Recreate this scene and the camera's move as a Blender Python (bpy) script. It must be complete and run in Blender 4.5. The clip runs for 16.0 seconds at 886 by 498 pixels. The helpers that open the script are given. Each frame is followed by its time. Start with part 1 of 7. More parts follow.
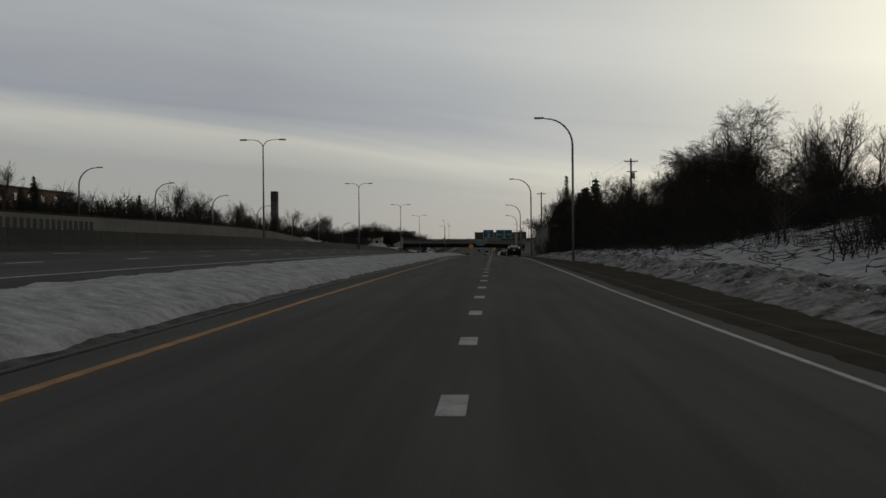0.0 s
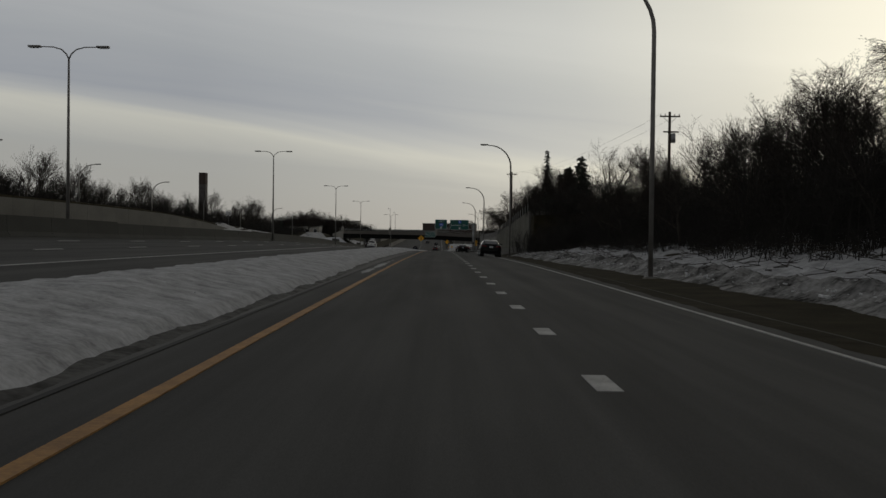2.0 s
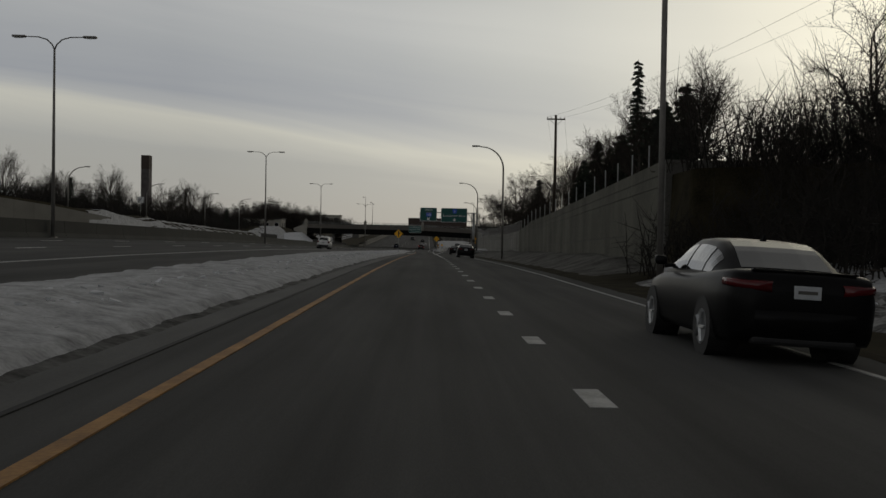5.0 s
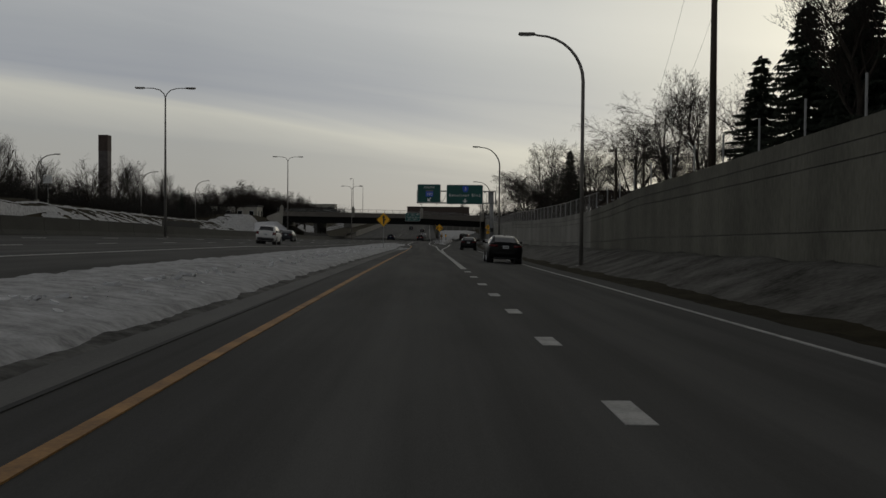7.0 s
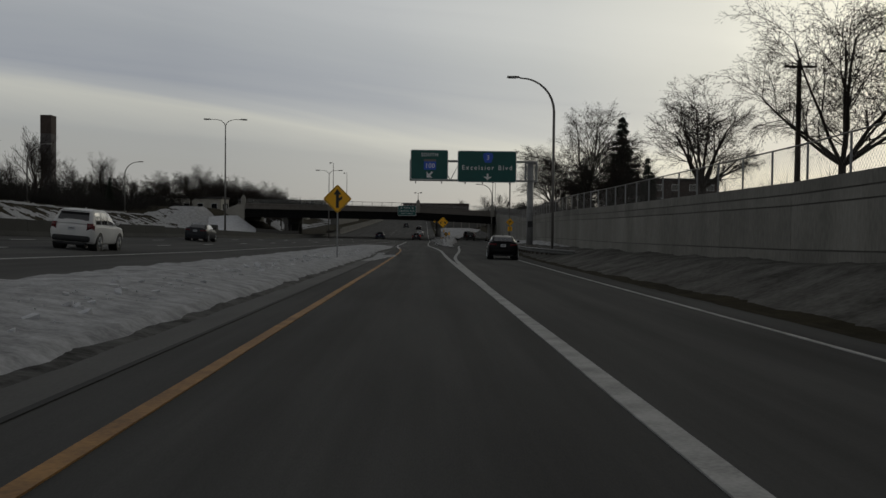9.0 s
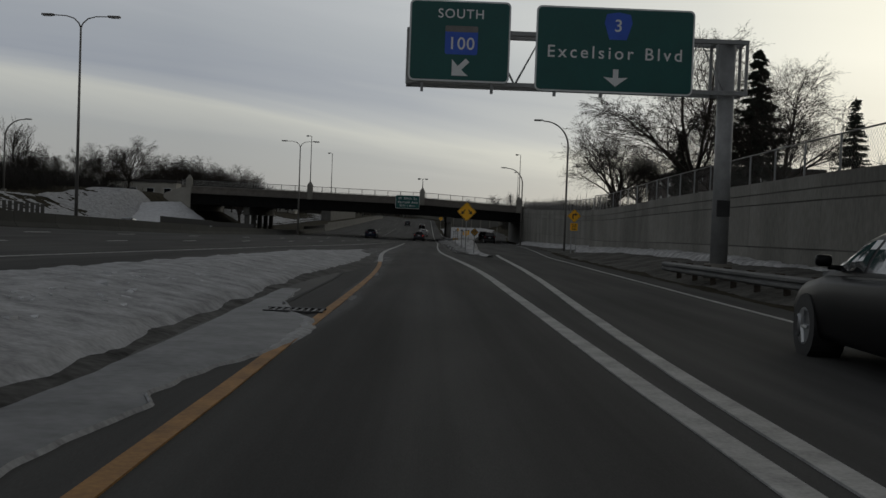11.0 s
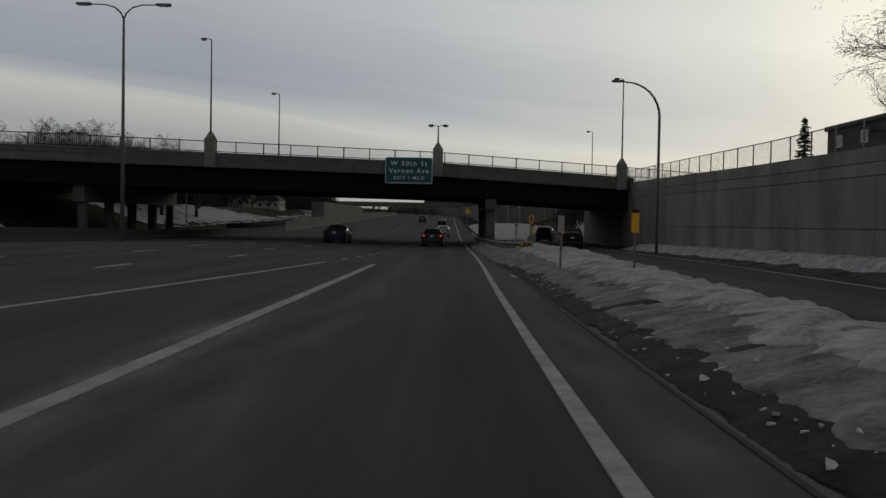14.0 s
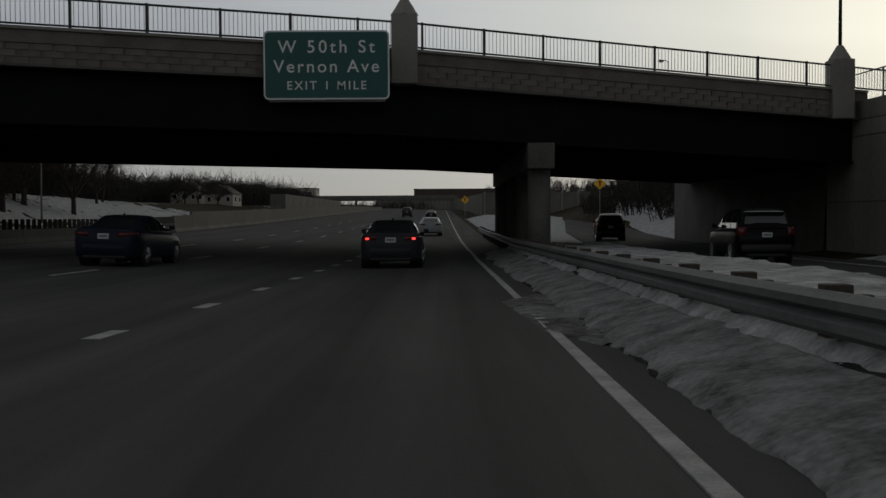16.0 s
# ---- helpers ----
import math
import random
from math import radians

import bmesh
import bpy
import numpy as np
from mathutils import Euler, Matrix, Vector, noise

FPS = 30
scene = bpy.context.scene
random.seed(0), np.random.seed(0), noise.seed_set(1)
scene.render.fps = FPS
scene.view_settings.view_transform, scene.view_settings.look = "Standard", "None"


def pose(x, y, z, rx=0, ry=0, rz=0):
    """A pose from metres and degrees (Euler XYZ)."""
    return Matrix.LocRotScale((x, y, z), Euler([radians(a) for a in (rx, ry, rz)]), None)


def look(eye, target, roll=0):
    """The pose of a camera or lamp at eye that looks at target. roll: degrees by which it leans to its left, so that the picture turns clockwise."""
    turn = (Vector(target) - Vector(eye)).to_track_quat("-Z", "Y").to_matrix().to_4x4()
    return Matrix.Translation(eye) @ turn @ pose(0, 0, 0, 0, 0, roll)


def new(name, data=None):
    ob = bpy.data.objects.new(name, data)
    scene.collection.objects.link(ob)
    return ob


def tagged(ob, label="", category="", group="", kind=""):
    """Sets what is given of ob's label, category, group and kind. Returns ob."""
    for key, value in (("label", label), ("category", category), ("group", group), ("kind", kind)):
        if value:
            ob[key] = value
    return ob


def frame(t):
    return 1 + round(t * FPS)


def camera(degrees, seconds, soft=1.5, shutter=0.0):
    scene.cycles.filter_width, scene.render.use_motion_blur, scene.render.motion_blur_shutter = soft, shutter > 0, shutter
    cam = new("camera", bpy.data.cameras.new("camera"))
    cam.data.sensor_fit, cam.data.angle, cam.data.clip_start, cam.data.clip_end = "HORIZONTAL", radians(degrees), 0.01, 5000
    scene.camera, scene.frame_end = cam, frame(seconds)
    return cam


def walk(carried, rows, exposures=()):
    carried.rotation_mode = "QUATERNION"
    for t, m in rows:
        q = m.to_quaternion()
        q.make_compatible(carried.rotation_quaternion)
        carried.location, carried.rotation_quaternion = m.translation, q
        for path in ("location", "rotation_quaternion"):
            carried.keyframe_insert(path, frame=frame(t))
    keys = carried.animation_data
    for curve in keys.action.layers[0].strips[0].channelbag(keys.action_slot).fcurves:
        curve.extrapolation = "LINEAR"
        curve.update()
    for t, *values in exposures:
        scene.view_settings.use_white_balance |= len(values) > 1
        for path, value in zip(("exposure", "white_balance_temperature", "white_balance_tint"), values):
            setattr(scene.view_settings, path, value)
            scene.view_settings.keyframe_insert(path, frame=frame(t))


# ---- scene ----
cam = camera(47.37, 16.0)
# seconds, place, turn
ROWS = [
    (0, 1.612, 0, 1.18, 89.658, 0.512, 2.87),
    (0.5, 0.987, 10.641, 1.224, 89.728, -0.312, 2.179),
    (1, 0.465, 22.1, 1.24, 89.544, -0.722, 1.243),
    (1.5, 0.205, 33.381, 1.224, 89.441, -0.478, 0.584),
    (2, -0.027, 44.653, 1.192, 89.17, -0.709, -0.142),
    (2.5, -0.098, 56.95, 1.151, 89.187, -0.56, -0.426),
    (3, -0.037, 68.377, 1.104, 89.229, -0.156, -0.655),
    (3.5, -0.028, 80.697, 1.05, 89.118, -0.685, -0.664),
    (4, -0.016, 92.881, 0.988, 89.138, -1.176, -0.878),
    (6.5, -0.043, 157.025, 0.421, 88.47, -0.457, -0.857),
    (7, -0.054, 169.605, 0.249, 88.378, -0.469, -0.865),
    (7.5, -0.08, 182.214, 0.057, 88.339, -0.469, -0.875),
    (8, -0.129, 194.819, -0.152, 88.332, -0.75, -0.892),
    (8.5, -0.161, 207.364, -0.374, 88.292, -0.51, -1.004),
    (11, -0.683, 271.379, -1.614, 88.346, -2.085, -0.879),
    (11.5, -0.575, 284.408, -1.813, 88.304, -1.833, -0.059),
    (12, -0.562, 298.076, -1.977, 88.568, -1.485, 0.54),
    (12.5, -0.979, 311.966, -2.167, 88.405, -1.638, 0.746),
    (13, -0.972, 325.574, -2.374, 88.325, -2.14, 0.517),
    (13.5, -0.812, 338.925, -2.596, 88.351, -1.694, 0.357),
    (14, -0.599, 352.157, -2.816, 88.255, -0.97, 0.376),
    (14.5, -0.446, 364.934, -3.01, 88.374, -0.703, 0.341),
    (15, -0.329, 377.84, -3.187, 88.205, -0.755, 0.385),
    (15.5, -0.42, 390.735, -3.357, 88.307, -0.489, 0.25),
    (16, -0.48, 404.001, -3.539, 88.029, 0.325, -0.046),
]
walk(cam, [(r[0], pose(*r[1:])) for r in ROWS], [(0, 0, 6600, 10), (4, 0, 6800, 10), (8.5, 0, 6600, 10), (11, 0, 6410, 10), (14, 0, 6420, 10), (16, 0, 6500, 10)])

# ---- light ----
world = bpy.data.worlds.new("world")
scene.world = world
world.use_nodes = True
wn, wl = world.node_tree.nodes, world.node_tree.links
wn.clear()


def sky_math(op, a, b=None, clamp=False):
    n = wn.new("ShaderNodeMath")
    n.operation, n.use_clamp = op, clamp
    for k, v in enumerate((a, b)):
        if v is None:
            continue
        if isinstance(v, (int, float)):
            n.inputs[k].default_value = v
        else:
            wl.new(v, n.inputs[k])
    return n.outputs[0]


def sky_ramp(stops, fac):
    n = wn.new("ShaderNodeValToRGB")
    e = n.color_ramp.elements
    while len(e) < len(stops):
        e.new(0.5)
    for k, (p, c) in enumerate(stops):
        e[k].position, e[k].color = p, (*c, 1)
    wl.new(fac, n.inputs[0])
    return n.outputs[0]


def sky_mix(fac, a, b, blend="MIX"):
    n = wn.new("ShaderNodeMix")
    n.data_type, n.blend_type = "RGBA", blend
    if isinstance(fac, (int, float)):
        n.inputs[0].default_value = fac
    else:
        wl.new(fac, n.inputs[0])
    wl.new(a, n.inputs[6])
    wl.new(b, n.inputs[7])
    return n.outputs[2]


tc = wn.new("ShaderNodeTexCoord")
sep = wn.new("ShaderNodeSeparateXYZ")
wl.new(tc.outputs["Generated"], sep.inputs[0])
SX, SY, SZ = sep.outputs
# long cloud bands that sink towards the right, with ragged edges
comb = wn.new("ShaderNodeCombineXYZ")
slope = sky_math("DIVIDE", SX, sky_math("ADD", sky_math("ABSOLUTE", SY), 0.35))
tilted = sky_math("ADD", SZ, sky_math("MULTIPLY", slope, 0.12))
wl.new(sky_math("MULTIPLY", slope, 2.2), comb.inputs[0])
wl.new(sky_math("MULTIPLY", tilted, 16.0), comb.inputs[1])
wl.new(SY, comb.inputs[2])
cloud = wn.new("ShaderNodeTexNoise")
cloud.inputs["Scale"].default_value, cloud.inputs["Detail"].default_value, cloud.inputs["Roughness"].default_value = 1.0, 7, 0.55
cloud.inputs["Distortion"].default_value = 0.5
wl.new(comb.outputs[0], cloud.inputs["Vector"])
ragged = sky_math("ADD", tilted, sky_math("MULTIPLY", sky_math("SUBTRACT", cloud.outputs[0], 0.5), 0.105))
grey = sky_ramp([(0.0, (0.325, 0.32, 0.305)), (0.045, (0.335, 0.335, 0.325)), (0.066, (0.40, 0.395, 0.37)), (0.082, (0.475, 0.465, 0.42)), (0.10, (0.36, 0.365, 0.37)), (0.125, (0.285, 0.297, 0.325)), (0.155, (0.33, 0.34, 0.355)), (0.20, (0.40, 0.405, 0.41)), (0.30, (0.31, 0.32, 0.335)), (0.5, (0.167, 0.167, 0.168)), (1.0, (0.106, 0.105, 0.106))], ragged)
# brighter, yellower cloud round the hidden sun
sun_az, sun_el = radians(29), radians(14)
sdir = Vector((math.sin(sun_az) * math.cos(sun_el), math.cos(sun_az) * math.cos(sun_el), math.sin(sun_el)))
dot = wn.new("ShaderNodeVectorMath")
dot.operation = "DOT_PRODUCT"
wl.new(tc.outputs["Generated"], dot.inputs[0])
dot.inputs[1].default_value = sdir
near_sun = sky_ramp([(0.0, (0, 0, 0)), (0.74, (0, 0, 0)), (0.86, (0.075, 0.073, 0.062)), (0.93, (0.17, 0.163, 0.125)), (0.972, (0.30, 0.28, 0.20)), (1.0, (0.52, 0.48, 0.33))], dot.outputs["Value"])
lit = sky_mix(1.0, grey, near_sun, "ADD")
below = sky_ramp([(0.49, (0.10, 0.10, 0.10)), (0.50, (1, 1, 1))], sky_math("ADD", sky_math("MULTIPLY", SZ, 0.5), 0.5))
lit = sky_mix(1.0, lit, below, "MULTIPLY")
# the cloud is darker away from the evening side
side = sky_ramp([(0.0, (0.87, 0.86, 0.845)), (0.30, (0.82, 0.81, 0.80)), (0.80, (1, 1, 1))], sky_math("ADD", sky_math("MULTIPLY", SY, 0.5), 0.5))
lit = sky_mix(1.0, lit, side, "MULTIPLY")
cast = wn.new("ShaderNodeRGB")
cast.outputs[0].default_value = (0.972, 0.998, 1.02, 1)
lit = sky_mix(1.0, lit, cast.outputs[0], "MULTIPLY")
bg = wn.new("ShaderNodeBackground")
bg.inputs["Strength"].default_value = 1.0
wl.new(lit, bg.inputs["Color"])
nish = wn.new("ShaderNodeTexSky")
nish.sky_type, nish.sun_disc, nish.sun_elevation, nish.sun_rotation = "NISHITA", False, sun_el, sun_az
bg2 = wn.new("ShaderNodeBackground")
bg2.inputs["Strength"].default_value = 0.004
wl.new(nish.outputs[0], bg2.inputs["Color"])
add = wn.new("ShaderNodeAddShader")
wl.new(bg.outputs[0], add.inputs[0])
wl.new(bg2.outputs[0], add.inputs[1])
out = wn.new("ShaderNodeOutputWorld")
wl.new(add.outputs[0], out.inputs["Surface"])
sun = new("sun", bpy.data.lights.new("sun", "SUN"))
sun.data.energy, sun.data.angle, sun.data.color = 0.12, radians(25), (1.0, 0.93, 0.78)
sun.matrix_world = look(sdir * 50, (0, 0, 0))


# ---- materials ----
def material(name, dark, light, scale=3.0, rough=0.8, bump=0.0, fine=40.0, metal=0.0, coat=0.0, spread=0.5, stretch=(1, 1, 1), spec=0.5, random_value=0.0):
    """Two scales of noise between two colours, fine grain and relief on top."""
    m = bpy.data.materials.new(name)
    m.use_nodes = True
    n, l = m.node_tree.nodes, m.node_tree.links
    b = n["Principled BSDF"]
    geo = n.new("ShaderNodeTexCoord")
    mp = n.new("ShaderNodeMapping")
    mp.inputs["Scale"].default_value = stretch
    l.new(geo.outputs["Object"], mp.inputs["Vector"])
    a, c = n.new("ShaderNodeTexNoise"), n.new("ShaderNodeTexNoise")
    a.inputs["Scale"].default_value, a.inputs["Detail"].default_value = scale, 5
    c.inputs["Scale"].default_value, c.inputs["Detail"].default_value = fine, 3
    for q in (a, c):
        l.new(mp.outputs[0], q.inputs["Vector"])
    mix = n.new("ShaderNodeMath")
    mix.operation = "MULTIPLY_ADD"
    mix.inputs[1].default_value = 0.35
    l.new(c.outputs[0], mix.inputs[0])
    sc = n.new("ShaderNodeMath")
    sc.operation = "MULTIPLY"
    sc.inputs[1].default_value = 0.65
    l.new(a.outputs[0], sc.inputs[0])
    l.new(sc.outputs[0], mix.inputs[2])
    r = n.new("ShaderNodeValToRGB")
    e = r.color_ramp.elements
    e[0].position, e[1].position = 0.5 - spread * 0.35, 0.5 + spread * 0.35
    e[0].color, e[1].color = (*dark, 1), (*light, 1)
    l.new(mix.outputs[0], r.inputs[0])
    colour = r.outputs[0]
    if random_value:
        inf = n.new("ShaderNodeObjectInfo")
        hsv = n.new("ShaderNodeHueSaturation")
        mr = n.new("ShaderNodeMapRange")
        mr.inputs["To Min"].default_value, mr.inputs["To Max"].default_value = 1 - random_value, 1 + random_value
        l.new(inf.outputs["Random"], mr.inputs["Value"])
        l.new(mr.outputs[0], hsv.inputs["Value"])
        l.new(colour, hsv.inputs["Color"])
        colour = hsv.outputs[0]
    l.new(colour, b.inputs["Base Color"])
    b.inputs["Roughness"].default_value, b.inputs["Metallic"].default_value = rough, metal
    b.inputs["Coat Weight"].default_value = coat
    b.inputs["Specular IOR Level"].default_value = spec
    if bump:
        bp = n.new("ShaderNodeBump")
        bp.inputs["Strength"].default_value, bp.inputs["Distance"].default_value = min(1.0, bump), 0.02
        l.new(mix.outputs[0], bp.inputs["Height"])
        l.new(bp.outputs[0], b.inputs["Normal"])
    return m


def lamp_material(name, colour, strength):
    m = material(name, colour, colour, rough=0.3)
    b = m.node_tree.nodes["Principled BSDF"]
    b.inputs["Emission Color"].default_value, b.inputs["Emission Strength"].default_value = (*colour, 1), strength
    return m


def streaked(m, width, amount):
    """Long pale salt streaks and dark wheel tracks along the lanes."""
    n, l = m.node_tree.nodes, m.node_tree.links
    b = n["Principled BSDF"]
    link = b.inputs["Base Color"].links[0]
    src = link.from_socket
    tcs, mp, tx, mr, hsv = n.new("ShaderNodeTexCoord"), n.new("ShaderNodeMapping"), n.new("ShaderNodeTexNoise"), n.new("ShaderNodeMapRange"), n.new("ShaderNodeHueSaturation")
    mp.inputs["Scale"].default_value = (1 / width, 0.018, 1)
    tx.inputs["Scale"].default_value, tx.inputs["Detail"].default_value, tx.inputs["Roughness"].default_value = 1.0, 6, 0.6
    l.new(tcs.outputs["Object"], mp.inputs["Vector"])
    l.new(mp.outputs[0], tx.inputs["Vector"])
    l.new(tx.outputs[0], mr.inputs["Value"])
    mr.inputs["From Min"].default_value, mr.inputs["From Max"].default_value = 0.3, 0.72
    mr.inputs["To Min"].default_value, mr.inputs["To Max"].default_value = 1 - amount, 1 + amount
    l.new(mr.outputs[0], hsv.inputs["Value"])
    l.new(src, hsv.inputs["Color"])
    l.new(hsv.outputs[0], b.inputs["Base Color"])
    return m


ASPHALT = material("asphalt", (0.0585, 0.058, 0.0565), (0.096, 0.095, 0.092), 0.35, 0.95, 0.35, 60, stretch=(2.2, 0.35, 1), spec=0.12)
ASPHALT_OLD = material("worn_asphalt", (0.05, 0.05, 0.05), (0.078, 0.077, 0.075), 0.5, 0.95, 0.3, 60, stretch=(2.2, 0.3, 1), spec=0.12)
streaked(ASPHALT, 0.9, 0.30)
streaked(ASPHALT_OLD, 0.9, 0.3)
WHITE_LINE = material("white_road_paint", (0.25, 0.25, 0.245), (0.48, 0.48, 0.47), 2.5, 0.75, 0.1, 30, spread=0.4)
YELLOW_LINE = material("yellow_road_paint", (0.20, 0.10, 0.03), (0.44, 0.225, 0.058), 2.0, 0.75, 0.1, 25, spread=0.4)
SNOW = material("old_snow", (0.20, 0.20, 0.203), (0.62, 0.627, 0.64), 2.6, 0.95, 0.5, 17.0, spread=0.62, stretch=(0.9, 1.0, 1), spec=0.08)
GORE_SNOW = material("gritty_gore_snow", (0.18, 0.179, 0.177), (0.66, 0.66, 0.66), 2.4, 0.9, 0.6, 18.0, spread=0.52, stretch=(0.9, 1.0, 1), spec=0.1)
EDGE_SLUSH = material("grey_edge_slush", (0.04, 0.039, 0.037), (0.25, 0.25, 0.25), 1.6, 0.85, 0.6, 10.0, spread=0.4, spec=0.12)
PALE_RAIL = material("pale_picket_paint", (0.42, 0.43, 0.43), (0.58, 0.59, 0.59), 3.0, 0.5)
SOIL = material("dark_verge_soil", (0.014, 0.012, 0.007), (0.05, 0.042, 0.026), 1.4, 0.95, 0.8, 22, spec=0.04)
# dark barrier colour; also used where bridge shadow or recess shade is painted
BARRIER = material("dark_barrier_concrete", (0.018, 0.019, 0.017), (0.040, 0.041, 0.037), 0.4, 0.9, 0.2, 9, stretch=(1, 0.5, 1.5), random_value=0.12)
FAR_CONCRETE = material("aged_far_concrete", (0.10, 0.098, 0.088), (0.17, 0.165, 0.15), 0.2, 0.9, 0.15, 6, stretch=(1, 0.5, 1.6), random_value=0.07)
DARK_BRICK = material("dark_brown_brick", (0.055, 0.04, 0.035), (0.10, 0.075, 0.065), 1.2, 0.9, 0.2, 18)
CRUST = material("clean_snow_crust", (0.48, 0.485, 0.495), (0.76, 0.77, 0.79), 2.0, 0.6, 0.5, 12.0)
ICE = material("grey_ice", (0.08, 0.081, 0.082), (0.21, 0.212, 0.214), 1.6, 0.5, 0.2, 9.0, spec=0.15)
GUTTER = material("gutter_concrete", (0.052, 0.051, 0.048), (0.098, 0.096, 0.09), 0.8, 0.85, 0.25, 25, stretch=(1.5, 0.4, 1))
JOINT = material("tar_joint", (0.008, 0.008, 0.008), (0.02, 0.02, 0.02), 2.0, 0.9)
DIRTY_SNOW = material("dirty_snow", (0.013, 0.012, 0.0105), (0.38, 0.377, 0.37), 1.1, 0.9, 0.5, 7.0, spread=0.42, spec=0.08)
MOUND = material("dirty_mound_snow", (0.028, 0.026, 0.021), (0.17, 0.165, 0.152), 0.7, 0.9, 0.5, 6.0, spread=0.5, spec=0.08)
GRIT_LIP = material("gritty_lip_snow", (0.022, 0.021, 0.019), (0.15, 0.148, 0.142), 1.6, 0.85, 0.6, 10.0, spread=0.45, spec=0.1)
GRASS = material("dead_grass", (0.015, 0.013, 0.0075), (0.052, 0.044, 0.026), 0.8, 0.95, 0.8, 14, spec=0.04)
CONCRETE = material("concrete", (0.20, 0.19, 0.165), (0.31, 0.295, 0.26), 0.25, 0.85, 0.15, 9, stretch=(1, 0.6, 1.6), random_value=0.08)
# darkened concrete: shade under the bridge is put into this colour
CONCRETE_DARK = material("dark_concrete", (0.075, 0.072, 0.066), (0.15, 0.145, 0.132), 0.6, 0.85, 0.2, 10)
FASCIA = material("fascia_stone", (0.125, 0.113, 0.099), (0.215, 0.197, 0.173), 1.5, 0.9, 0.3, 14, random_value=0.10)
WALL_DARK = material("dark_wall_concrete", (0.085, 0.084, 0.070), (0.185, 0.181, 0.152), 0.3, 0.9, 0.2, 7, stretch=(1, 1.3, 0.5), spec=0.15, random_value=0.06)
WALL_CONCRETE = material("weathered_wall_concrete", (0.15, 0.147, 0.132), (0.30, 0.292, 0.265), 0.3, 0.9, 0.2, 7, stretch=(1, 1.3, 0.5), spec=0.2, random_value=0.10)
RIM_SNOW = material("crusted_rim_snow", (0.24, 0.24, 0.242), (0.52, 0.525, 0.53), 6.0, 0.9, 0.5, 24.0, spread=0.6, spec=0.1)
SLUSH = material("dirty_slush", (0.009, 0.0088, 0.0082), (0.055, 0.054, 0.052), 1.5, 0.85, 0.7, 9.0, spread=0.42, spec=0.10)
GRIME_SNOW = material("grimy_snow", (0.075, 0.075, 0.073), (0.37, 0.37, 0.366), 2.4, 0.9, 0.6, 17.0, spread=0.5, stretch=(0.9, 1.0, 1), spec=0.10)
# near-black girder colour, with the shade below the deck put into it
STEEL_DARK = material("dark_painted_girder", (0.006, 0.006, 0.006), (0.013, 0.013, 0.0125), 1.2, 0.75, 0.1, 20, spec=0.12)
GALV = material("galvanised_steel", (0.24, 0.245, 0.245), (0.36, 0.365, 0.365), 3.0, 0.55, 0.05, 40, metal=0.25)
POLE = material("weathered_pole_steel", (0.16, 0.15, 0.14), (0.26, 0.25, 0.235), 2.0, 0.55, 0.05, 30, metal=0.4)
# darker copy of the steel: shade near the bridge is put into the rail
RAIL_STEEL = material("dark_rail_steel", (0.09, 0.092, 0.09), (0.19, 0.192, 0.188), 1.2, 0.6, 0.05, 20, metal=0.3, stretch=(1, 0.4, 1))
RAIL_BLACK = material("black_rail_paint", (0.02, 0.02, 0.022), (0.04, 0.04, 0.042), 3.0, 0.5)
GREEN_SIGN = material("green_sign_sheet", (0.004, 0.085, 0.078), (0.006, 0.11, 0.098), 1.0, 0.45, 0.0, 12)
SIGN_WHITE = material("white_sign_sheet", (0.78, 0.79, 0.79), (0.88, 0.89, 0.88), 2.0, 0.45)
SIGN_BLUE = material("blue_shield_sheet", (0.03, 0.10, 0.55), (0.04, 0.14, 0.68), 2.0, 0.45)
SIGN_YELLOW = material("yellow_sign_sheet", (0.97, 0.47, 0.006), (1.0, 0.52, 0.01), 1.5, 0.45)
SIGN_BLACK = material("black_sign_sheet", (0.012, 0.012, 0.012), (0.025, 0.025, 0.025), 2.0, 0.5)
FADED_YELLOW = material("faded_board_paint", (0.30, 0.17, 0.02), (0.52, 0.30, 0.05), 3.0, 0.8, 0.1, 25)
ALUMINIUM = material("bare_sign_back", (0.32, 0.33, 0.34), (0.45, 0.46, 0.47), 2.0, 0.5, metal=0.5)
BARK = material("bark", (0.022, 0.018, 0.014), (0.06, 0.05, 0.04), 2.0, 0.95, 0.5, 18)
TWIG = material("twig", (0.017, 0.0135, 0.0105), (0.044, 0.034, 0.027), 1.0, 0.95)
BRUSH = material("brush_twigs", (0.008, 0.0068, 0.0055), (0.021, 0.0175, 0.0135), 0.5, 0.95)
NEEDLE = material("spruce_needles", (0.010, 0.016, 0.010), (0.032, 0.042, 0.026), 1.5, 0.9)
WOOD_POLE = material("tarred_wood_pole", (0.035, 0.028, 0.022), (0.085, 0.068, 0.052), 2.0, 0.9, 0.3, 20, stretch=(3, 3, 0.3))
BRICK = material("brown_brick", (0.15, 0.085, 0.055), (0.24, 0.145, 0.10), 1.2, 0.9, 0.2, 18)
TOWER = material("dark_tower_brick", (0.08, 0.07, 0.07), (0.15, 0.135, 0.135), 0.6, 0.85, 0.1, 10)
SIDING = material("pale_siding", (0.33, 0.31, 0.27), (0.48, 0.46, 0.40), 1.0, 0.8)
ROOF = material("roof_shingle", (0.04, 0.037, 0.035), (0.08, 0.075, 0.07), 2.0, 0.9)
GLASS = material("window_glass", (0.012, 0.014, 0.016), (0.02, 0.023, 0.026), 1.0, 0.08, spec=0.8)
CAR_GLASS = material("car_window_glass", (0.02, 0.022, 0.023), (0.03, 0.032, 0.034), 1.0, 0.06, spec=1.0, coat=0.8)
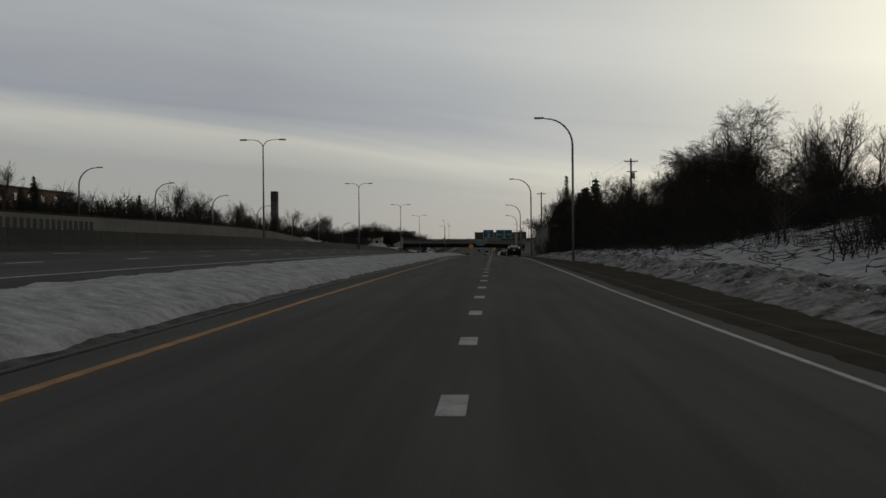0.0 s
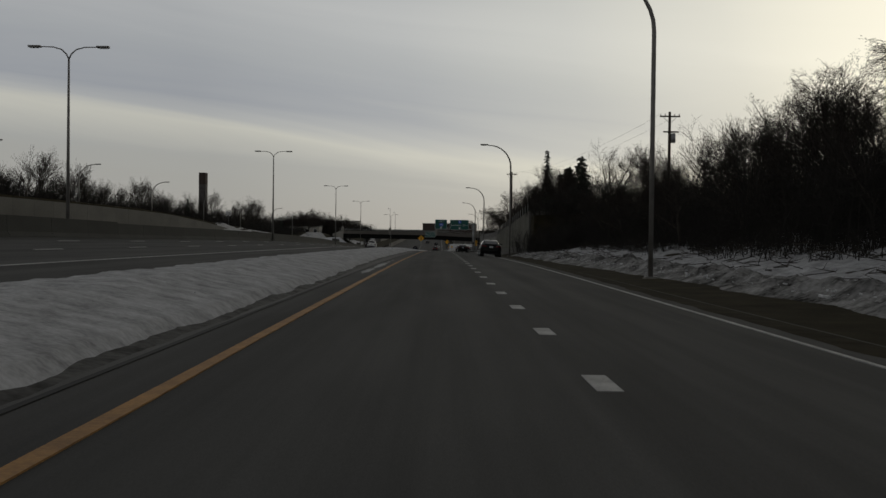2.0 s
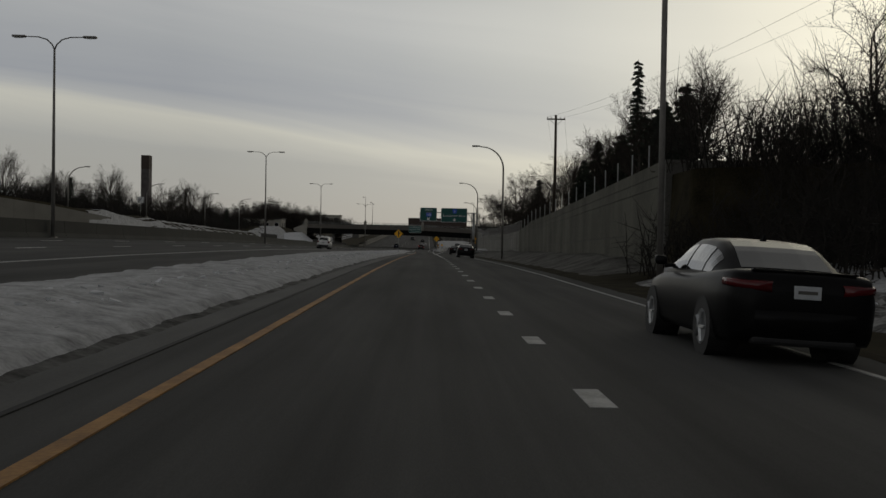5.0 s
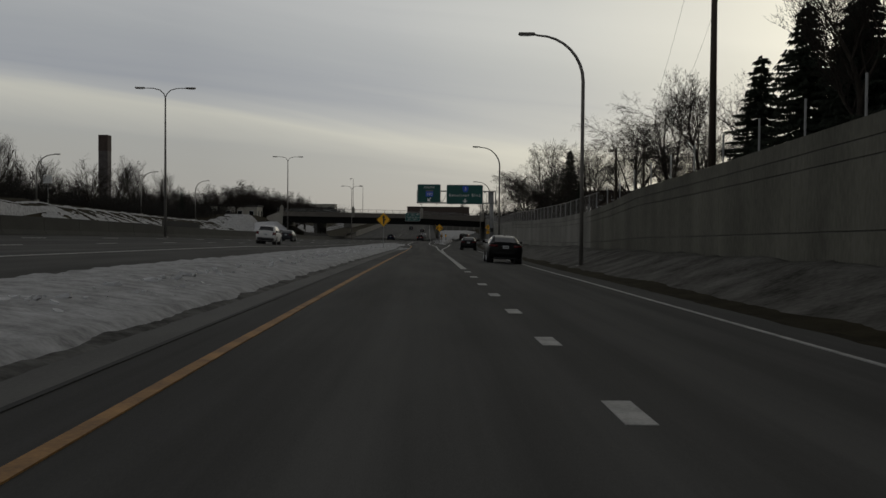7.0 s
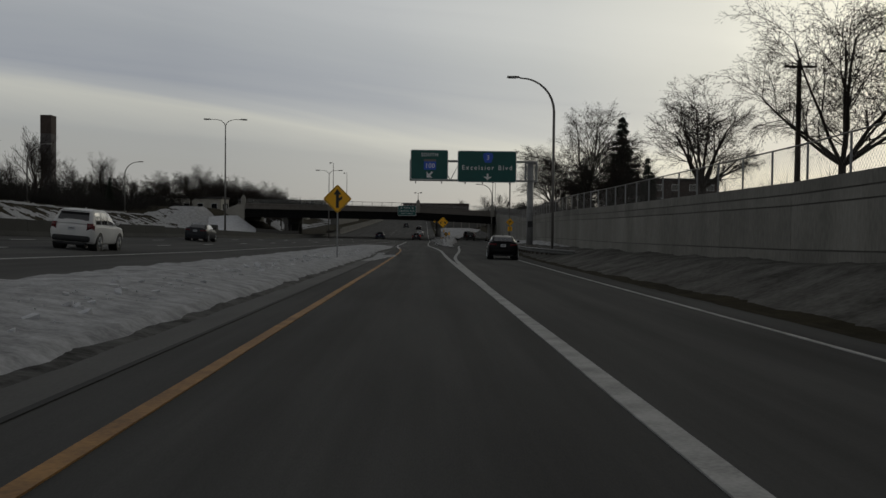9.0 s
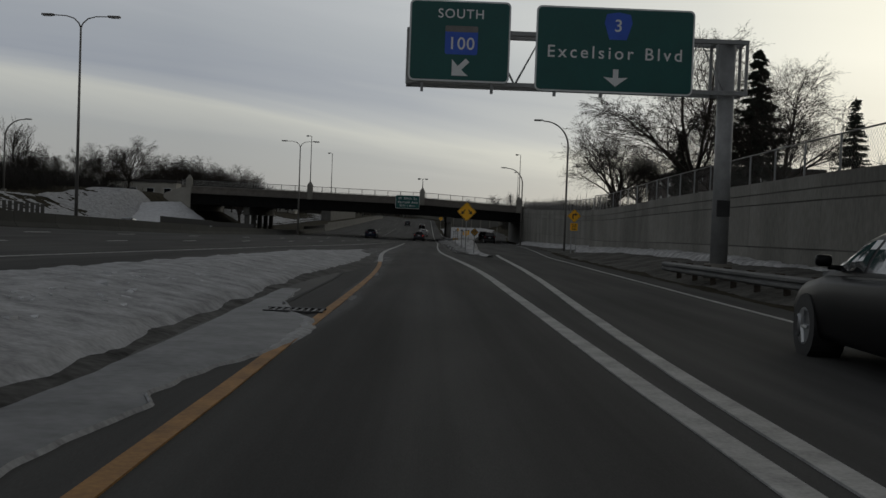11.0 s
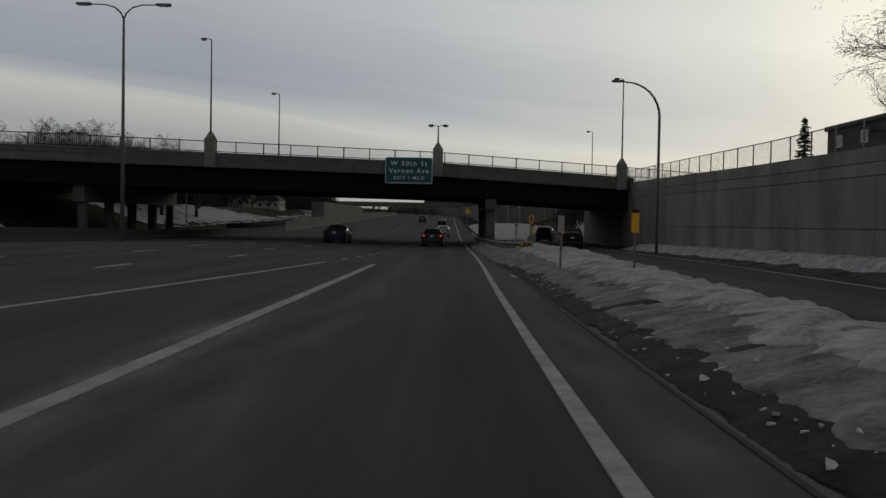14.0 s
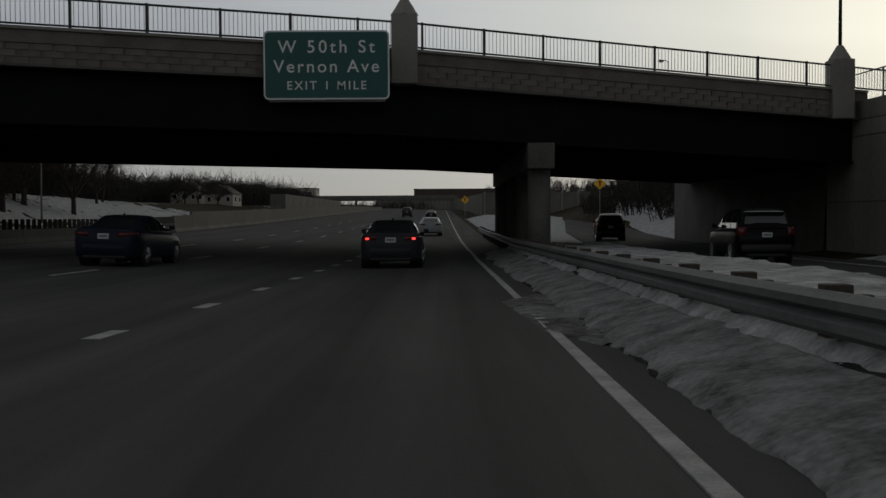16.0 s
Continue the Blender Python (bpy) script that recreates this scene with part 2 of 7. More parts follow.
RUBBER = material("tyre_rubber", (0.012, 0.012, 0.012), (0.025, 0.025, 0.025), 6.0, 0.85)
ALLOY = material("alloy_rim", (0.35, 0.36, 0.37), (0.5, 0.51, 0.52), 4.0, 0.3, metal=0.9)
TRIM_BLACK = material("black_plastic", (0.012, 0.012, 0.013), (0.025, 0.025, 0.026), 5.0, 0.6)
PLATE = material("number_plate", (0.5, 0.52, 0.55), (0.62, 0.64, 0.66), 8.0, 0.5)
RED_LENS = material("red_lamp_lens", (0.08, 0.005, 0.007), (0.13, 0.009, 0.011), 5.0, 0.15)
BRAKE = lamp_material("lit_brake_lamp", (1.0, 0.06, 0.05), 1.6)
PAINTS = {}
for nm, d in (("black", (0.004, 0.004, 0.0045)), ("white", (0.62, 0.62, 0.61)), ("charcoal", (0.03, 0.032, 0.036)), ("silver", (0.34, 0.35, 0.36)), ("dark_red", (0.10, 0.012, 0.012)), ("navy", (0.012, 0.016, 0.03)), ("school_yellow", (0.6, 0.3, 0.02))):
    PAINTS[nm] = material(nm + "_car_paint", d, tuple(min(1, q * 1.25 + 0.003) for q in d), 1.5, 0.34, 0.0, 30, coat=0.04, spec=0.11)


SALT = material("salt_dust", (0.30, 0.30, 0.30), (0.42, 0.42, 0.42), 1.5, 0.95, 0.0, 20, spec=0.05)
sn, sl = SALT.node_tree.nodes, SALT.node_tree.links
dust, stx, smp = sn.new("ShaderNodeAttribute"), sn.new("ShaderNodeTexNoise"), sn.new("ShaderNodeMapping")
scl, smul = sn.new("ShaderNodeMapRange"), sn.new("ShaderNodeMath")
dust.attribute_name, smul.operation = "dust", "MULTIPLY"
smp.inputs["Scale"].default_value = (2.4, 0.35, 1)
stx.inputs["Scale"].default_value, stx.inputs["Detail"].default_value = 1.0, 6
scl.inputs["From Min"].default_value, scl.inputs["From Max"].default_value = 0.3, 0.7
sl.new(sn["Texture Coordinate"].outputs["Object"], smp.inputs["Vector"])
sl.new(smp.outputs[0], stx.inputs["Vector"])
sl.new(stx.outputs[0], scl.inputs["Value"])
sl.new(scl.outputs[0], smul.inputs[0])
sl.new(dust.outputs["Fac"], smul.inputs[1])
sl.new(smul.outputs[0], sn["Principled BSDF"].inputs["Alpha"])


# ---- building tools ----
def mesh_of(bm, name, smooth=False):
    me = bpy.data.meshes.new(name)
    bm.normal_update()
    bm.to_mesh(me)
    bm.free()
    if smooth:
        for p in me.polygons:
            p.use_smooth = True
    return me


def part(name, bm, mat, parent=None, label="", smooth=False, at=None):
    me = bm if isinstance(bm, bpy.types.Mesh) else mesh_of(bm, name, smooth)
    if mat is not None and not me.materials:
        me.materials.append(mat)
    ob = new(name, me)
    if parent is not None:
        ob.parent = parent
    if at is not None:
        ob.matrix_basis = at
    return tagged(ob, label)


def thing(name, label, category, m=None, group="", kind=""):
    ob = new(name)
    ob.empty_display_size = 0.3
    if m is not None:
        ob.matrix_basis = m
    return tagged(ob, label, category, group, kind)


def box(bm, x0, x1, y0, y1, z0, z1, bevel=0.0):
    r = bmesh.ops.create_cube(bm, size=1.0)
    for v in r["verts"]:
        v.co = Vector(((x0 + x1) / 2 + v.co.x * (x1 - x0), (y0 + y1) / 2 + v.co.y * (y1 - y0), (z0 + z1) / 2 + v.co.z * (z1 - z0)))
    if bevel:
        es = list({e for v in r["verts"] for e in v.link_edges})
        bmesh.ops.bevel(bm, geom=es, offset=bevel, segments=2, affect="EDGES", profile=0.5)
    return r["verts"]


def boxed(*a, **k):
    bm = bmesh.new()
    box(bm, *a, **k)
    return bm


def tube(bm, pts, radii, sides=8, cap=True):
    """A round bar along points, with a radius at each."""
    rings, up = [], None
    for i, p in enumerate(pts):
        p = Vector(p)
        d = (Vector(pts[min(i + 1, len(pts) - 1)]) - Vector(pts[max(i - 1, 0)])).normalized()
        if up is None:
            up = d.orthogonal().normalized()
        up = (up - d * up.dot(d)).normalized()
        w = d.cross(up)
        rings.append([bm.verts.new(p + (up * math.cos(2 * math.pi * k / sides) + w * math.sin(2 * math.pi * k / sides)) * radii[i]) for k in range(sides)])
    for a, b in zip(rings, rings[1:]):
        for k in range(sides):
            bm.faces.new((a[k], a[(k + 1) % sides], b[(k + 1) % sides], b[k]))
    if cap:
        bm.faces.new(rings[0][::-1])
        bm.faces.new(rings[-1])


def tubed(pts, radii, sides=8):
    bm = bmesh.new()
    if isinstance(radii, (int, float)):
        radii = [radii] * len(pts)
    tube(bm, pts, radii, sides)
    return bm


def slab(bm, outline, y0, y1):
    """A flat outline in x, z made solid from y0 to y1."""
    a = [bm.verts.new((x, y0, z)) for x, z in outline]
    b = [bm.verts.new((x, y1, z)) for x, z in outline]
    bm.faces.new(a)
    bm.faces.new(b[::-1])
    for k in range(len(a)):
        j = (k + 1) % len(a)
        bm.faces.new((a[j], a[k], b[k], b[j]))


def loft(rows, close=False):
    """A skin over rows of points."""
    bm = bmesh.new()
    vs = [[bm.verts.new(p) for p in r] for r in rows]
    for a, b in zip(vs, vs[1:]):
        n = len(a)
        for k in range(n if close else n - 1):
            bm.faces.new((a[k], a[(k + 1) % n], b[(k + 1) % n], b[k]))
    return bm


def lerp(table, y):
    """Straight-line value of a table of (y, value, ...)."""
    if y <= table[0][0]:
        return table[0][1] if len(table[0]) == 2 else table[0][1:]
    for a, b in zip(table, table[1:]):
        if y <= b[0]:
            f = (y - a[0]) / (b[0] - a[0])
            r = tuple(p + (q - p) * f for p, q in zip(a[1:], b[1:]))
            return r[0] if len(r) == 1 else r
    return table[-1][1] if len(table[-1]) == 2 else table[-1][1:]


def fuzz(x, y, scale, z=0.0):
    return noise.noise(Vector((x * scale, y * scale, z)))


# ---- plan ----
PROFILE = [(-300, -0.6), (-40, -0.1), (0, 0.0), (20, 0.05), (40, 0.03), (60, -0.04), (80, -0.13), (100, -0.25), (120, -0.43), (140, -0.61), (160, -0.81), (180, -1.09), (200, -1.42), (220, -1.79), (240, -2.17), (260, -2.56), (280, -2.92), (300, -3.18), (320, -3.46), (340, -3.79), (360, -4.12), (380, -4.40), (404, -4.72), (440, -5.2), (470, -5.3), (504, -5.05), (550, -4.55), (600, -3.95), (700, -2.75), (824, -1.6), (1000, 0.4), (1400, 3.0)]
MAIN_EDGE = [(-200, -12.6), (230, -12.5), (290, -12.4), (305, -12.0), (320, -11.2), (336, -10.6), (348, -9.0), (360, -7.6), (378, -6.0), (392, -5.1), (402, -4.55), (413, -4.35), (421, -4.05), (430, -3.93), (450, -3.8)]
MAIN_RISE = [(-200, 0.2), (100, 0.25), (200, 0.5), (240, 0.5), (270, 0.32), (300, 0.12), (325, 0.0)]
FAR_RISE = [(-200, 1.05), (130, 1.05), (230, 1.2), (270, 1.1), (330, 0.7), (370, 0.42), (420, 0.3)]
LEFT_LINE = [(-200, -2.15), (286, -2.1), (294, -2.04), (301, -2.12), (309, -2.35), (318, -2.82), (332, -3.24), (346, -3.3), (372, -3.26), (390, -3.28)]
RIGHT_LINE = [(198, 1.31), (240, 1.24), (280, 1.1), (304, 1.10), (310, 0.95), (318, 0.66), (333, 0.26), (348, 0.22), (370, 0.36), (383, 0.55), (396, 0.70), (410, 0.76), (440, 0.8), (600, 0.8)]
RAMP_LEFT = [(228, 1.22), (240, 1.22), (252, 1.3), (277, 1.45), (283, 1.68), (301, 2.58), (313, 2.98), (322, 3.2), (329, 3.45), (345, 4.3), (360, 5.0), (392, 6.3), (416, 6.9), (450, 7.6), (490, 10.7)]
RAMP_RIGHT = [(-200, 6.84), (-20, 6.07), (8, 5.05), (22, 4.72), (42, 4.74), (90, 4.86), (216, 4.79), (287, 5.36), (314, 5.95), (330, 6.5), (345, 7.7), (360, 8.9), (392, 11.0), (416, 11.7), (450, 12.4), (490, 15.2)]
CROSS_FALL = [(-60, 0.05), (215, 0.05), (285, 0.02), (320, 0.0)]
WALL_TOP = [(162, 4.9), (191, 4.2), (203, 3.95), (222, 3.7), (231, 3.1), (249, 2.95), (296, 3.35), (326, 3.5), (343, 3.45), (372, 4.05), (386, 4.5), (404, 4.9), (430, 5.6), (446, 6.0)]


def eased(table, y):
    """A table's value with its corners rounded."""
    return sum(lerp(table, y + d) for d in (-7, -4.5, -2, 0, 2, 4.5, 7)) / 7


def level(y):
    return lerp(PROFILE, y)


def bend(y):
    """The main road swings to the left far beyond the bridge."""
    d = max(0.0, y - 750)
    return -0.0007 * d * d if d < 260 else -0.0007 * 260 * (2 * d - 260)


def road_z(x, y):
    rise, far, e = lerp(MAIN_RISE, y), lerp(FAR_RISE, y), lerp(MAIN_EDGE, y)
    if x >= e + 5.0:
        # the exit lane falls away towards the verge
        return level(y) - lerp(CROSS_FALL, y) * max(0.0, min(x, lerp(RAMP_RIGHT, y) + 1.3) - 1.45)
    if x >= e:
        return level(y) + rise * (e + 5.0 - x) / 5.0
    return level(y) + rise + (far - rise) * min(1.0, (e - x) / 10.0)


def wall_x(y):
    if y < 352:
        return lerp([(160, 10.2), (300, 10.8), (330, 11.8), (352, 12.3)], y)
    return lerp([(352, 13.4), (400, 14.9), (446, 15.5)], y)


def ground_z(x, y):
    z = road_z(x, y) - 0.10
    edge = lerp(RAMP_RIGHT, y) + 1.3
    if x > edge:
        d = x - edge
        if y < 158:
            z += 0.03 * d if d < 3.5 else 0.10 + (d - 3.5) * lerp([(22, 0.20), (36, 0.235), (56, 0.235), (72, 0.20)], y)
            z = min(z, level(y) + 5.5)
        elif y < 447:
            top = lerp(WALL_TOP, y)
            z += min(d, 4.6) * 0.10 if x < wall_x(y) + 0.2 else top - 0.35 + min(x - wall_x(y), 25) * 0.05
        else:
            z += max(0.0, min(d - 2.0, 14)) * 0.30
    if x < -24:
        z += min(-24 - x, 22) * 0.01
        if x < -48:
            z += lerp([(-200, 3.9), (90, 4.0), (210, 5.0), (250, 4.6), (270, 4.0), (292, 0.8), (305, 0.0)], y) + min(-48 - x, 60) * 0.03
        if x < -39.5 and y > 264:
            z += min(-39.5 - x, 11) * 0.40 * lerp([(264, 0.0), (300, 1.0), (510, 0.85), (600, 0.4), (760, 0.3)], y)
        if x < -40.5:
            # the bank that carries the street to the bridge
            near = max(0.0, min(1.0, 1.6 - abs(y - 450.7 - 0.34 * (x + 1.7)) / 22)) * min(1.0, (-40.5 - x) / 5)
            z += max(0.0, 1.3 - z) * near
    return z


# ---- ground and roads ----
def grid(xs, ys, fz):
    bm = bmesh.new()
    vs = [[bm.verts.new((x, y, fz(x, y))) for x in xs] for y in ys]
    for a, b in zip(vs, vs[1:]):
        for k in range(len(xs) - 1):
            bm.faces.new((a[k], a[k + 1], b[k + 1], b[k]))
    return bm


def steps(*spans):
    r = []
    for a, b, n in spans:
        r += [a + (b - a) * k / n for k in range(n)]
    return r + [spans[-1][1]]


def rolling(x, y):
    z = ground_z(x, y)
    if x > 18 or x < -62:
        z += 0.25 * fuzz(x, y, 0.12)
    return z


xs = steps((-2500, -300, 8), (-300, -66, 12), (-66, -49, 6), (-49, -47.5, 3), (-47.5, -24, 8), (-24, 5.6, 24), (5.6, 9.9, 8), (9.9, 17.5, 38), (17.5, 40, 16), (40, 300, 12), (300, 2500, 8))
ys = steps((-300, -40, 8), (-40, 150, 60), (150, 160, 10), (160, 444, 110), (444, 450, 8), (450, 560, 24), (560, 3500, 20))
tagged(part("ground", grid(xs, ys, rolling), GRASS, smooth=True), "dead grass and bare winter ground", "ground", kind="structure")


def ribbon(name, left, right, y0, y1, mat, lift=0.0, step=4.0, across=1, label="", parent=None, wob=0.0, bent=False):
    """A road surface or painted line between two edges that are functions of y, with sides that go down."""
    n = max(1, int((y1 - y0) / step))
    rows = []
    for i in range(n + 1):
        y = y0 + (y1 - y0) * i / n
        a, b = left(y), right(y)
        if wob:
            a += wob * fuzz(a, y, 1.3)
            b += wob * fuzz(b, y, 1.3, 3.0)
        off = bend(y) if bent else 0.0
        r = [(a + (b - a) * k / across + off, y, road_z(a + (b - a) * k / across, y) + lift) for k in range(across + 1)]
        rows.append([(r[0][0], y, r[0][2] - 0.03)] + r + [(r[-1][0], y, r[-1][2] - 0.03)])
    return part(name, loft(rows), mat, parent, label)


def main_rows():
    rows = []
    for y in steps((-200, 450, 325)):
        e, r = lerp(MAIN_EDGE, y), lerp(RAMP_RIGHT, y) + 1.3
        top = e + 5.0
        xs_ = [-22.2 + (e - 10.0 + 22.2) * k / 3 for k in range(3)] if e - 10.0 > -22.0 else []
        left = xs_[-1] if xs_ else -22.2
        start = e - 10.0 if xs_ else -22.2
        xs_ = xs_ + [start + (e - start) * k / 4 for k in range(4)] + [e + 5.0 * k / 3 for k in range(3)] + [top + (1.45 - top) * k / 2 for k in range(2)] + [1.45 + (r - 1.45) * k / 3 for k in range(4)]
        while len(xs_) < 16:
            xs_.insert(0, -22.2 - 0.01 * (16 - len(xs_)))
        rows.append([(xs_[0], y, road_z(xs_[0], y) - 0.06)] + [(x, y, road_z(x, y)) for x in xs_] + [(r, y, road_z(r, y) - 0.06)])
    return rows


main_road = part("road", loft(main_rows()), ASPHALT)
tagged(main_road, "dark grey asphalt of the highway lanes and slip road", "road", kind="structure")
far_road = ribbon("road_far", lambda y: -22.0, lambda y: 2.6, 450, 1100, ASPHALT_OLD, 0.0, 6.0, 6, bent=True)
tagged(far_road, "grey asphalt highway that swings away beyond the bridge", "road", kind="structure")
opposite = ribbon("road_opposite", lambda y: -37.6, lambda y: -23.0, -200, 450, ASPHALT_OLD, 0.06, 6.0, 4)
tagged(opposite, "asphalt of the opposite carriageway", "road", kind="structure")
ramp_far = ribbon("road_ramp", lambda y: lerp(RAMP_LEFT, y) - 0.6 + max(0, y - 490) * 0.12, lambda y: lerp(RAMP_RIGHT, y) + 1.2 + max(0, y - 490) * 0.12, 450, 570, ASPHALT_OLD, 0.0, 5.0, 3)
tagged(ramp_far, "asphalt exit ramp beyond the bridge", "road", kind="structure")

LIFT = 0.012


def line(name, table, w, y0, y1, mat, label, off=0.0, lift=LIFT):
    f = lambda y: eased(table, y)
    ob = ribbon(name, lambda y: f(y) + off - w / 2, lambda y: f(y) + off + w / 2, y0, y1, mat, lift, 2.0, wob=0.012)
    return tagged(ob, label, "road marking", kind="structure")


line("yellow_line", LEFT_LINE, 0.135, -60, 310.5, YELLOW_LINE, "worn yellow edge line on the asphalt")
line("white_line_left", LEFT_LINE, 0.20, 310.5, 388, WHITE_LINE, "wide white line along the merging lane")
line("white_line_gore", RIGHT_LINE, 0.20, 206.7, 328, WHITE_LINE, "wide white line that parts from the exit lane")
taper = ribbon("white_line_right", lambda y: eased(RIGHT_LINE, y) - lerp([(328, 0.10), (342, 0.065)], y), lambda y: eased(RIGHT_LINE, y) + lerp([(328, 0.10), (342, 0.065)], y), 328, 450, WHITE_LINE, LIFT, 2.0, wob=0.012)
tagged(taper, "white edge line beside the snowy gore", "road marking", kind="structure")
line("white_line_ramp", RAMP_LEFT, 0.19, 238, 334, WHITE_LINE, "wide white line along the exit ramp", lift=LIFT + 0.004)
line("white_line_ramp_right", RAMP_RIGHT, 0.10, -60, 450, WHITE_LINE, "thin white edge line beside the verge")
line("white_line_main", MAIN_EDGE, 0.13, -60, 390, WHITE_LINE, "white edge line of the main highway")
far_edge = ribbon("white_line_far", lambda y: 0.68, lambda y: 0.82, 450, 760, WHITE_LINE, LIFT, 4.0, bent=True)
tagged(far_edge, "white edge line beyond the bridge", "road marking", kind="structure")
dash_me = mesh_of(boxed(-0.105, 0.105, -0.46, 0.46, -0.02, 0.006), "dash")
dash_me.materials.append(WHITE_LINE)
for k in range(-13, 44):
    y = 7.21 + 4.572 * k
    if y < 205:
        tagged(part("lane_dash", dash_me, WHITE_LINE, at=pose(1.31, y, level(y), math.degrees(math.atan((level(y + 1) - level(y - 1)) / 2)))), "short white dotted lane dash", "road marking", "dotted lane line", "structure")
long_me = mesh_of(boxed(-0.06, 0.06, -1.5, 1.5, -0.02, LIFT), "long_dash")
long_me.materials.append(WHITE_LINE)
for k in range(50):
    y = -60 + 12.2 * k
    for j in (1, 2):
        x = lerp(MAIN_EDGE, y) - 3.66 * j - (1.6 if y > 400 else 0.0)
        if x > -21.5 and y < 560:
            tagged(part("main_lane_dash", long_me, WHITE_LINE, at=pose(x + bend(y), y, road_z(x, y) + 0.004, math.degrees(math.atan((road_z(x, y + 1.5) - road_z(x, y - 1.5)) / 3)), math.degrees(math.atan((road_z(x - 0.5, y) - road_z(x + 0.5, y)))), 0)), "white broken lane line on the highway", "road marking", "highway lane dashes", "structure")
for k in range(16):
    y = 394.3 + 4.2 * k
    x = lerp(MAIN_EDGE, y)
    tagged(part("lane_dash", dash_me, WHITE_LINE, at=pose(x, y, road_z(x, y), math.degrees(math.atan(-0.0145)), 0, -2)), "short white dotted lane dash", "road marking", "merge lane dashes", "structure")


def salt_streak(table, off, w, y0, y1, amount, label):
    """Pale salt dust dried along a painted line, thinning out to both sides."""
    rows, fade = [], []
    for y in steps((y0, y1, int((y1 - y0) / 1.5))):
        f = eased(table, y) + off + 0.15 * fuzz(2, y, 0.2)
        rows.append([(f + w * (k / 8 - 0.5), y, road_z(f + w * (k / 8 - 0.5), y) + 0.006) for k in range(9)])
        fade += [math.sin(math.pi * k / 8) ** 1.3 * amount * min(1.0, (y - y0) / 8, (y1 - y) / 8) for k in range(9)]
    ob = part("salt_dust", loft(rows), SALT)
    ob.data.attributes.new("dust", "FLOAT", "POINT").data.foreach_set("value", fade)
    return tagged(ob, label, "salt dust", kind="stuff")


salt_streak(LEFT_LINE, 0.05, 1.7, 303, 372, 0.75, "pale dried salt dust along the wide white line")
salt_streak(LEFT_LINE, 0.05, 0.55, 280, 312, 0.8, "pale dried salt and meltwater film over the yellow line")
salt_streak(LEFT_LINE, 1.15, 1.3, 340, 410, 0.40, "faint pale salt dust along the merging lane")
salt_streak(RIGHT_LINE, 0.42, 0.95, 338, 402, 0.42, "pale dried salt dust beside the gore")


# ---- kerb line ----
def strip_along(name, table, a, c, y0, y1, mat, label, lift, category):
    f = lambda y: lerp(table, y)
    ob = ribbon(name, lambda y: f(y) + a, lambda y: f(y) + c, y0, y1, mat, lift, 2.0, wob=0.01)
    return tagged(ob, label, category, kind="structure")


GUTTER_LINE = [(-60, -2.9), (296, -2.9), (312, -3.4), (330, -4.0)]
strip_along("gutter", GUTTER_LINE, -0.62, 0.0, -60, 322, GUTTER, "worn concrete gutter beside the snow bank", 0.007, "gutter")
strip_along("gutter_joint", GUTTER_LINE, -0.01, 0.06, -60, 322, JOINT, "dark open joint between asphalt and gutter", 0.011, "joint")
strip_along("gore_gutter", RIGHT_LINE, 0.86, 1.12, 350, 446, GUTTER, "worn concrete gutter beside the gore", 0.007, "gutter")
strip_along("gore_joint", RIGHT_LINE, 0.82, 0.865, 352, 446, JOINT, "dark joint beside the gore gutter", 0.011, "joint")
rows = []
for y in steps((-60, 352, 824)):
    e = lerp(RAMP_RIGHT, y)
    a = e + lerp([(-60, 0.55), (30, 0.52), (70, 0.45), (110, 0.85), (150, 0.8), (175, 1.0), (345, 1.0)], y) + 0.10 * fuzz(3, y, 0.6) + 0.08 * fuzz(3, y, 2.2)
    rows.append([(a + (e + 1.36 - a) * k / 3, y, road_z(a + (e + 1.36 - a) * k / 3, y) + (0.002, 0.016, 0.022, -0.02)[k] + (0.008 * fuzz(k * 5, y, 2.5) if 0 < k < 3 else 0)) for k in range(4)])
tagged(part("verge_soil", loft(rows), SOIL, smooth=True), "dark soil and dead grass creeping over the shoulder", "soil", kind="stuff")


# ---- snow ----
def snow_bank(name, left, right, height, y0, y1, label, step=0.7, across=14, mat=None, rough=0.16, shape=None, ragged=1.0):
    n = int((y1 - y0) / step)
    rows = []
    for i in range(n + 1):
        y = y0 + (y1 - y0) * i / n
        a, b = left(y) + ragged * (0.14 * fuzz(0, y, 0.5, 5.0) + 0.10 * fuzz(0, y, 2.3, 7.0)), right(y) + ragged * (0.12 * fuzz(0, y, 0.45, 9.0) + 0.05 * fuzz(0, y, 2.1, 2.0))
        if b < a + 0.05:
            b = a + 0.05
        hh = height(y)
        row = []
        for k in range(across + 1):
            f = k / across
            x = a + (b - a) * f
            s = shape(f) if shape else min(1.0, math.sin(math.pi * f) * 1.7) ** 0.8
            z = road_z(x, y) if x < lerp(RAMP_RIGHT, y) + 1.3 else ground_z(x, y) + 0.02
            if k in (0, across):
                s = 0.0
                x += 0.16 if k else -0.16
            row.append((x, y, z - 0.05 + (s * hh + (0.05 if 0 < k < across else 0)) * (1 + rough * 2.2 * fuzz(x, y, 0.8)) + (rough * (0.45 * fuzz(x, y, 3.1) + 0.3 * fuzz(x, y, 6.5, 1.0)) * s if 0 < k < across else 0)))
        rows.append(row)
    return tagged(part(name, loft(rows), mat or SNOW, smooth=True), label, "snow", kind="stuff")


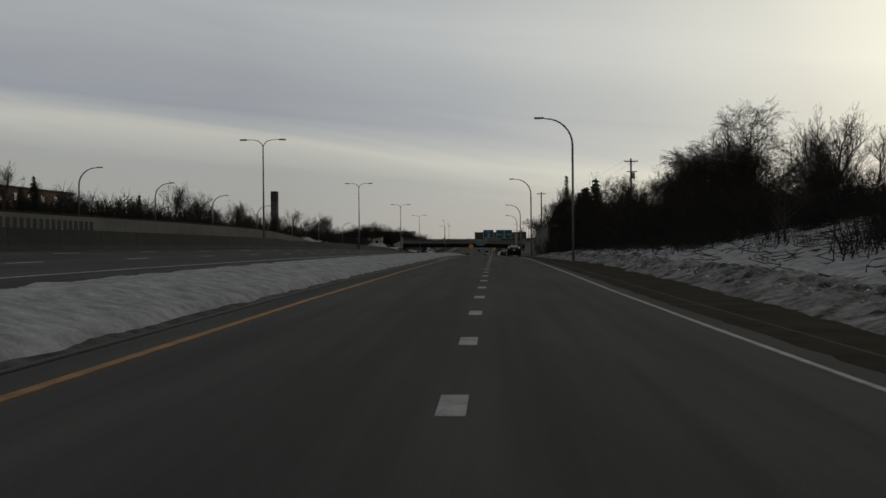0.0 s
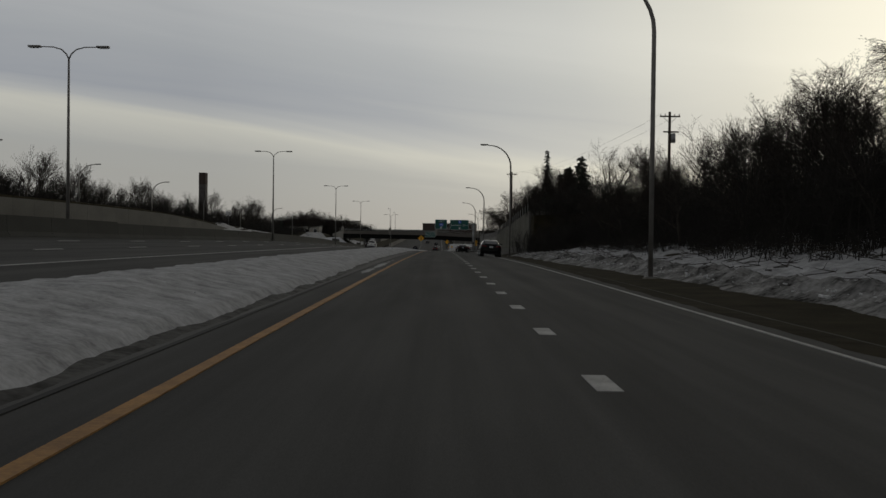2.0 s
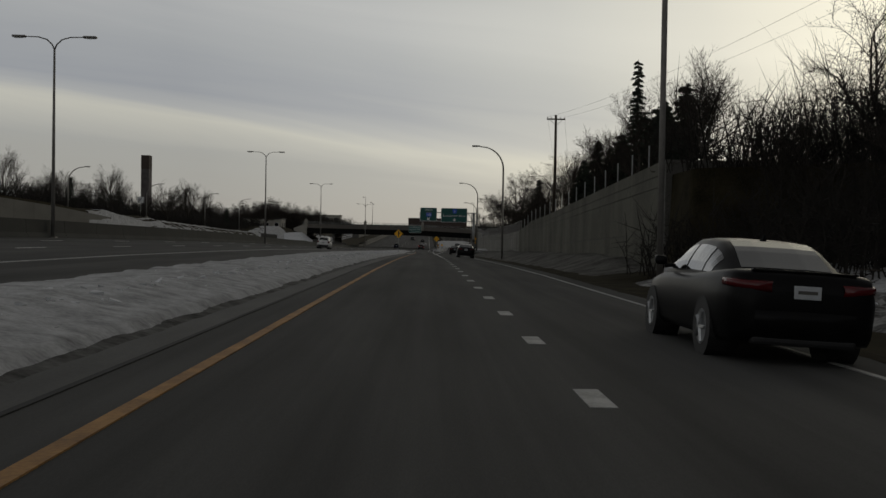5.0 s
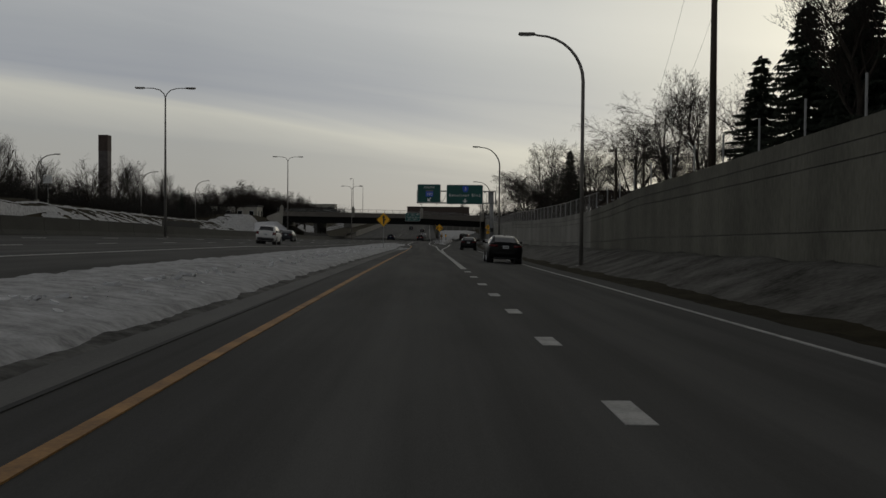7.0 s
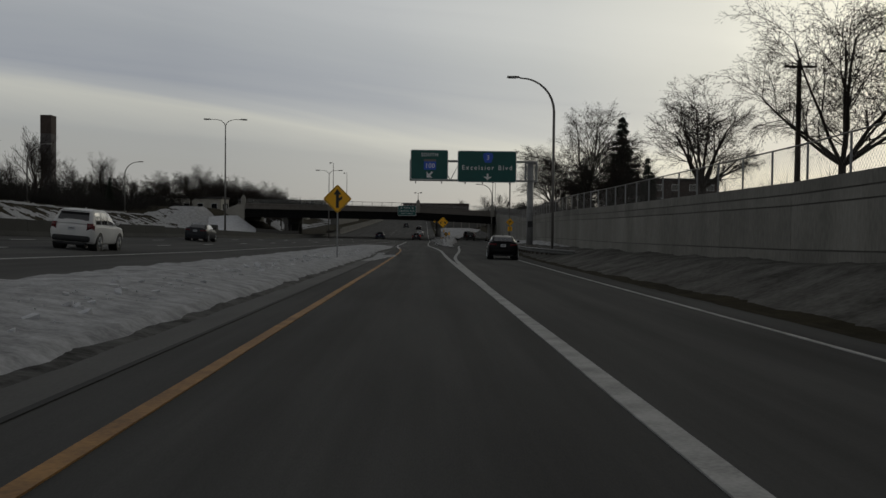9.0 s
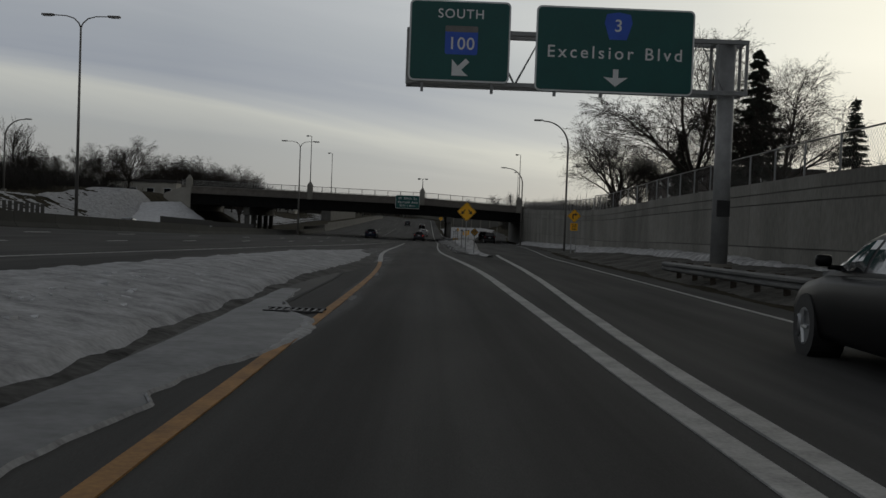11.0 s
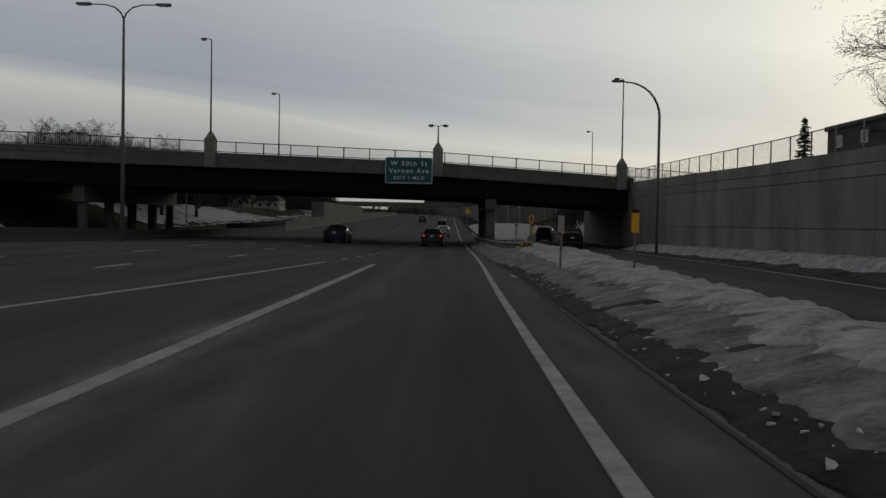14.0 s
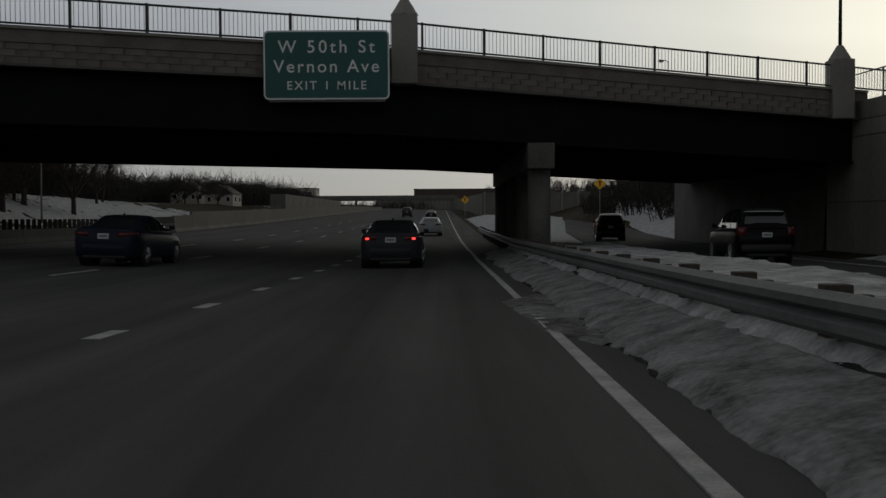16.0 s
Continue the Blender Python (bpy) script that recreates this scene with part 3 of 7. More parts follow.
SNOW_FAR = [(-40, -6.6), (100, -6.7), (180, -8.0), (230, -8.0), (285, -7.4), (300, -6.7), (318, -5.9), (330, -5.5), (344, -4.6)]
SNOW_NEAR = [(-40, -2.95), (72, -2.95), (100, -3.36), (270, -3.36), (279, -3.2), (283, -3.3), (292, -3.4), (297, -3.2), (301, -2.78), (309, -2.72), (312, -2.86), (318, -2.98), (321, -3.06), (325.5, -3.45), (331, -4.0), (344, -4.35)]
snow_bank("median_snow", lambda y: lerp(SNOW_FAR, y), lambda y: lerp(SNOW_NEAR, y) - lerp([(292, 0.27), (301, 0.5), (320, 0.3)], y) + 0.10 * fuzz(31, y, 0.7), lambda y: lerp([(40, 0.50), (120, 0.42), (285, 0.42), (310, 0.34), (318, 0.22), (328, 0.09), (338, 0.015)], y), -40, 340,
          "long bank of old ploughed snow between the roads", step=0.2, across=30, rough=0.05, shape=lambda f: min(1.0, f * 6, 0.20 + (1 - f) * 1.7) ** 0.8, ragged=0.5)
snow_bank("grit_lip", lambda y: lerp(SNOW_NEAR, y) - lerp([(285, 1.05), (300, 0.95), (318, 0.8)], y), lambda y: lerp(SNOW_NEAR, y) + 0.02, lambda y: lerp([(290, 0.13), (318, 0.09), (335, 0.03)], y), -40, 342, "dark gritty lip along the foot of the snow bank", step=0.2, across=8, mat=GRIT_LIP, rough=0.07, shape=lambda f: min(1.0, f * 5, (1 - f) * 1.3), ragged=0.5)


RAIL_LINE = [(400.3, 3.4), (403.5, 2.7), (408, 2.2), (413, 2.1), (425, 2.1), (435, 2.15), (450, 2.2), (480, 2.3)]


GORE_EDGE = [(326, 3.0), (333, 2.8), (348, 3.3), (370, 4.3), (392, 5.3), (416, 6.0), (446, 6.8)]


def gore_heap(y):
    return lerp([(326, 0.06), (334, 0.22), (350, 0.34), (380, 0.42), (398, 0.46), (410, 0.36), (446, 0.34)], y)


def gore_toe(y):
    return max(lerp(RIGHT_LINE, y) + lerp([(350, 0.92), (384, 0.80), (394, 0.46), (446, 0.36)], y), lerp([(326, 2.6), (336, 1.1)], y))


def gore_form(x, y):
    """Height of the heap: a toe by the line, a long rise, a steep edge to the ramp."""
    u, w = x - gore_toe(y), lerp(GORE_EDGE, y) - x
    s_ = max(0.0, min(1.0, u / lerp([(340, 1.3), (380, 2.0), (395, 1.9), (403, 1.5)], y), w / 0.45)) ** 0.85
    return gore_heap(y) * s_ + s_ * ((0.06 * fuzz(x, y, 0.6, 3.0) + 0.05 * fuzz(x, y, 1.7, 3.0) + 0.022 * fuzz(x, y, 3.8, 3.0)) * (0.45 if y > 403 and x > lerp(RAIL_LINE, y) else 1.0))


def gore_surface(name, label, mat, start, ragged, thick, seed, y0=326, y1=446, step=0.2, nx=52, stop=None):
    rows = []
    for y in steps((y0, y1, int((y1 - y0) / step))):
        a = start(y) + ragged * (0.3 * fuzz(seed, y, 0.35) + 0.2 * fuzz(seed, y, 1.3) + 0.14 * fuzz(seed, y, 3.7))
        b = max(a + 0.3, lerp(GORE_EDGE, y) - 0.02 + 0.12 * fuzz(seed + 4, y, 0.7) + 0.08 * fuzz(seed, y, 2.9))
        if stop:
            b = max(a + 0.1, stop(y))
        row = []
        for k in range(nx + 1):
            x = a + (b - a) * (k / nx) ** 1.25
            up = thick(y) * min(1.0, (x - a) / 0.2) * (1 + 0.5 * fuzz(x, y, 1.6, seed)) + (0.045 * fuzz(x, y, 1.1, seed) + 0.035 * fuzz(x, y, 2.4, seed) - 0.012 if thick(y) and y < 403 else 0.0)
            row.append((x, y, level(y) + gore_form(x, y) + (up if 0 < k < nx else -0.05)))
        rows.append(row)
    return tagged(part(name, loft(rows), mat, smooth=True), label, "snow", kind="stuff")


gore_surface("gore_slush", "black wet soil and dirty slush under the melting snow", SLUSH, gore_toe, 0.5, lambda y: 0.0, 3.0)
gore_surface("gore_snow", "gritty melting snow heaped in the gore between road and ramp", GORE_SNOW, lambda y: lerp(RAIL_LINE, y) - 0.03 if y > 403 else max(lerp(RIGHT_LINE, y) + lerp([(330, 1.5), (345, 1.85), (362, 1.95), (376, 2.0), (384, 1.9), (396, 1.8), (403, 2.0)], y), lerp([(327, 2.7), (336, 1.4)], y)), 0.7, lambda y: lerp([(380, 0.07), (404, 0.13)], y), 11.0, 327, step=0.13)
gore_surface("gore_grime", "grey grimy snow pushed up between the line and the guardrail", GRIME_SNOW, lambda y: max(gore_toe(y) + lerp([(345, 0.34), (376, 0.42), (388, 0.2), (393, -0.06)], y), lerp([(327, 2.7), (336, 1.2)], y)), 0.5, lambda y: lerp([(345, 0.03), (390, 0.05)], y), 17.0, 330, 446, 0.13, 36, lambda y: lerp(RAIL_LINE, y) if y > 403 else lerp(RIGHT_LINE, y) + 2.9)
snow_bank("verge_snow", lambda y: lerp(RAMP_RIGHT, y) + lerp([(10, 2.6), (35, 3.3), (70, 4.0), (110, 3.2)], y) + 0.45 * fuzz(7, y, 0.25), lambda y: lerp(RAMP_RIGHT, y) + 5.9, lambda y: lerp([(-20, 0.34), (140, 0.34), (154, 0.2)], y) * (1 + 0.5 * fuzz(9, y, 0.4)), -30, 157, "dirty lumpy ploughed snow ridge along the wooded verge", across=26, step=0.22, rough=0.34, mat=DIRTY_SNOW, shape=lambda f: min(1.0, f * 2.2, 0.25 + (1 - f) * 2))


snow_bank("edge_slush", lambda y: lerp(SNOW_NEAR, y) - 0.5, lambda y: lerp(LEFT_LINE, y) - lerp([(312, 0.42), (330, 0.30)], y), lambda y: lerp([(306, 0.01), (318, 0.04), (328, 0.02), (346, 0.008)], y), 308, 346, "lumpy dark slush and grit beside the painted line", step=0.16, across=20, mat=EDGE_SLUSH, rough=0.08, shape=lambda f: min(1.0, f * 4, (1 - f) * 2.2), ragged=0.7)
snow_bank("line_slush", lambda y: lerp(RIGHT_LINE, y) + lerp([(414.0, 0.35), (415.4, -0.12), (418.4, -0.26), (420.0, -0.36), (421.6, 0.3)], y), lambda y: gore_toe(y) + 0.15, lambda y: 0.022, 414.0, 421.6, "thin grey slush spilt over the edge line", step=0.1, across=12, mat=EDGE_SLUSH, rough=0.06, shape=lambda f: min(1.0, f * 4), ragged=0.35)


def patchy_snow(name, x0, x1, y0, y1, label, bias=0.0, nx=44, step=0.5, mat=None, fade=0.45, depth=0.30):
    """Thin snow that lies in the hollows, with bare ground between."""
    n = int((y1 - y0) / step)
    rows = []
    for i in range(n + 1):
        y = y0 + (y1 - y0) * i / n
        a, b = x0(y), x1(y)
        row = []
        for k in range(nx + 1):
            x = a + (b - a) * k / nx
            f = k / nx
            d = 0.55 * fuzz(x, y, 0.35) + 0.35 * fuzz(x, y, 1.1, 4.0) + 0.25 * fuzz(x, y, 2.7, 8.0) + bias - fade * f
            row.append((x, y, rolling(x, y) + max(-0.12, depth * d)))
        rows.append(row)
    return tagged(part(name, loft(rows), mat or SNOW, smooth=True), label, "snow", kind="stuff")


snow_bank("wall_mound", lambda y: lerp(RAMP_RIGHT, y) + lerp([(162, 2.4), (240, 2.3), (280, 1.8), (345, 1.9), (440, 1.7)], y) + 0.3 * fuzz(5, y, 0.3), lambda y: wall_x(y) + 0.04, lambda y: lerp([(162, 0.0), (170, 0.5), (240, 0.5), (300, 0.30), (345, 0.16), (432, 0.14), (440, 0.0)], y) * (1 + 0.3 * fuzz(6, y, 0.25)), 162, 440, "grey-brown dirty snow banked against the foot of the wall", step=0.3, across=22, rough=0.05, mat=MOUND, shape=lambda f: min(1.0, f * 1.5) ** 1.1, ragged=1.2)
snow_bank("wall_snow", lambda y: wall_x(y) - lerp([(296, 0.3), (310, 1.0), (350, 1.3)], y) + 0.25 * fuzz(15, y, 0.4), lambda y: wall_x(y) + 0.04, lambda y: lerp([(296, 0.3), (310, 0.46), (345, 0.44), (432, 0.42), (440, 0.0)], y), 296, 440, "thin strip of grey snow lying along the foot of the wall", step=0.2, across=12, rough=0.08, mat=GORE_SNOW, shape=lambda f: min(1.0, f * 2.2) ** 0.8, ragged=0.8)
patchy_snow("slope_snow", lambda y: lerp(RAMP_RIGHT, y) + 4.9, lambda y: 21.0, -30, 155, "thin patchy snow on the wooded slope", 0.40)


def crust(name, label, n, seed, x0, x1, y0, y1, zf, size=1.0):
    """Loose plates and crumbs of frozen snow lying on a bank."""
    rng_ = random.Random(seed)
    bm = bmesh.new()
    for _ in range(n):
        y = rng_.uniform(y0, y1)
        x = x0(y) + (x1(y) - x0(y)) * rng_.random()
        c = Vector((x, y, zf(x, y)))
        r = 0.03 * size * (1 + 4.5 * rng_.random() ** 3)
        k = rng_.choice((4, 5, 6))
        tilt = Euler((rng_.uniform(-0.4, 0.4), rng_.uniform(-0.4, 0.4), rng_.uniform(0, 6.3))).to_matrix()
        ring = [c + tilt @ Vector((math.cos(6.283 * q / k) * r * rng_.uniform(0.6, 1.6), math.sin(6.283 * q / k) * r * rng_.uniform(0.4, 0.9), 0)) for q in range(k)]
        top = [bm.verts.new(p + Vector((0, 0, r * 0.16))) for p in ring]
        bot = [bm.verts.new(p - Vector((0, 0, r * 0.5))) for p in ring]
        bm.faces.new(top)
        for q in range(k):
            bm.faces.new((bot[q], bot[(q + 1) % k], top[(q + 1) % k], top[q]))
    return tagged(part(name, bm, CRUST), label, "snow", kind="stuff")


crust("snow_crust", "loose frozen plates lying on the snow bank", 4200, 21, lambda y: lerp(SNOW_FAR, y) + 0.9, lambda y: lerp(SNOW_NEAR, y) - 0.45, 0, 296, lambda x, y: road_z(x, y) - 0.025 + 0.40 * min(1.0, 0.16 + (lerp(SNOW_NEAR, y) - 0.2 - x) * 0.6) * lerp([(285, 1.0), (318, 0.5)], y), 0.7)
crust("gore_crust", "crumbs of ice and grit along the toe of the gore heap", 700, 22, lambda y: lerp(RIGHT_LINE, y) + 0.95, lambda y: lerp(RIGHT_LINE, y) + 1.7, 336, 440, lambda x, y: level(y) + gore_form(x, y) + 0.004, 0.33)
crust("verge_crust", "broken snow lumps on the verge ridge", 700, 23, lambda y: lerp(RAMP_RIGHT, y) + 3.4, lambda y: lerp(RAMP_RIGHT, y) + 5.6, 10, 155, lambda x, y: ground_z(x, y) + 0.30, 0.5)


def ice_patch(spans, label, side, seed, lobes=1.0):
    """Refrozen meltwater along the gutter, ragged at the edges."""
    y0, y1, w = spans
    rows = []
    for y in steps((y0, y1, int((y1 - y0) / 0.12))):
        f = (y - y0) / (y1 - y0)
        ww = max(0.02, w * math.sin(math.pi * f) ** 0.8 * (0.85 + lobes * (0.6 * fuzz(seed, y, 0.7) + 0.3 * fuzz(seed, y, 2.6, 2.0))))
        c = side(y)
        a, b = c - ww * (0.55 + 0.12 * fuzz(seed, y, 1.6, 3.0)), c + ww * (0.45 + 0.2 * fuzz(seed, y, 1.2, 6.0))
        rows.append([(a, y, road_z(a, y) + 0.004), (a + 0.01, y, road_z(a, y) + 0.014), (b - 0.01, y, road_z(b, y) + 0.014), (b, y, road_z(b, y) + 0.004)])
    return tagged(part("ice_patch", loft(rows), ICE, smooth=True), label, "ice", "gutter ice patches")


def ice_sheet(edge, back, y0, y1, label):
    """A wide frozen puddle with a pale crusted rim towards the road."""
    t = thing("ice_sheet", label, "ice", group="gutter ice patches")
    rows, rim = [], []
    for y in steps((y0, y1, int((y1 - y0) / 0.08))):
        b = lerp(edge, y) + 0.05 * fuzz(43, y, 0.9) + 0.035 * fuzz(43, y, 2.7)
        a = min(back(y), b - 0.05)
        w = 0.03 + lerp([(280.5, 0.0), (282.5, 0.16), (285, 0.12), (287, 0.0)], y) + 0.03 * abs(fuzz(47, y, 2.0))
        rows.append([(a + (b - a) * k / 4, y, road_z(a + (b - a) * k / 4, y) + (0.002, 0.018, 0.02, 0.018, 0.003)[k]) for k in range(5)])
        rim.append([(b - w, y, road_z(b, y) + 0.012), (b - w * 0.5, y, road_z(b, y) + 0.028), (b + 0.01, y, road_z(b, y) + 0.002)])
    part("sheet", loft(rows), ICE, t, smooth=True)
    part("rim", loft(rim), RIM_SNOW, t, "whitish crusted rim")
    return t


for k, s in enumerate(((77.5, 83.5, 0.30), (83.8, 93, 0.36), (93.6, 96, 0.16), (98, 100, 0.14))):
    ice_patch(s, "grey refrozen meltwater lying along the gutter", lambda y: lerp(GUTTER_LINE, y) + 0.32, k * 7.0)
ice_sheet([(270, -2.95), (274, -2.7), (277, -2.5), (277.9, -2.4), (278.3, -2.56), (279.8, -2.38), (281, -2.14), (281.8, -2.0), (283.5, -1.98), (284.6, -2.1), (285.6, -2.5), (287.5, -2.9), (291, -3.1)], lambda y: lerp(SNOW_NEAR, y) - 0.12, 270, 291, "wide sheet of grey refrozen meltwater over the gutter")
t = thing("storm_drain", "dark iron storm drain grate set in the gutter", "drain", pose(-2.52, 285.75, road_z(-2.52, 285.75) + 0.012))
part("frame", boxed(-0.42, 0.42, 0.22, 0.27, 0.0, 0.028, bevel=0.004), RAIL_BLACK, t)
part("frame", boxed(-0.42, 0.42, -0.27, -0.22, 0.0, 0.028, bevel=0.004), RAIL_BLACK, t)
for k in range(9):
    part("bar", boxed(-0.40 + k * 0.095, -0.36 + k * 0.095, -0.22, 0.22, 0.0, 0.024), RAIL_BLACK, t)
for k, s in enumerate(((379, 381.5, 0.12),)):
    ice_patch(s, "grey refrozen meltwater beside the gore", lambda y: lerp(RIGHT_LINE, y) + 0.7, 60 + k * 7.0)
for k, s in enumerate(((45, 46.5, 0.3), (79, 80.2, 0.3))):
    ice_patch(s, "broken ice lying on the verge grass", lambda y: lerp(RAMP_RIGHT, y) + 1.05, 90 + k * 7.0)


# ---- retaining wall ----
def retaining_wall():
    w = thing("wall_east", "tall board-marked concrete retaining wall with grooves", "wall", kind="structure")
    levels = [0.0, 0.38, 0.78, 0.88, 1.0]
    g = 0.022
    cuts = steps((162.0, 352.0, 26)) + steps((352.0, 446.0, 13))
    for y, y1 in zip(cuts, cuts[1:]):
        if y1 - y < 0.5:
            continue
        ends = []
        for yy in (y + 0.012, y1 - 0.012):
            ends.append((yy, wall_x(yy), level(yy) - 0.3, level(yy) + lerp(WALL_TOP, yy)))
        for a, b in zip(levels, levels[1:]):
            bm = bmesh.new()
            v = []
            for dx in (0.0, 0.3):
                for k, f, s in ((0, a, g), (1, a, g), (1, b, -g), (0, b, -g)):
                    yy, xx, lo, hi = ends[k]
                    v.append(bm.verts.new((xx + dx, yy, lo + (hi - lo) * f + s)))
            for q in ((0, 3, 2, 1), (4, 5, 6, 7), (0, 1, 5, 4), (3, 7, 6, 2), (0, 4, 7, 3), (1, 2, 6, 5)):
                bm.faces.new([v[i] for i in q])
            # panels short of y = 232 take the darker wall colour
            part("panel", bm, WALL_DARK if y < 232 else WALL_CONCRETE, w)
    for a, b in ((162.0, 351.98), (352.02, 446.0)):
        rows = []
        for yy in steps((a, b, 40)):
            t, x = level(yy) + lerp(WALL_TOP, yy), wall_x(yy)
            rows.append([(x + 0.03, yy, level(yy) - 0.4), (x + 0.03, yy, t - 0.04), (x + 0.36, yy, t - 0.04), (x + 0.36, yy, level(yy) - 0.4)])
        part("core", loft(rows), CONCRETE_DARK, w)
    z = level(352)
    part("return_panel", boxed(12.3, 13.75, 351.6, 351.98, z - 0.4, z + 3.5), WALL_CONCRETE, w)
    # added dark panel: imitates the shade of a recess where the wall steps
    part("drain_panel", boxed(13.30, 13.39, 352.2, 357.6, z - 0.4, z + 3.2), BARRIER, w, "near-black panel standing in for a shaded recess")
    z = level(162)
    part("end_panel", boxed(10.2, 17.0, 161.6, 161.97, z - 0.4, z + 4.88), CONCRETE_DARK, w)
    return w


retaining_wall()


def wall_fence():
    f = thing("chain_link_fence", "galvanised chain-link fence on top of the wall", "fence")
    pm = mesh_of(tubed([(0, 0, 0), (0, 0, 1.15)], 0.035, 6), "post")
    pm.materials.append(GALV)
    top = lambda y: level(y) + lerp(WALL_TOP, y)
    y = 166.0
    while y < 446:
        part("post", pm, GALV, f, at=pose(wall_x(y) + 0.2, y, top(y) - 0.06))
        y += 3.0 if y > 230 else 4.0
    for a, b in ((233, 351), (353, 445)):
        part("top_rail", tubed([(wall_x(yy) + 0.2, yy, top(yy) + 1.07) for yy in steps((a, b, 40))], 0.025, 6), POLE, f)
        bm = bmesh.new()
        for sgn in (-1, 1):
            yy = a
            while yy < b:
                y2 = min(b, yy + 1.1)
                p, q = ((wall_x(yy) + 0.2, yy, top(yy)), (wall_x(y2) + 0.2, y2, top(y2) + 1.05)) if sgn > 0 else ((wall_x(yy) + 0.2, yy, top(yy) + 1.05), (wall_x(y2) + 0.2, y2, top(y2)))
                tube(bm, [p, q], [0.003, 0.003], 3, False)
                yy += 0.17
        tagged(part("mesh_wire", bm, POLE, f, "thin woven wire"), kind="stuff")
    return f


wall_fence()


# ---- median barrier ----
def median_barrier():
    b = thing("barrier_median", "dark concrete median barrier, paler far on, with glare screen slats", "barrier", kind="structure")
    y = -80.0
    me_by = {}
    while y < 840:
        x = -22.6 + bend(y)
        z = road_z(-22, y) - 0.05
        hh = lerp([(0, 1.2), (230, 1.1), (330, 0.9), (420, 0.8), (486, 0.8), (492, 1.7), (640, 1.7), (760, 1.0)], y)
        key = round(hh, 1)
        if key not in me_by:
            bm = bmesh.new()
            slab(bm, [(-0.3, 0), (0.3, 0), (0.3, 0.1), (0.14, 0.35), (0.10, key), (-0.10, key), (-0.14, 0.35), (-0.3, 0.1)], -2.98, 2.98)
            me_by[key] = mesh_of(bm, "section")
            me_by[key].materials.append(BARRIER)
        s = math.atan((bend(y + 1) - bend(y)))
        tilt = math.degrees(math.atan((road_z(-22, y + 3) - road_z(-22, y - 3)) / 6))
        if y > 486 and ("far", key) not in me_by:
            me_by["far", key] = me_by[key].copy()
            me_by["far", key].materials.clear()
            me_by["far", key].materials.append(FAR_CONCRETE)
        # dark colour kept up to y = 486 to paint in the bridge's shadow
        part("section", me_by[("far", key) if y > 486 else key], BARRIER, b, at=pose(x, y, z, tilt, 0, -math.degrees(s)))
        y += 6.0
    slat = mesh_of(boxed(-0.10, 0.10, -0.02, 0.02, 0, 0.55, bevel=0.008), "slat")
    # dark slat colour includes the shade cast by the bridge
    slat.materials.append(CONCRETE_DARK)
    for a, e in ((44, 60), (256, 270), (318, 330), (355, 399), (452, 489)):
        y = a
        while y < e:
            hh = lerp([(0, 1.2), (230, 1.1), (330, 0.9), (420, 0.8)], y)
            part("slat", slat, CONCRETE_DARK, b, at=pose(-22.6, y, road_z(-22, y) - 0.07 + round(hh, 1), 0, 0, 25))
            y += 0.75
    return b


median_barrier()


# ---- street lamps ----
def lamp_head(m, parent, length=0.8):
    bm = bmesh.new()
    box(bm, -0.16, 0.16, 0, length, -0.06, 0.07, bevel=0.05)
    h = part("lamp_head", bm, POLE, parent, at=m)
    part("lens", boxed(-0.12, 0.12, 0.2, length - 0.1, -0.085, -0.055, bevel=0.012), SIGN_WHITE, h)
    return h


def davit_lamp(m, height, reach, label, group, r=0.10):
    t = thing("street_lamp", label, "street lamp", m, group)
    rad = min(2.2, reach)
    pts = [(0, 0, 0), (0, 0, height * 0.5), (0, 0, height - rad)]
    for k in range(1, 9):
        a = math.pi / 2 * k / 8
        pts.append((-rad * (1 - math.cos(a)), 0, height - rad + rad * math.sin(a)))
    pts.append((-reach, 0, height + 0.06))
    n = len(pts)
    part("pole", tubed(pts, [r * (1 - 0.55 * k / (n - 1)) for k in range(n)], 10), POLE, t, smooth=True)
    part("base_plate", boxed(-0.22, 0.22, -0.22, 0.22, 0, 0.07, bevel=0.015), POLE, t)
    part("foundation", tubed([(0, 0, -0.4), (0, 0, 0.02)], 0.3, 14), CONCRETE, t)
    lamp_head(pose(-reach + 0.1, 0, height + 0.06, 0, 0, 90), t)
    return t


def twin_lamp(m, height, reach, label, group):
    t = thing("street_lamp", label, "street lamp", m, group)
    part("pole", tubed([(0, 0, 0), (0, 0, height * 0.5), (0, 0, height - 0.7)], [0.12, 0.09, 0.06], 10), POLE, t, smooth=True)
    part("base_plate", boxed(-0.22, 0.22, -0.22, 0.22, 0, 0.08, bevel=0.015), POLE, t)
    for s in (-1, 1):
        pts = [(0, 0, height - 0.75), (s * 0.14, 0, height - 0.45), (s * 0.45, 0, height - 0.16), (s * 0.95, 0, height - 0.02), (s * reach, 0, height)]
        part("arm", tubed(pts, [0.05, 0.045, 0.04, 0.035, 0.03], 8), POLE, t, smooth=True)
        lamp_head(pose(s * (reach - 0.1), 0, height, 0, 0, -90 * s), t)
    return t


for y, x, hh in ((34, -22.8, 12.3), (106.4, -22.8, 12.35), (178.3, -22.2, 11.9), (253.3, -21.7, 10.95), (336.2, -23.1, 10.5), (405, -17.75, 8.05)):
    z = road_z(x, y)
    twin_lamp(pose(x, y, z - 0.02), hh - z, 1.78, "tall grey steel street lamp with two arms in the median", "median street lamps")
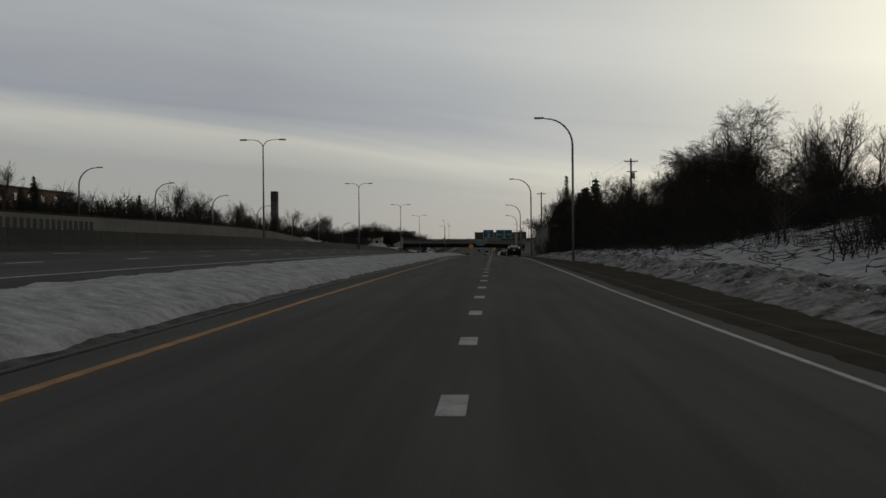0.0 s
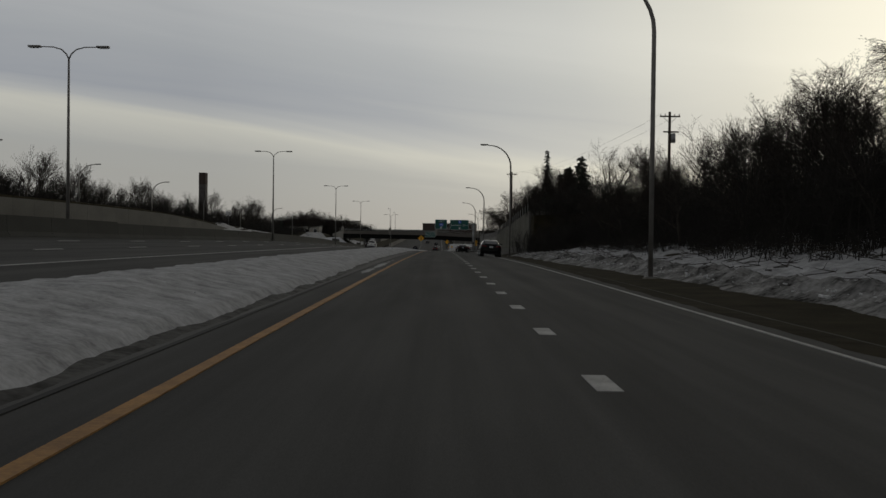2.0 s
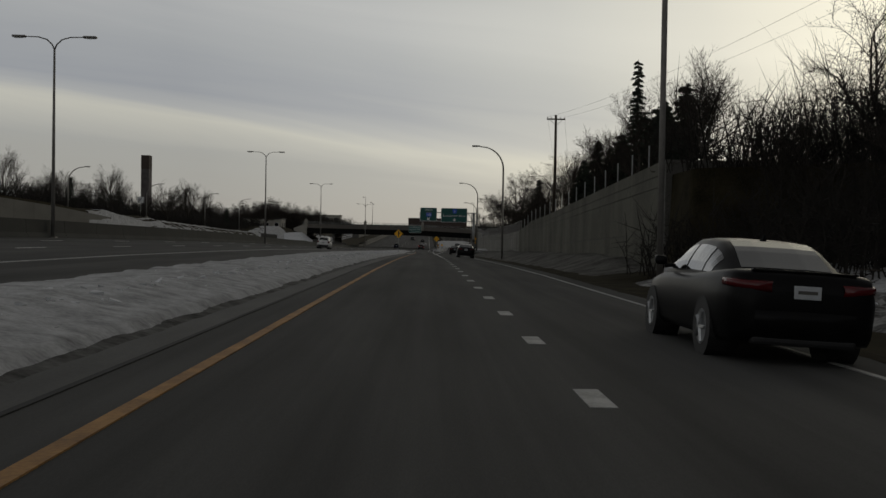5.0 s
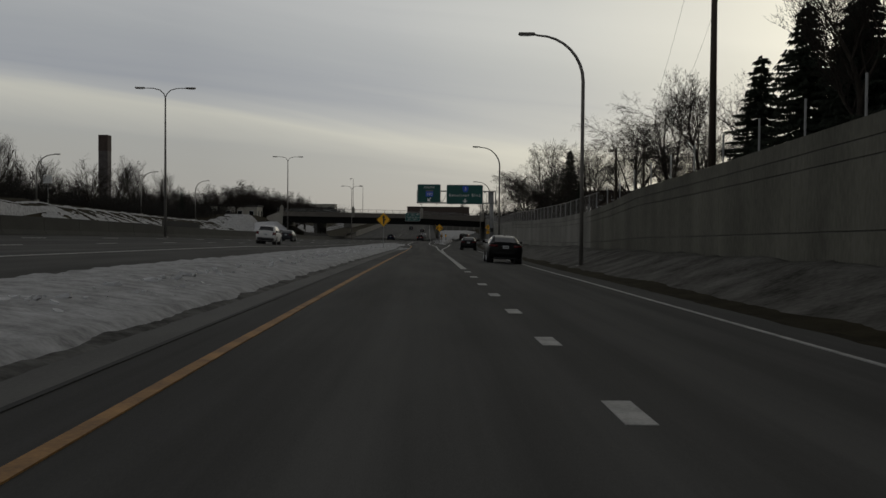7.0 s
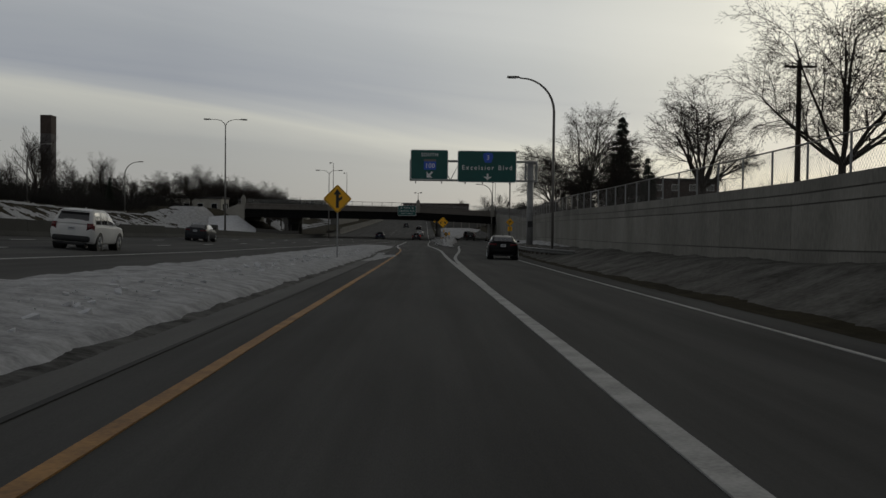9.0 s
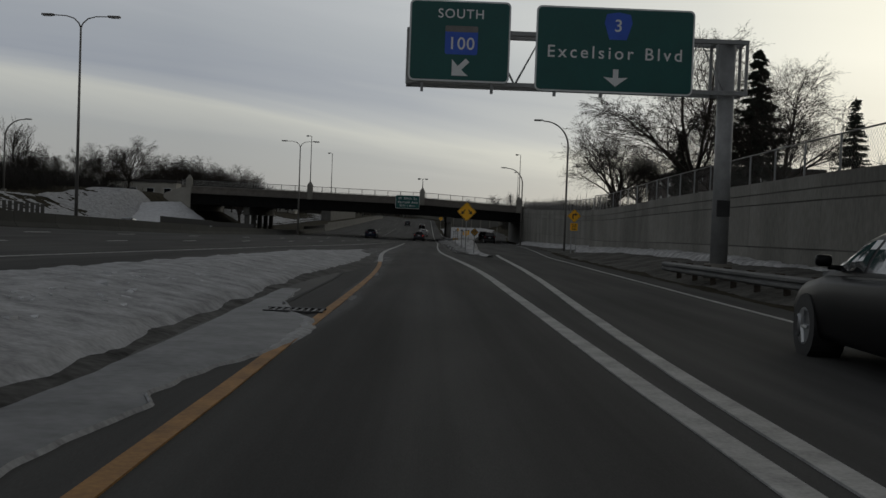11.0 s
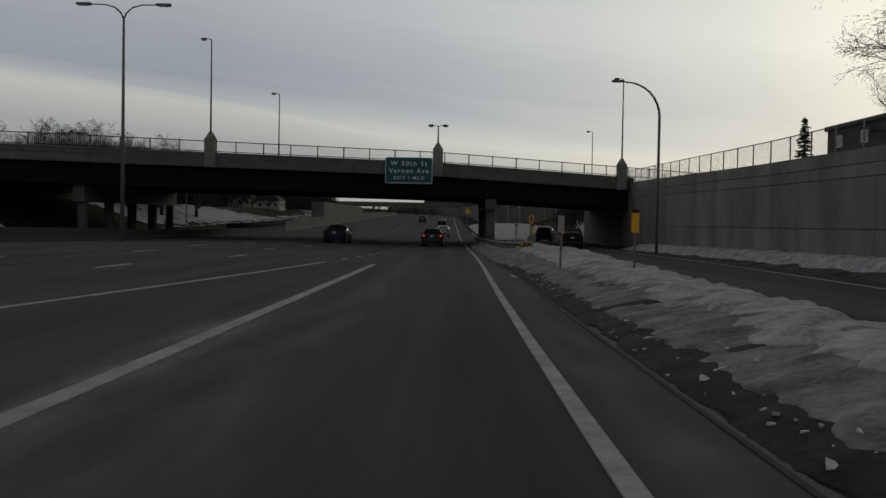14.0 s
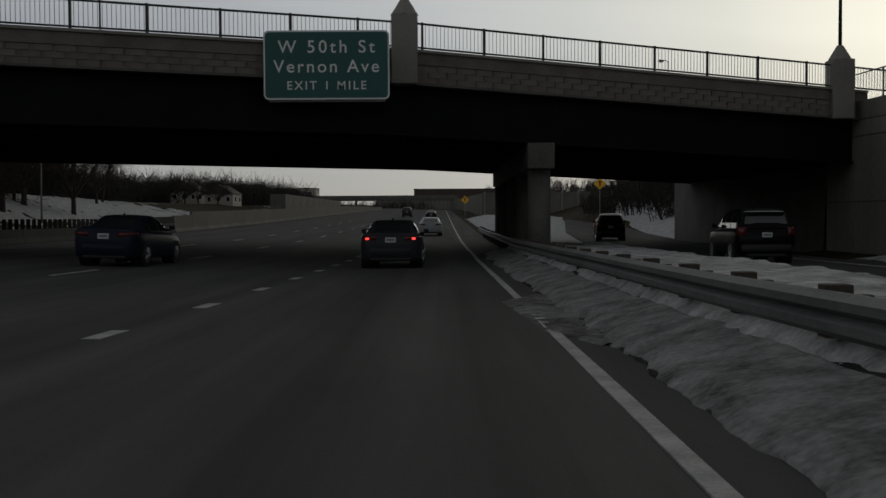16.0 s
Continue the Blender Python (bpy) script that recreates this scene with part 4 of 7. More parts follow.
for y, x, hh in ((84.1, 8.2, 11.4), (149.2, 7.15, 10.45), (218.5, 7.4, 9.2), (287, 8.25, 8.75), (362.5, 11.75, 7.6), (418, 12.9, 6.2)):
    davit_lamp(pose(x, y, ground_z(x, y)), hh - ground_z(x, y), 2.45, "grey steel street lamp with one curved arm on the verge", "verge street lamps")


# ---- bridge ----
BX, BY, BS = -1.67, 437.1, 0.34


def deck_z(x):
    d = x - BX
    return 2.73 - (0.042 * d if d > 0 else 0.010 * d)


def by(x):
    return BY + BS * (x - BX)


BRIDGE_L, BRIDGE_R, BDEPTH = -38.0, 15.9, 27.0


def strip(z0, z1, y0, y1, n=40, x0=BRIDGE_L, x1=BRIDGE_R):
    """A long beam along the bridge; heights count from the rail's top, depths from the near face."""
    rows = []
    for x in steps((x0, x1, n)):
        y, t = by(x), deck_z(x)
        rows.append([(x, y + y0, t + z0), (x, y + y0, t + z1), (x, y + y1, t + z1), (x, y + y1, t + z0)])
    bm = loft(rows, True)
    bm.verts.ensure_lookup_table()
    bm.faces.new(bm.verts[0:4])
    bm.faces.new(bm.verts[-4:])
    return bm


def bridge():
    b = thing("bridge", "road bridge with dark girders, stone fascia and railing", "bridge")
    # deck and girders carry the under-deck shade in their base colours
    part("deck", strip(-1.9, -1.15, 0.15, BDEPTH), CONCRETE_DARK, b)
    part("parapet", strip(-1.35, -0.95, -0.08, 0.22), FASCIA, b)
    part("parapet", strip(-2.0, -0.9, BDEPTH, BDEPTH + 0.3), CONCRETE, b)
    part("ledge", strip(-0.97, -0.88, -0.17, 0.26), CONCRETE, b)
    # lower ledge in a darker concrete colour than the upper one
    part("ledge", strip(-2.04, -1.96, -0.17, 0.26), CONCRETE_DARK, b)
    part("backing", strip(-1.96, -1.35, 0.0, 0.22), FASCIA, b)
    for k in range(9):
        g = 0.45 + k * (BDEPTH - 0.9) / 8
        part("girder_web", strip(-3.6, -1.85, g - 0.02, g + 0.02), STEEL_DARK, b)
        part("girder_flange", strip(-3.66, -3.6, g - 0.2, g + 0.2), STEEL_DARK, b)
    # facing stones in two courses
    me = None
    for row, (za, zb) in enumerate(((-1.95, -1.79), (-1.75, -1.59), (-1.55, -1.39), (-1.35, -1.19), (-1.15, -0.99))):
        x = -27.0 + (0.3 if row % 2 else 0.0)
        while x < 15.6:
            if abs(x - BX) > 0.75 and abs(x - 14.7) > 0.75 and abs(x + 19.35) > 0.75:
                w = 0.58
                ang = math.degrees(math.atan(BS))
                if me is None:
                    me = mesh_of(boxed(-0.29, 0.29, -0.10, 0.0, 0, 0.185), "stone")
                    me.materials.append(FASCIA)
                part("stone", me, FASCIA, b, at=pose(x, by(x) + 0.062, deck_z(x) + za, 0, 0, ang))
            x += 0.62
    # railing
    for z, r in ((-0.02, 0.035), (-0.80, 0.03)):
        part("hand_rail", tubed([(x, by(x), deck_z(x) + z) for x in steps((BRIDGE_L, 30, 50))], r, 6), RAIL_BLACK, b)
    pm = mesh_of(boxed(-0.04, 0.04, -0.04, 0.04, -0.9, 0.03, bevel=0.008), "rail_post")
    pm.materials.append(RAIL_BLACK)
    x = BRIDGE_L
    while x < 30:
        part("rail_post", pm, RAIL_BLACK, b, at=pose(x, by(x), deck_z(x)))
        x += 2.05
    bm = bmesh.new()
    x = BRIDGE_L
    while x < 30:
        tube(bm, [(x, by(x), deck_z(x) - 0.8), (x, by(x), deck_z(x) - 0.05)], [0.012, 0.012], 4, False)
        x += 0.125
    tagged(part("picket", bm, PALE_RAIL, b, "thin pale picket work of the railing"), kind="stuff")
    # stone pillars that carry the lamps
    for x in (-36.9, -19.35, BX, 14.7):
        bm = bmesh.new()
        t = deck_z(x)
        box(bm, x - 0.42, x + 0.42, by(x) - 0.42, by(x) + 0.42, t - 2.05, t + 0.2, bevel=0.03)
        part("pillar", bm, CONCRETE, b)
        bm = bmesh.new()
        bmesh.ops.create_cone(bm, segments=8, radius1=0.46, radius2=0.12, depth=0.55, cap_ends=True, matrix=Matrix.Translation((x, by(x), t + 0.47)))
        part("pillar_cap", bm, CONCRETE, b)
    # piers: a cap beam on round columns
    for px, y0, y1, cols in ((2.9, 438.35, 462.0, 5), (-28.9, 429.0, 455.0, 5)):
        g = road_z(px, y0) - 0.5
        # cap and columns are coloured dark to hold the shade of the deck
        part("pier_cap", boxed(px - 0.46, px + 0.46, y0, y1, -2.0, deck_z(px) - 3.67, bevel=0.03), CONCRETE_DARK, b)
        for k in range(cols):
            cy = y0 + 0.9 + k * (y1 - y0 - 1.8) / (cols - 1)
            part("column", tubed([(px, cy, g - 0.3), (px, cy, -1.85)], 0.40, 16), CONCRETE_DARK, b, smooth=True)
    # abutments with a sloped apron on the far side
    g = level(445)
    # abutment colour is darkened as well, in place of shade under the span
    part("abutment", boxed(15.62, 18.0, 445.5, 474.0, g - 0.5, -0.6), CONCRETE_DARK, b)
    part("abutment", boxed(-39.6, -37.3, by(-37.3) + 0.3, by(-38) + 29, -5, 1.1), CONCRETE_DARK, b)
    bm = bmesh.new()
    slab(bm, [(-40.6, 0.3), (-36.6, -2.6), (-36.6, 1.9), (-38.0, 1.9), (-40.6, 0.9)], by(-38) - 0.2, by(-38) + 0.2)
    part("wing_wall", bm, CONCRETE, b)
    bm = bmesh.new()
    slab(bm, [(-38.0, -1.2), (-38.0, -5.0), (-31.5, -5.0), (-31.5, -4.7)], by(-35) + 1.0, by(-38) + 27)
    # near-black soil colour on the apron stands in for shade under the deck
    part("apron", bm, SOIL, b)
    return b


bridge()
ang = math.degrees(math.atan(BS))


def bridge_lamp(x, height, kind, back=0.0):
    y, z = by(x) + back, deck_z(x) + (0.6 if not back else -0.9)
    t = thing("bridge_lamp", "dark slender street lamp on the bridge", "street lamp", pose(x, y, z), "bridge lamps")
    part("pole", tubed([(0, 0, 0), (0, 0, height * 0.5), (0, 0, height)], [0.075, 0.06, 0.045], 8), RAIL_BLACK, t, smooth=True)
    for s in ((-1, 1) if kind == "twin" else (-1,)):
        part("arm", tubed([(0, 0, height - 0.1), (s * 0.25, 0, height + 0.05), (s * 0.55, 0, height + 0.02)], 0.025, 6), RAIL_BLACK, t)
        bm = bmesh.new()
        bmesh.ops.create_uvsphere(bm, u_segments=12, v_segments=6, radius=0.22, matrix=Matrix.Translation((s * 0.6, 0, height)) @ Matrix.Diagonal((1.2, 0.9, 0.5, 1)))
        h = part("lamp_head", bm, RAIL_BLACK, t, smooth=True)
        bm = bmesh.new()
        bmesh.ops.create_cone(bm, segments=12, radius1=0.15, radius2=0.17, depth=0.05, cap_ends=True, matrix=Matrix.Translation((s * 0.6, 0, height - 0.1)))
        part("lens", bm, SIGN_WHITE, h)
    return t


bridge_lamp(-19.35, 7.3, "one")
bridge_lamp(BX, 1.6, "twin")
bridge_lamp(-36.9, 2.2, "twin")
bridge_lamp(14.7, 7.2, "one")
bridge_lamp(-18.6, 7.9, "one", BDEPTH - 0.3)
bridge_lamp(18.5, 8.2, "one", BDEPTH + 18)


# ---- signs ----
def rounded(w, hh, r, seg=5):
    pts = []
    for cx_, cz_, a0 in ((w / 2 - r, hh / 2 - r, 0), (-w / 2 + r, hh / 2 - r, 90), (-w / 2 + r, -hh / 2 + r, 180), (w / 2 - r, -hh / 2 + r, 270)):
        for k in range(seg + 1):
            a = radians(a0 + 90 * k / seg)
            pts.append((cx_ + r * math.cos(a), cz_ + r * math.sin(a)))
    return pts[::-1]


def plate(outline, y0, y1):
    bm = bmesh.new()
    slab(bm, outline, y0, y1)
    bmesh.ops.recalc_face_normals(bm, faces=bm.faces[:])
    return bm


def lettering(text, size, m, parent, mat=None, name="lettering", spacing=1.08):
    cu = bpy.data.curves.new(name, "FONT")
    cu.body, cu.size, cu.align_x, cu.align_y, cu.extrude = text, size / 0.70, "CENTER", "CENTER", 0.004
    cu.space_character, cu.offset = spacing, 0.012 * size
    ob = new(name, cu)
    me = bpy.data.meshes.new_from_object(ob.evaluated_get(bpy.context.evaluated_depsgraph_get()))
    bpy.data.objects.remove(ob)
    me.materials.clear()
    me.materials.append(mat or SIGN_WHITE)
    return part(name, me, mat or SIGN_WHITE, parent, at=m @ pose(0, 0, 0, 90, 0, 0))


def green_panel(t, w, hh, m, name="sign_panel"):
    p = part(name, plate(rounded(w, hh, 0.16), 0.0, 0.05), SIGN_WHITE, t, "green panel with white border", at=m)
    part("green_face", plate(rounded(w - 0.10, hh - 0.10, 0.12), -0.006, 0.0), GREEN_SIGN, p)
    return p


def arrow_down(w, hh):
    s = w / 2
    return [(-s * 0.22, hh / 2), (s * 0.22, hh / 2), (s * 0.22, 0.0), (s, 0.02), (0, -hh / 2), (-s, 0.02), (-s * 0.22, 0.0)]


def turned(outline, deg):
    c, s = math.cos(radians(deg)), math.sin(radians(deg))
    return [(x * c - z * s, x * s + z * c) for x, z in outline]


def moved(outline, dx, dz, k=1.0):
    return [(x * k + dx, z * k + dz) for x, z in outline]


GY = 302.0
GZ = level(GY)


def gantry():
    t = thing("sign_gantry", "steel overhead sign gantry with two green signs", "sign gantry", pose(0, GY, GZ))
    px = 8.35
    part("post", tubed([(px, 0.45, 0.1), (px, 0.45, 7.35)], [0.27, 0.25], 20), GALV, t, smooth=True)
    part("footing", tubed([(px, 0.45, -0.5), (px, 0.45, 0.55)], 0.42, 18), CONCRETE, t)
    part("post_label", boxed(px - 0.2, px + 0.2, 0.16, 0.2, 2.0, 2.5), SIGN_BLACK, t)
    lo, hi = 5.75, 7.3
    for z in (lo, hi):
        for dy in (0.1, 0.8):
            part("chord", boxed(-1.5, px + 0.55, dy - 0.06, dy + 0.06, z - 0.07, z + 0.07, bevel=0.012), GALV, t)
    x = -1.4
    while x < px - 1.0:
        part("brace", tubed([(x, 0.1, lo), (x + 0.8, 0.1, hi), (x + 1.6, 0.1, lo)], 0.035, 6), GALV, t)
        x += 1.6
    for x in (-1.45, px - 0.4, px + 0.5):
        for dy in (0.1, 0.8):
            part("frame_post", tubed([(x, dy, lo), (x, dy, hi)], 0.055, 8), GALV, t)
        for z in (lo, hi):
            part("tie", tubed([(x, 0.1, z), (x, 0.8, z)], 0.045, 8), GALV, t)
    for x in (-1.0, 1.1, 3.0, 4.4, 6.6):
        part("sign_bracket", boxed(x - 0.04, x + 0.04, -0.14, 0.04, 5.45, 8.0), GALV, t)
    a = green_panel(t, 3.03, 2.42, pose(0.09, -0.2, 6.96))
    lettering("SOUTH", 0.27, pose(0.02, -0.012, 0.80), a, spacing=1.15)
    sh = part("shield", plate(rounded(0.98, 0.80, 0.07), -0.016, -0.006), SIGN_BLUE, a, at=pose(0.05, 0, 0.0))
    part("shield_band", plate(rounded(0.98, 0.18, 0.04), -0.02, -0.016), POLE, sh, at=pose(0, 0, 0.36))
    lettering("100", 0.36, pose(0, -0.022, -0.09), sh)
    part("arrow", plate(turned(arrow_down(0.70, 0.66), -45), -0.016, -0.006), SIGN_WHITE, a, at=pose(0.02, 0, -0.80))
    b = green_panel(t, 4.77, 2.55, pose(4.76, -0.2, 6.86))
    sh = part("shield", plate([(-0.26, -0.40), (-0.42, 0.10), (-0.36, 0.36), (0, 0.42), (0.36, 0.36), (0.42, 0.10), (0.26, -0.40)], -0.016, -0.006), SIGN_BLUE, b, at=pose(0.08, 0, 0.72))
    lettering("3", 0.36, pose(0, -0.022, 0.0), sh)
    lettering("Excelsior Blvd", 0.36, pose(0.0, -0.012, -0.10), b, spacing=1.35)
    part("arrow", plate(arrow_down(0.74, 0.52), -0.016, -0.006), SIGN_WHITE, b, at=pose(0.05, 0, -0.82))
    return t


gantry()


def exit_sign():
    t = thing("exit_sign", "green exit sign with white lettering on the bridge", "road sign", pose(-4.02, by(-4.02) - 1.0, 1.08))
    p = green_panel(t, 3.88, 2.12, pose(0, 0, 0))
    lettering("W 50th St", 0.38, pose(0, -0.012, 0.54), p, spacing=1.32)
    lettering("Vernon Ave", 0.38, pose(0, -0.012, -0.06), p, spacing=1.25)
    lettering("EXIT 1 MILE", 0.26, pose(0, -0.012, -0.64), p, spacing=1.3)
    for x in (-1.4, 0, 1.4):
        part("bracket", boxed(x - 0.04, x + 0.04, 0.05, 0.95 + BS * x, -0.5, 0.6), GALV, t)
    part("lower_rail", boxed(-1.8, 1.8, 0.1, 0.18, -1.12, -1.04), POLE, t)
    return t


exit_sign()


def diamond(size, r=0.08):
    return turned(rounded(size, size, r), 45)


def post_sign(name, x, y, zb, posts, label, post_h, group=""):
    t = thing(name, label, "road sign", pose(x, y, level(y) + zb), group)
    for px in posts:
        part("post", boxed(px - 0.03, px + 0.03, 0.02, 0.07, -0.4, post_h, bevel=0.006), GALV, t)
    return t


def yellow_diamond(t, size, z):
    p = part("sign_plate", plate(diamond(size), -0.002, 0.012), SIGN_YELLOW, t, "yellow diamond plate", at=pose(0, 0, z))
    h2 = size / 2 - 0.035
    ring_o, ring_i = diamond(size - 0.05, 0.07), diamond(size - 0.09, 0.06)
    bm = bmesh.new()
    vo = [bm.verts.new((a, -0.004, b)) for a, b in ring_o]
    vi = [bm.verts.new((a, -0.004, b)) for a, b in ring_i]
    for k in range(len(vo)):
        j = (k + 1) % len(vo)
        bm.faces.new((vo[k], vo[j], vi[j], vi[k]))
    part("border", bm, SIGN_BLACK, p)
    return p


t = post_sign("warning_sign", 1.92, 338.9, 0.2, (0,), "yellow diamond sign with two black arrows parting", 2.8)
p = yellow_diamond(t, 0.925, 2.56)
for s in (-1, 1):
    part("arrow", plate(moved(turned(arrow_down(0.29, 0.40), 40 * s), s * 0.235, -0.03), -0.008, -0.003), SIGN_BLACK, p)
t = post_sign("object_marker", 2.15, 331.6, 0.05, (0,), "black diamond marker with amber reflectors", 1.55)
p = part("sign_plate", plate(diamond(0.36, 0.03), -0.002, 0.012), SIGN_BLACK, t, "black diamond plate", at=pose(0, 0, 1.32))
for i in range(3):
    for j in range(3):
        bm = bmesh.new()
        bmesh.ops.create_cone(bm, segments=14, radius1=0.030, radius2=0.030, depth=0.008, cap_ends=True, matrix=Matrix.Translation(((i - j) * 0.075, -0.006, (i + j - 2) * 0.075)) @ Matrix.Rotation(radians(90), 4, "X"))
        part("reflector", bm, SIGN_YELLOW, p)
t = post_sign("turn_sign", 10.75, 350.0, 0.3, (-0.18, 0.18), "yellow turn sign with speed plate below it", 2.9)
p = yellow_diamond(t, 0.76, 2.72)
part("arrow", plate([(-0.15, -0.24), (-0.06, -0.24), (-0.06, 0.06), (0.06, 0.06), (0.06, -0.02), (0.24, 0.11), (0.06, 0.24), (0.06, 0.16), (-0.15, 0.16)][::-1], -0.008, -0.003), SIGN_BLACK, p)
q = part("speed_plate", plate(rounded(0.58, 0.58, 0.05), -0.002, 0.012), SIGN_YELLOW, t, at=pose(0, 0, 1.86))
lettering("20", 0.24, pose(0, -0.006, 0.07), q, SIGN_BLACK)
part("bar", plate(rounded(0.36, 0.07, 0.01), -0.008, -0.003), SIGN_BLACK, q, at=pose(0, 0, -0.17))
t = post_sign("merge_sign", -4.3, 267.0, 0.35, (0,), "yellow diamond merge sign in the median snow", 2.6)
p = yellow_diamond(t, 0.95, 2.6)
part("arrow", plate([(-0.07, -0.42), (0.07, -0.42), (0.07, -0.12), (0.22, 0.0), (0.22, 0.12), (0.07, 0.04), (0.07, 0.2), (0.18, 0.2), (0, 0.46), (-0.18, 0.2), (-0.07, 0.2)][::-1], -0.008, -0.003), SIGN_BLACK, p)

t = post_sign("curve_sign", 3.2, 566.0, 0.0, (0,), "yellow diamond warning sign beside the highway beyond the bridge", 3.3)
p = yellow_diamond(t, 0.95, 3.1)
part("arrow", plate([(-0.07, -0.3), (0.07, -0.3), (0.07, 0.1), (0.2, 0.1), (0, 0.38), (-0.2, 0.1), (-0.07, 0.1)][::-1], -0.008, -0.003), SIGN_BLACK, p)
t = post_sign("curve_sign", 15.6, 507.0, 0.6, (0,), "yellow diamond warning sign beside the ramp beyond the bridge", 3.9)
p = yellow_diamond(t, 0.9, 3.9)
part("arrow", plate([(-0.07, -0.3), (0.07, -0.3), (0.07, 0.1), (0.2, 0.1), (0, 0.38), (-0.2, 0.1), (-0.07, 0.1)][::-1], -0.008, -0.003), SIGN_BLACK, p)


def delineator(x, y, yellow, lift):
    t = thing("delineator", "yellow reflector panel on a steel post in the snow" if yellow else "pale back of a reflector panel on a steel post", "marker post", pose(x, y, level(y) + lift), "gore marker posts")
    part("post", boxed(-0.025, 0.025, 0.01, 0.045, -0.7, 1.33, bevel=0.008), POLE, t)
    part("panel", plate(rounded(0.17, 0.50, 0.03), -0.012, 0.0), SIGN_YELLOW if yellow else ALUMINIUM, t, at=pose(0, 0, 1.09))
    part("cap", plate(rounded(0.175, 0.08, 0.02), -0.016, 0.004), SIGN_BLACK, t, at=pose(0, 0, 1.32))


for x, y, c, up in ((2.52, 354.4, True, 0.29), (2.17, 354.3, False, 0.29), (3.54, 374.7, True, 0.42), (2.4, 379.3, False, 0.42), (3.98, 393.2, True, 0.38), (2.85, 404.3, False, 0.3), (4.4, 413.0, True, 0.35)):
    delineator(x, y, c, up)



# ---- guardrails ----
WBEAM = [(0.0, 0.31), (-0.08, 0.26), (-0.08, 0.20), (0.0, 0.155), (-0.08, 0.11), (-0.08, 0.05), (0.0, 0.0)]


def guardrail(path, label, zt=0.72, first=0.0):
    t = thing("guardrail", label, "guardrail")
    rows = []
    pts = [Vector((x, y, 0)) for x, y in path]
    dense = []
    for a, b in zip(pts, pts[1:]):
        n = max(1, int((b - a).length / 1.0))
        dense += [a.lerp(b, k / n) for k in range(n)]
    dense.append(pts[-1])
    for i, p in enumerate(dense):
        z = zt + level(p.y)
        rows.append([(p.x + a, p.y, z - 0.31 + b) for a, b in WBEAM] + [(p.x + a + 0.012, p.y, z - 0.31 + b) for a, b in WBEAM[::-1]])
    part("beam", loft(rows, True), RAIL_STEEL, t)
    pm = mesh_of(boxed(-0.075, 0.075, -0.05, 0.05, -0.6, 0.68, bevel=0.01), "post")
    pm.materials.append(WOOD_POLE)
    bk = mesh_of(boxed(-0.10, 0.10, -0.075, 0.075, -0.18, 0.19, bevel=0.01), "block")
    bk.materials.append(WOOD_POLE)
    d = 0.0
    for a, b in zip(dense, dense[1:]):
        d += (b - a).length
        if d >= 1.9:
            d = 0.0
            part("post", pm, WOOD_POLE, t, at=pose(b.x + 0.29, b.y, level(b.y) + zt - 0.72))
            part("block", bk, WOOD_POLE, t, at=pose(b.x + 0.11, b.y, level(b.y) + zt - 0.155))
    return t


guardrail([(x, y) for y, x in RAIL_LINE], "galvanised steel guardrail on wooden posts beside the gore", 0.74)
guardrail([(8.9, 281), (7.9, 288), (7.5, 296), (7.5, 306)], "galvanised steel guardrail shielding the gantry post", 0.50)
t = thing("crash_marker", "faded yellow and black striped board at the guardrail end", "marker", pose(2.92, 398.6, level(398.6) + 0.22))
part("board", boxed(-0.28, 0.28, 0.0, 0.06, 0.0, 0.58, bevel=0.02), FADED_YELLOW, t)
part("snow_cap", boxed(-0.27, 0.27, -0.01, 0.07, 0.58, 0.615, bevel=0.012), CRUST, t, "thin line of snow")
for k in range(3):
    o = [(-0.30 + k * 0.19, 0.14), (-0.215 + k * 0.19, 0.14), (0.035 + k * 0.19, 0.55), (-0.05 + k * 0.19, 0.55)]
    o = [(max(-0.27, min(0.27, a)), b) for a, b in o]
    part("stripe", plate(o[::-1], -0.006, 0.0), SIGN_BLACK, t)
for x in (-0.2, 0.2):
    part("leg", boxed(x - 0.03, x + 0.03, 0.06, 0.12, -0.5, 0.5), WOOD_POLE, t)
t = thing("merge_marker", "small yellow marker with a black arrow on a dark post", "marker post", pose(3.2, 399.1, level(399.1) + 0.2))
part("post", boxed(-0.045, 0.045, 0.0, 0.05, -0.6, 1.78, bevel=0.008), POLE, t)
p = part("panel", plate(rounded(0.20, 0.36, 0.02), -0.012, 0.0), SIGN_YELLOW, t, "yellow reflector plate", at=pose(0, 0, 1.66))
part("arrow", plate([(-0.07, -0.17), (-0.035, -0.17), (0, 0.0), (0.035, -0.17), (0.07, -0.17), (0.03, 0.16), (-0.03, 0.16)][::-1], -0.018, -0.012), SIGN_BLACK, p)


# ---- trees ----
class Twigs:
    """Thin three-sided bars gathered into one mesh."""

    def __init__(self):
        self.v, self.f = [], []

    def bar(self, p, q, r0, r1):
        d = q - p
        if d.length < 1e-4:
            return
        u = d.orthogonal().normalized()
        w = d.cross(u).normalized()
        i = len(self.v)
        ring = [u, u * -0.5 + w * 0.866, u * -0.5 - w * 0.866]
        self.v += [p + c * r0 for c in ring]
        if r1 is None:
            self.v.append(q)
            self.f += [(i, i + 1, i + 3), (i + 1, i + 2, i + 3), (i + 2, i, i + 3)]
        else:
            self.v += [q + c * r1 for c in ring]
            self.f += [(i + a, i + (a + 1) % 3, i + 3 + (a + 1) % 3, i + 3 + a) for a in range(3)]

    def mesh(self, name, mat):
        me = bpy.data.meshes.new(name)
        me.from_pydata(self.v, [], self.f)
        me.materials.append(mat)
        return me


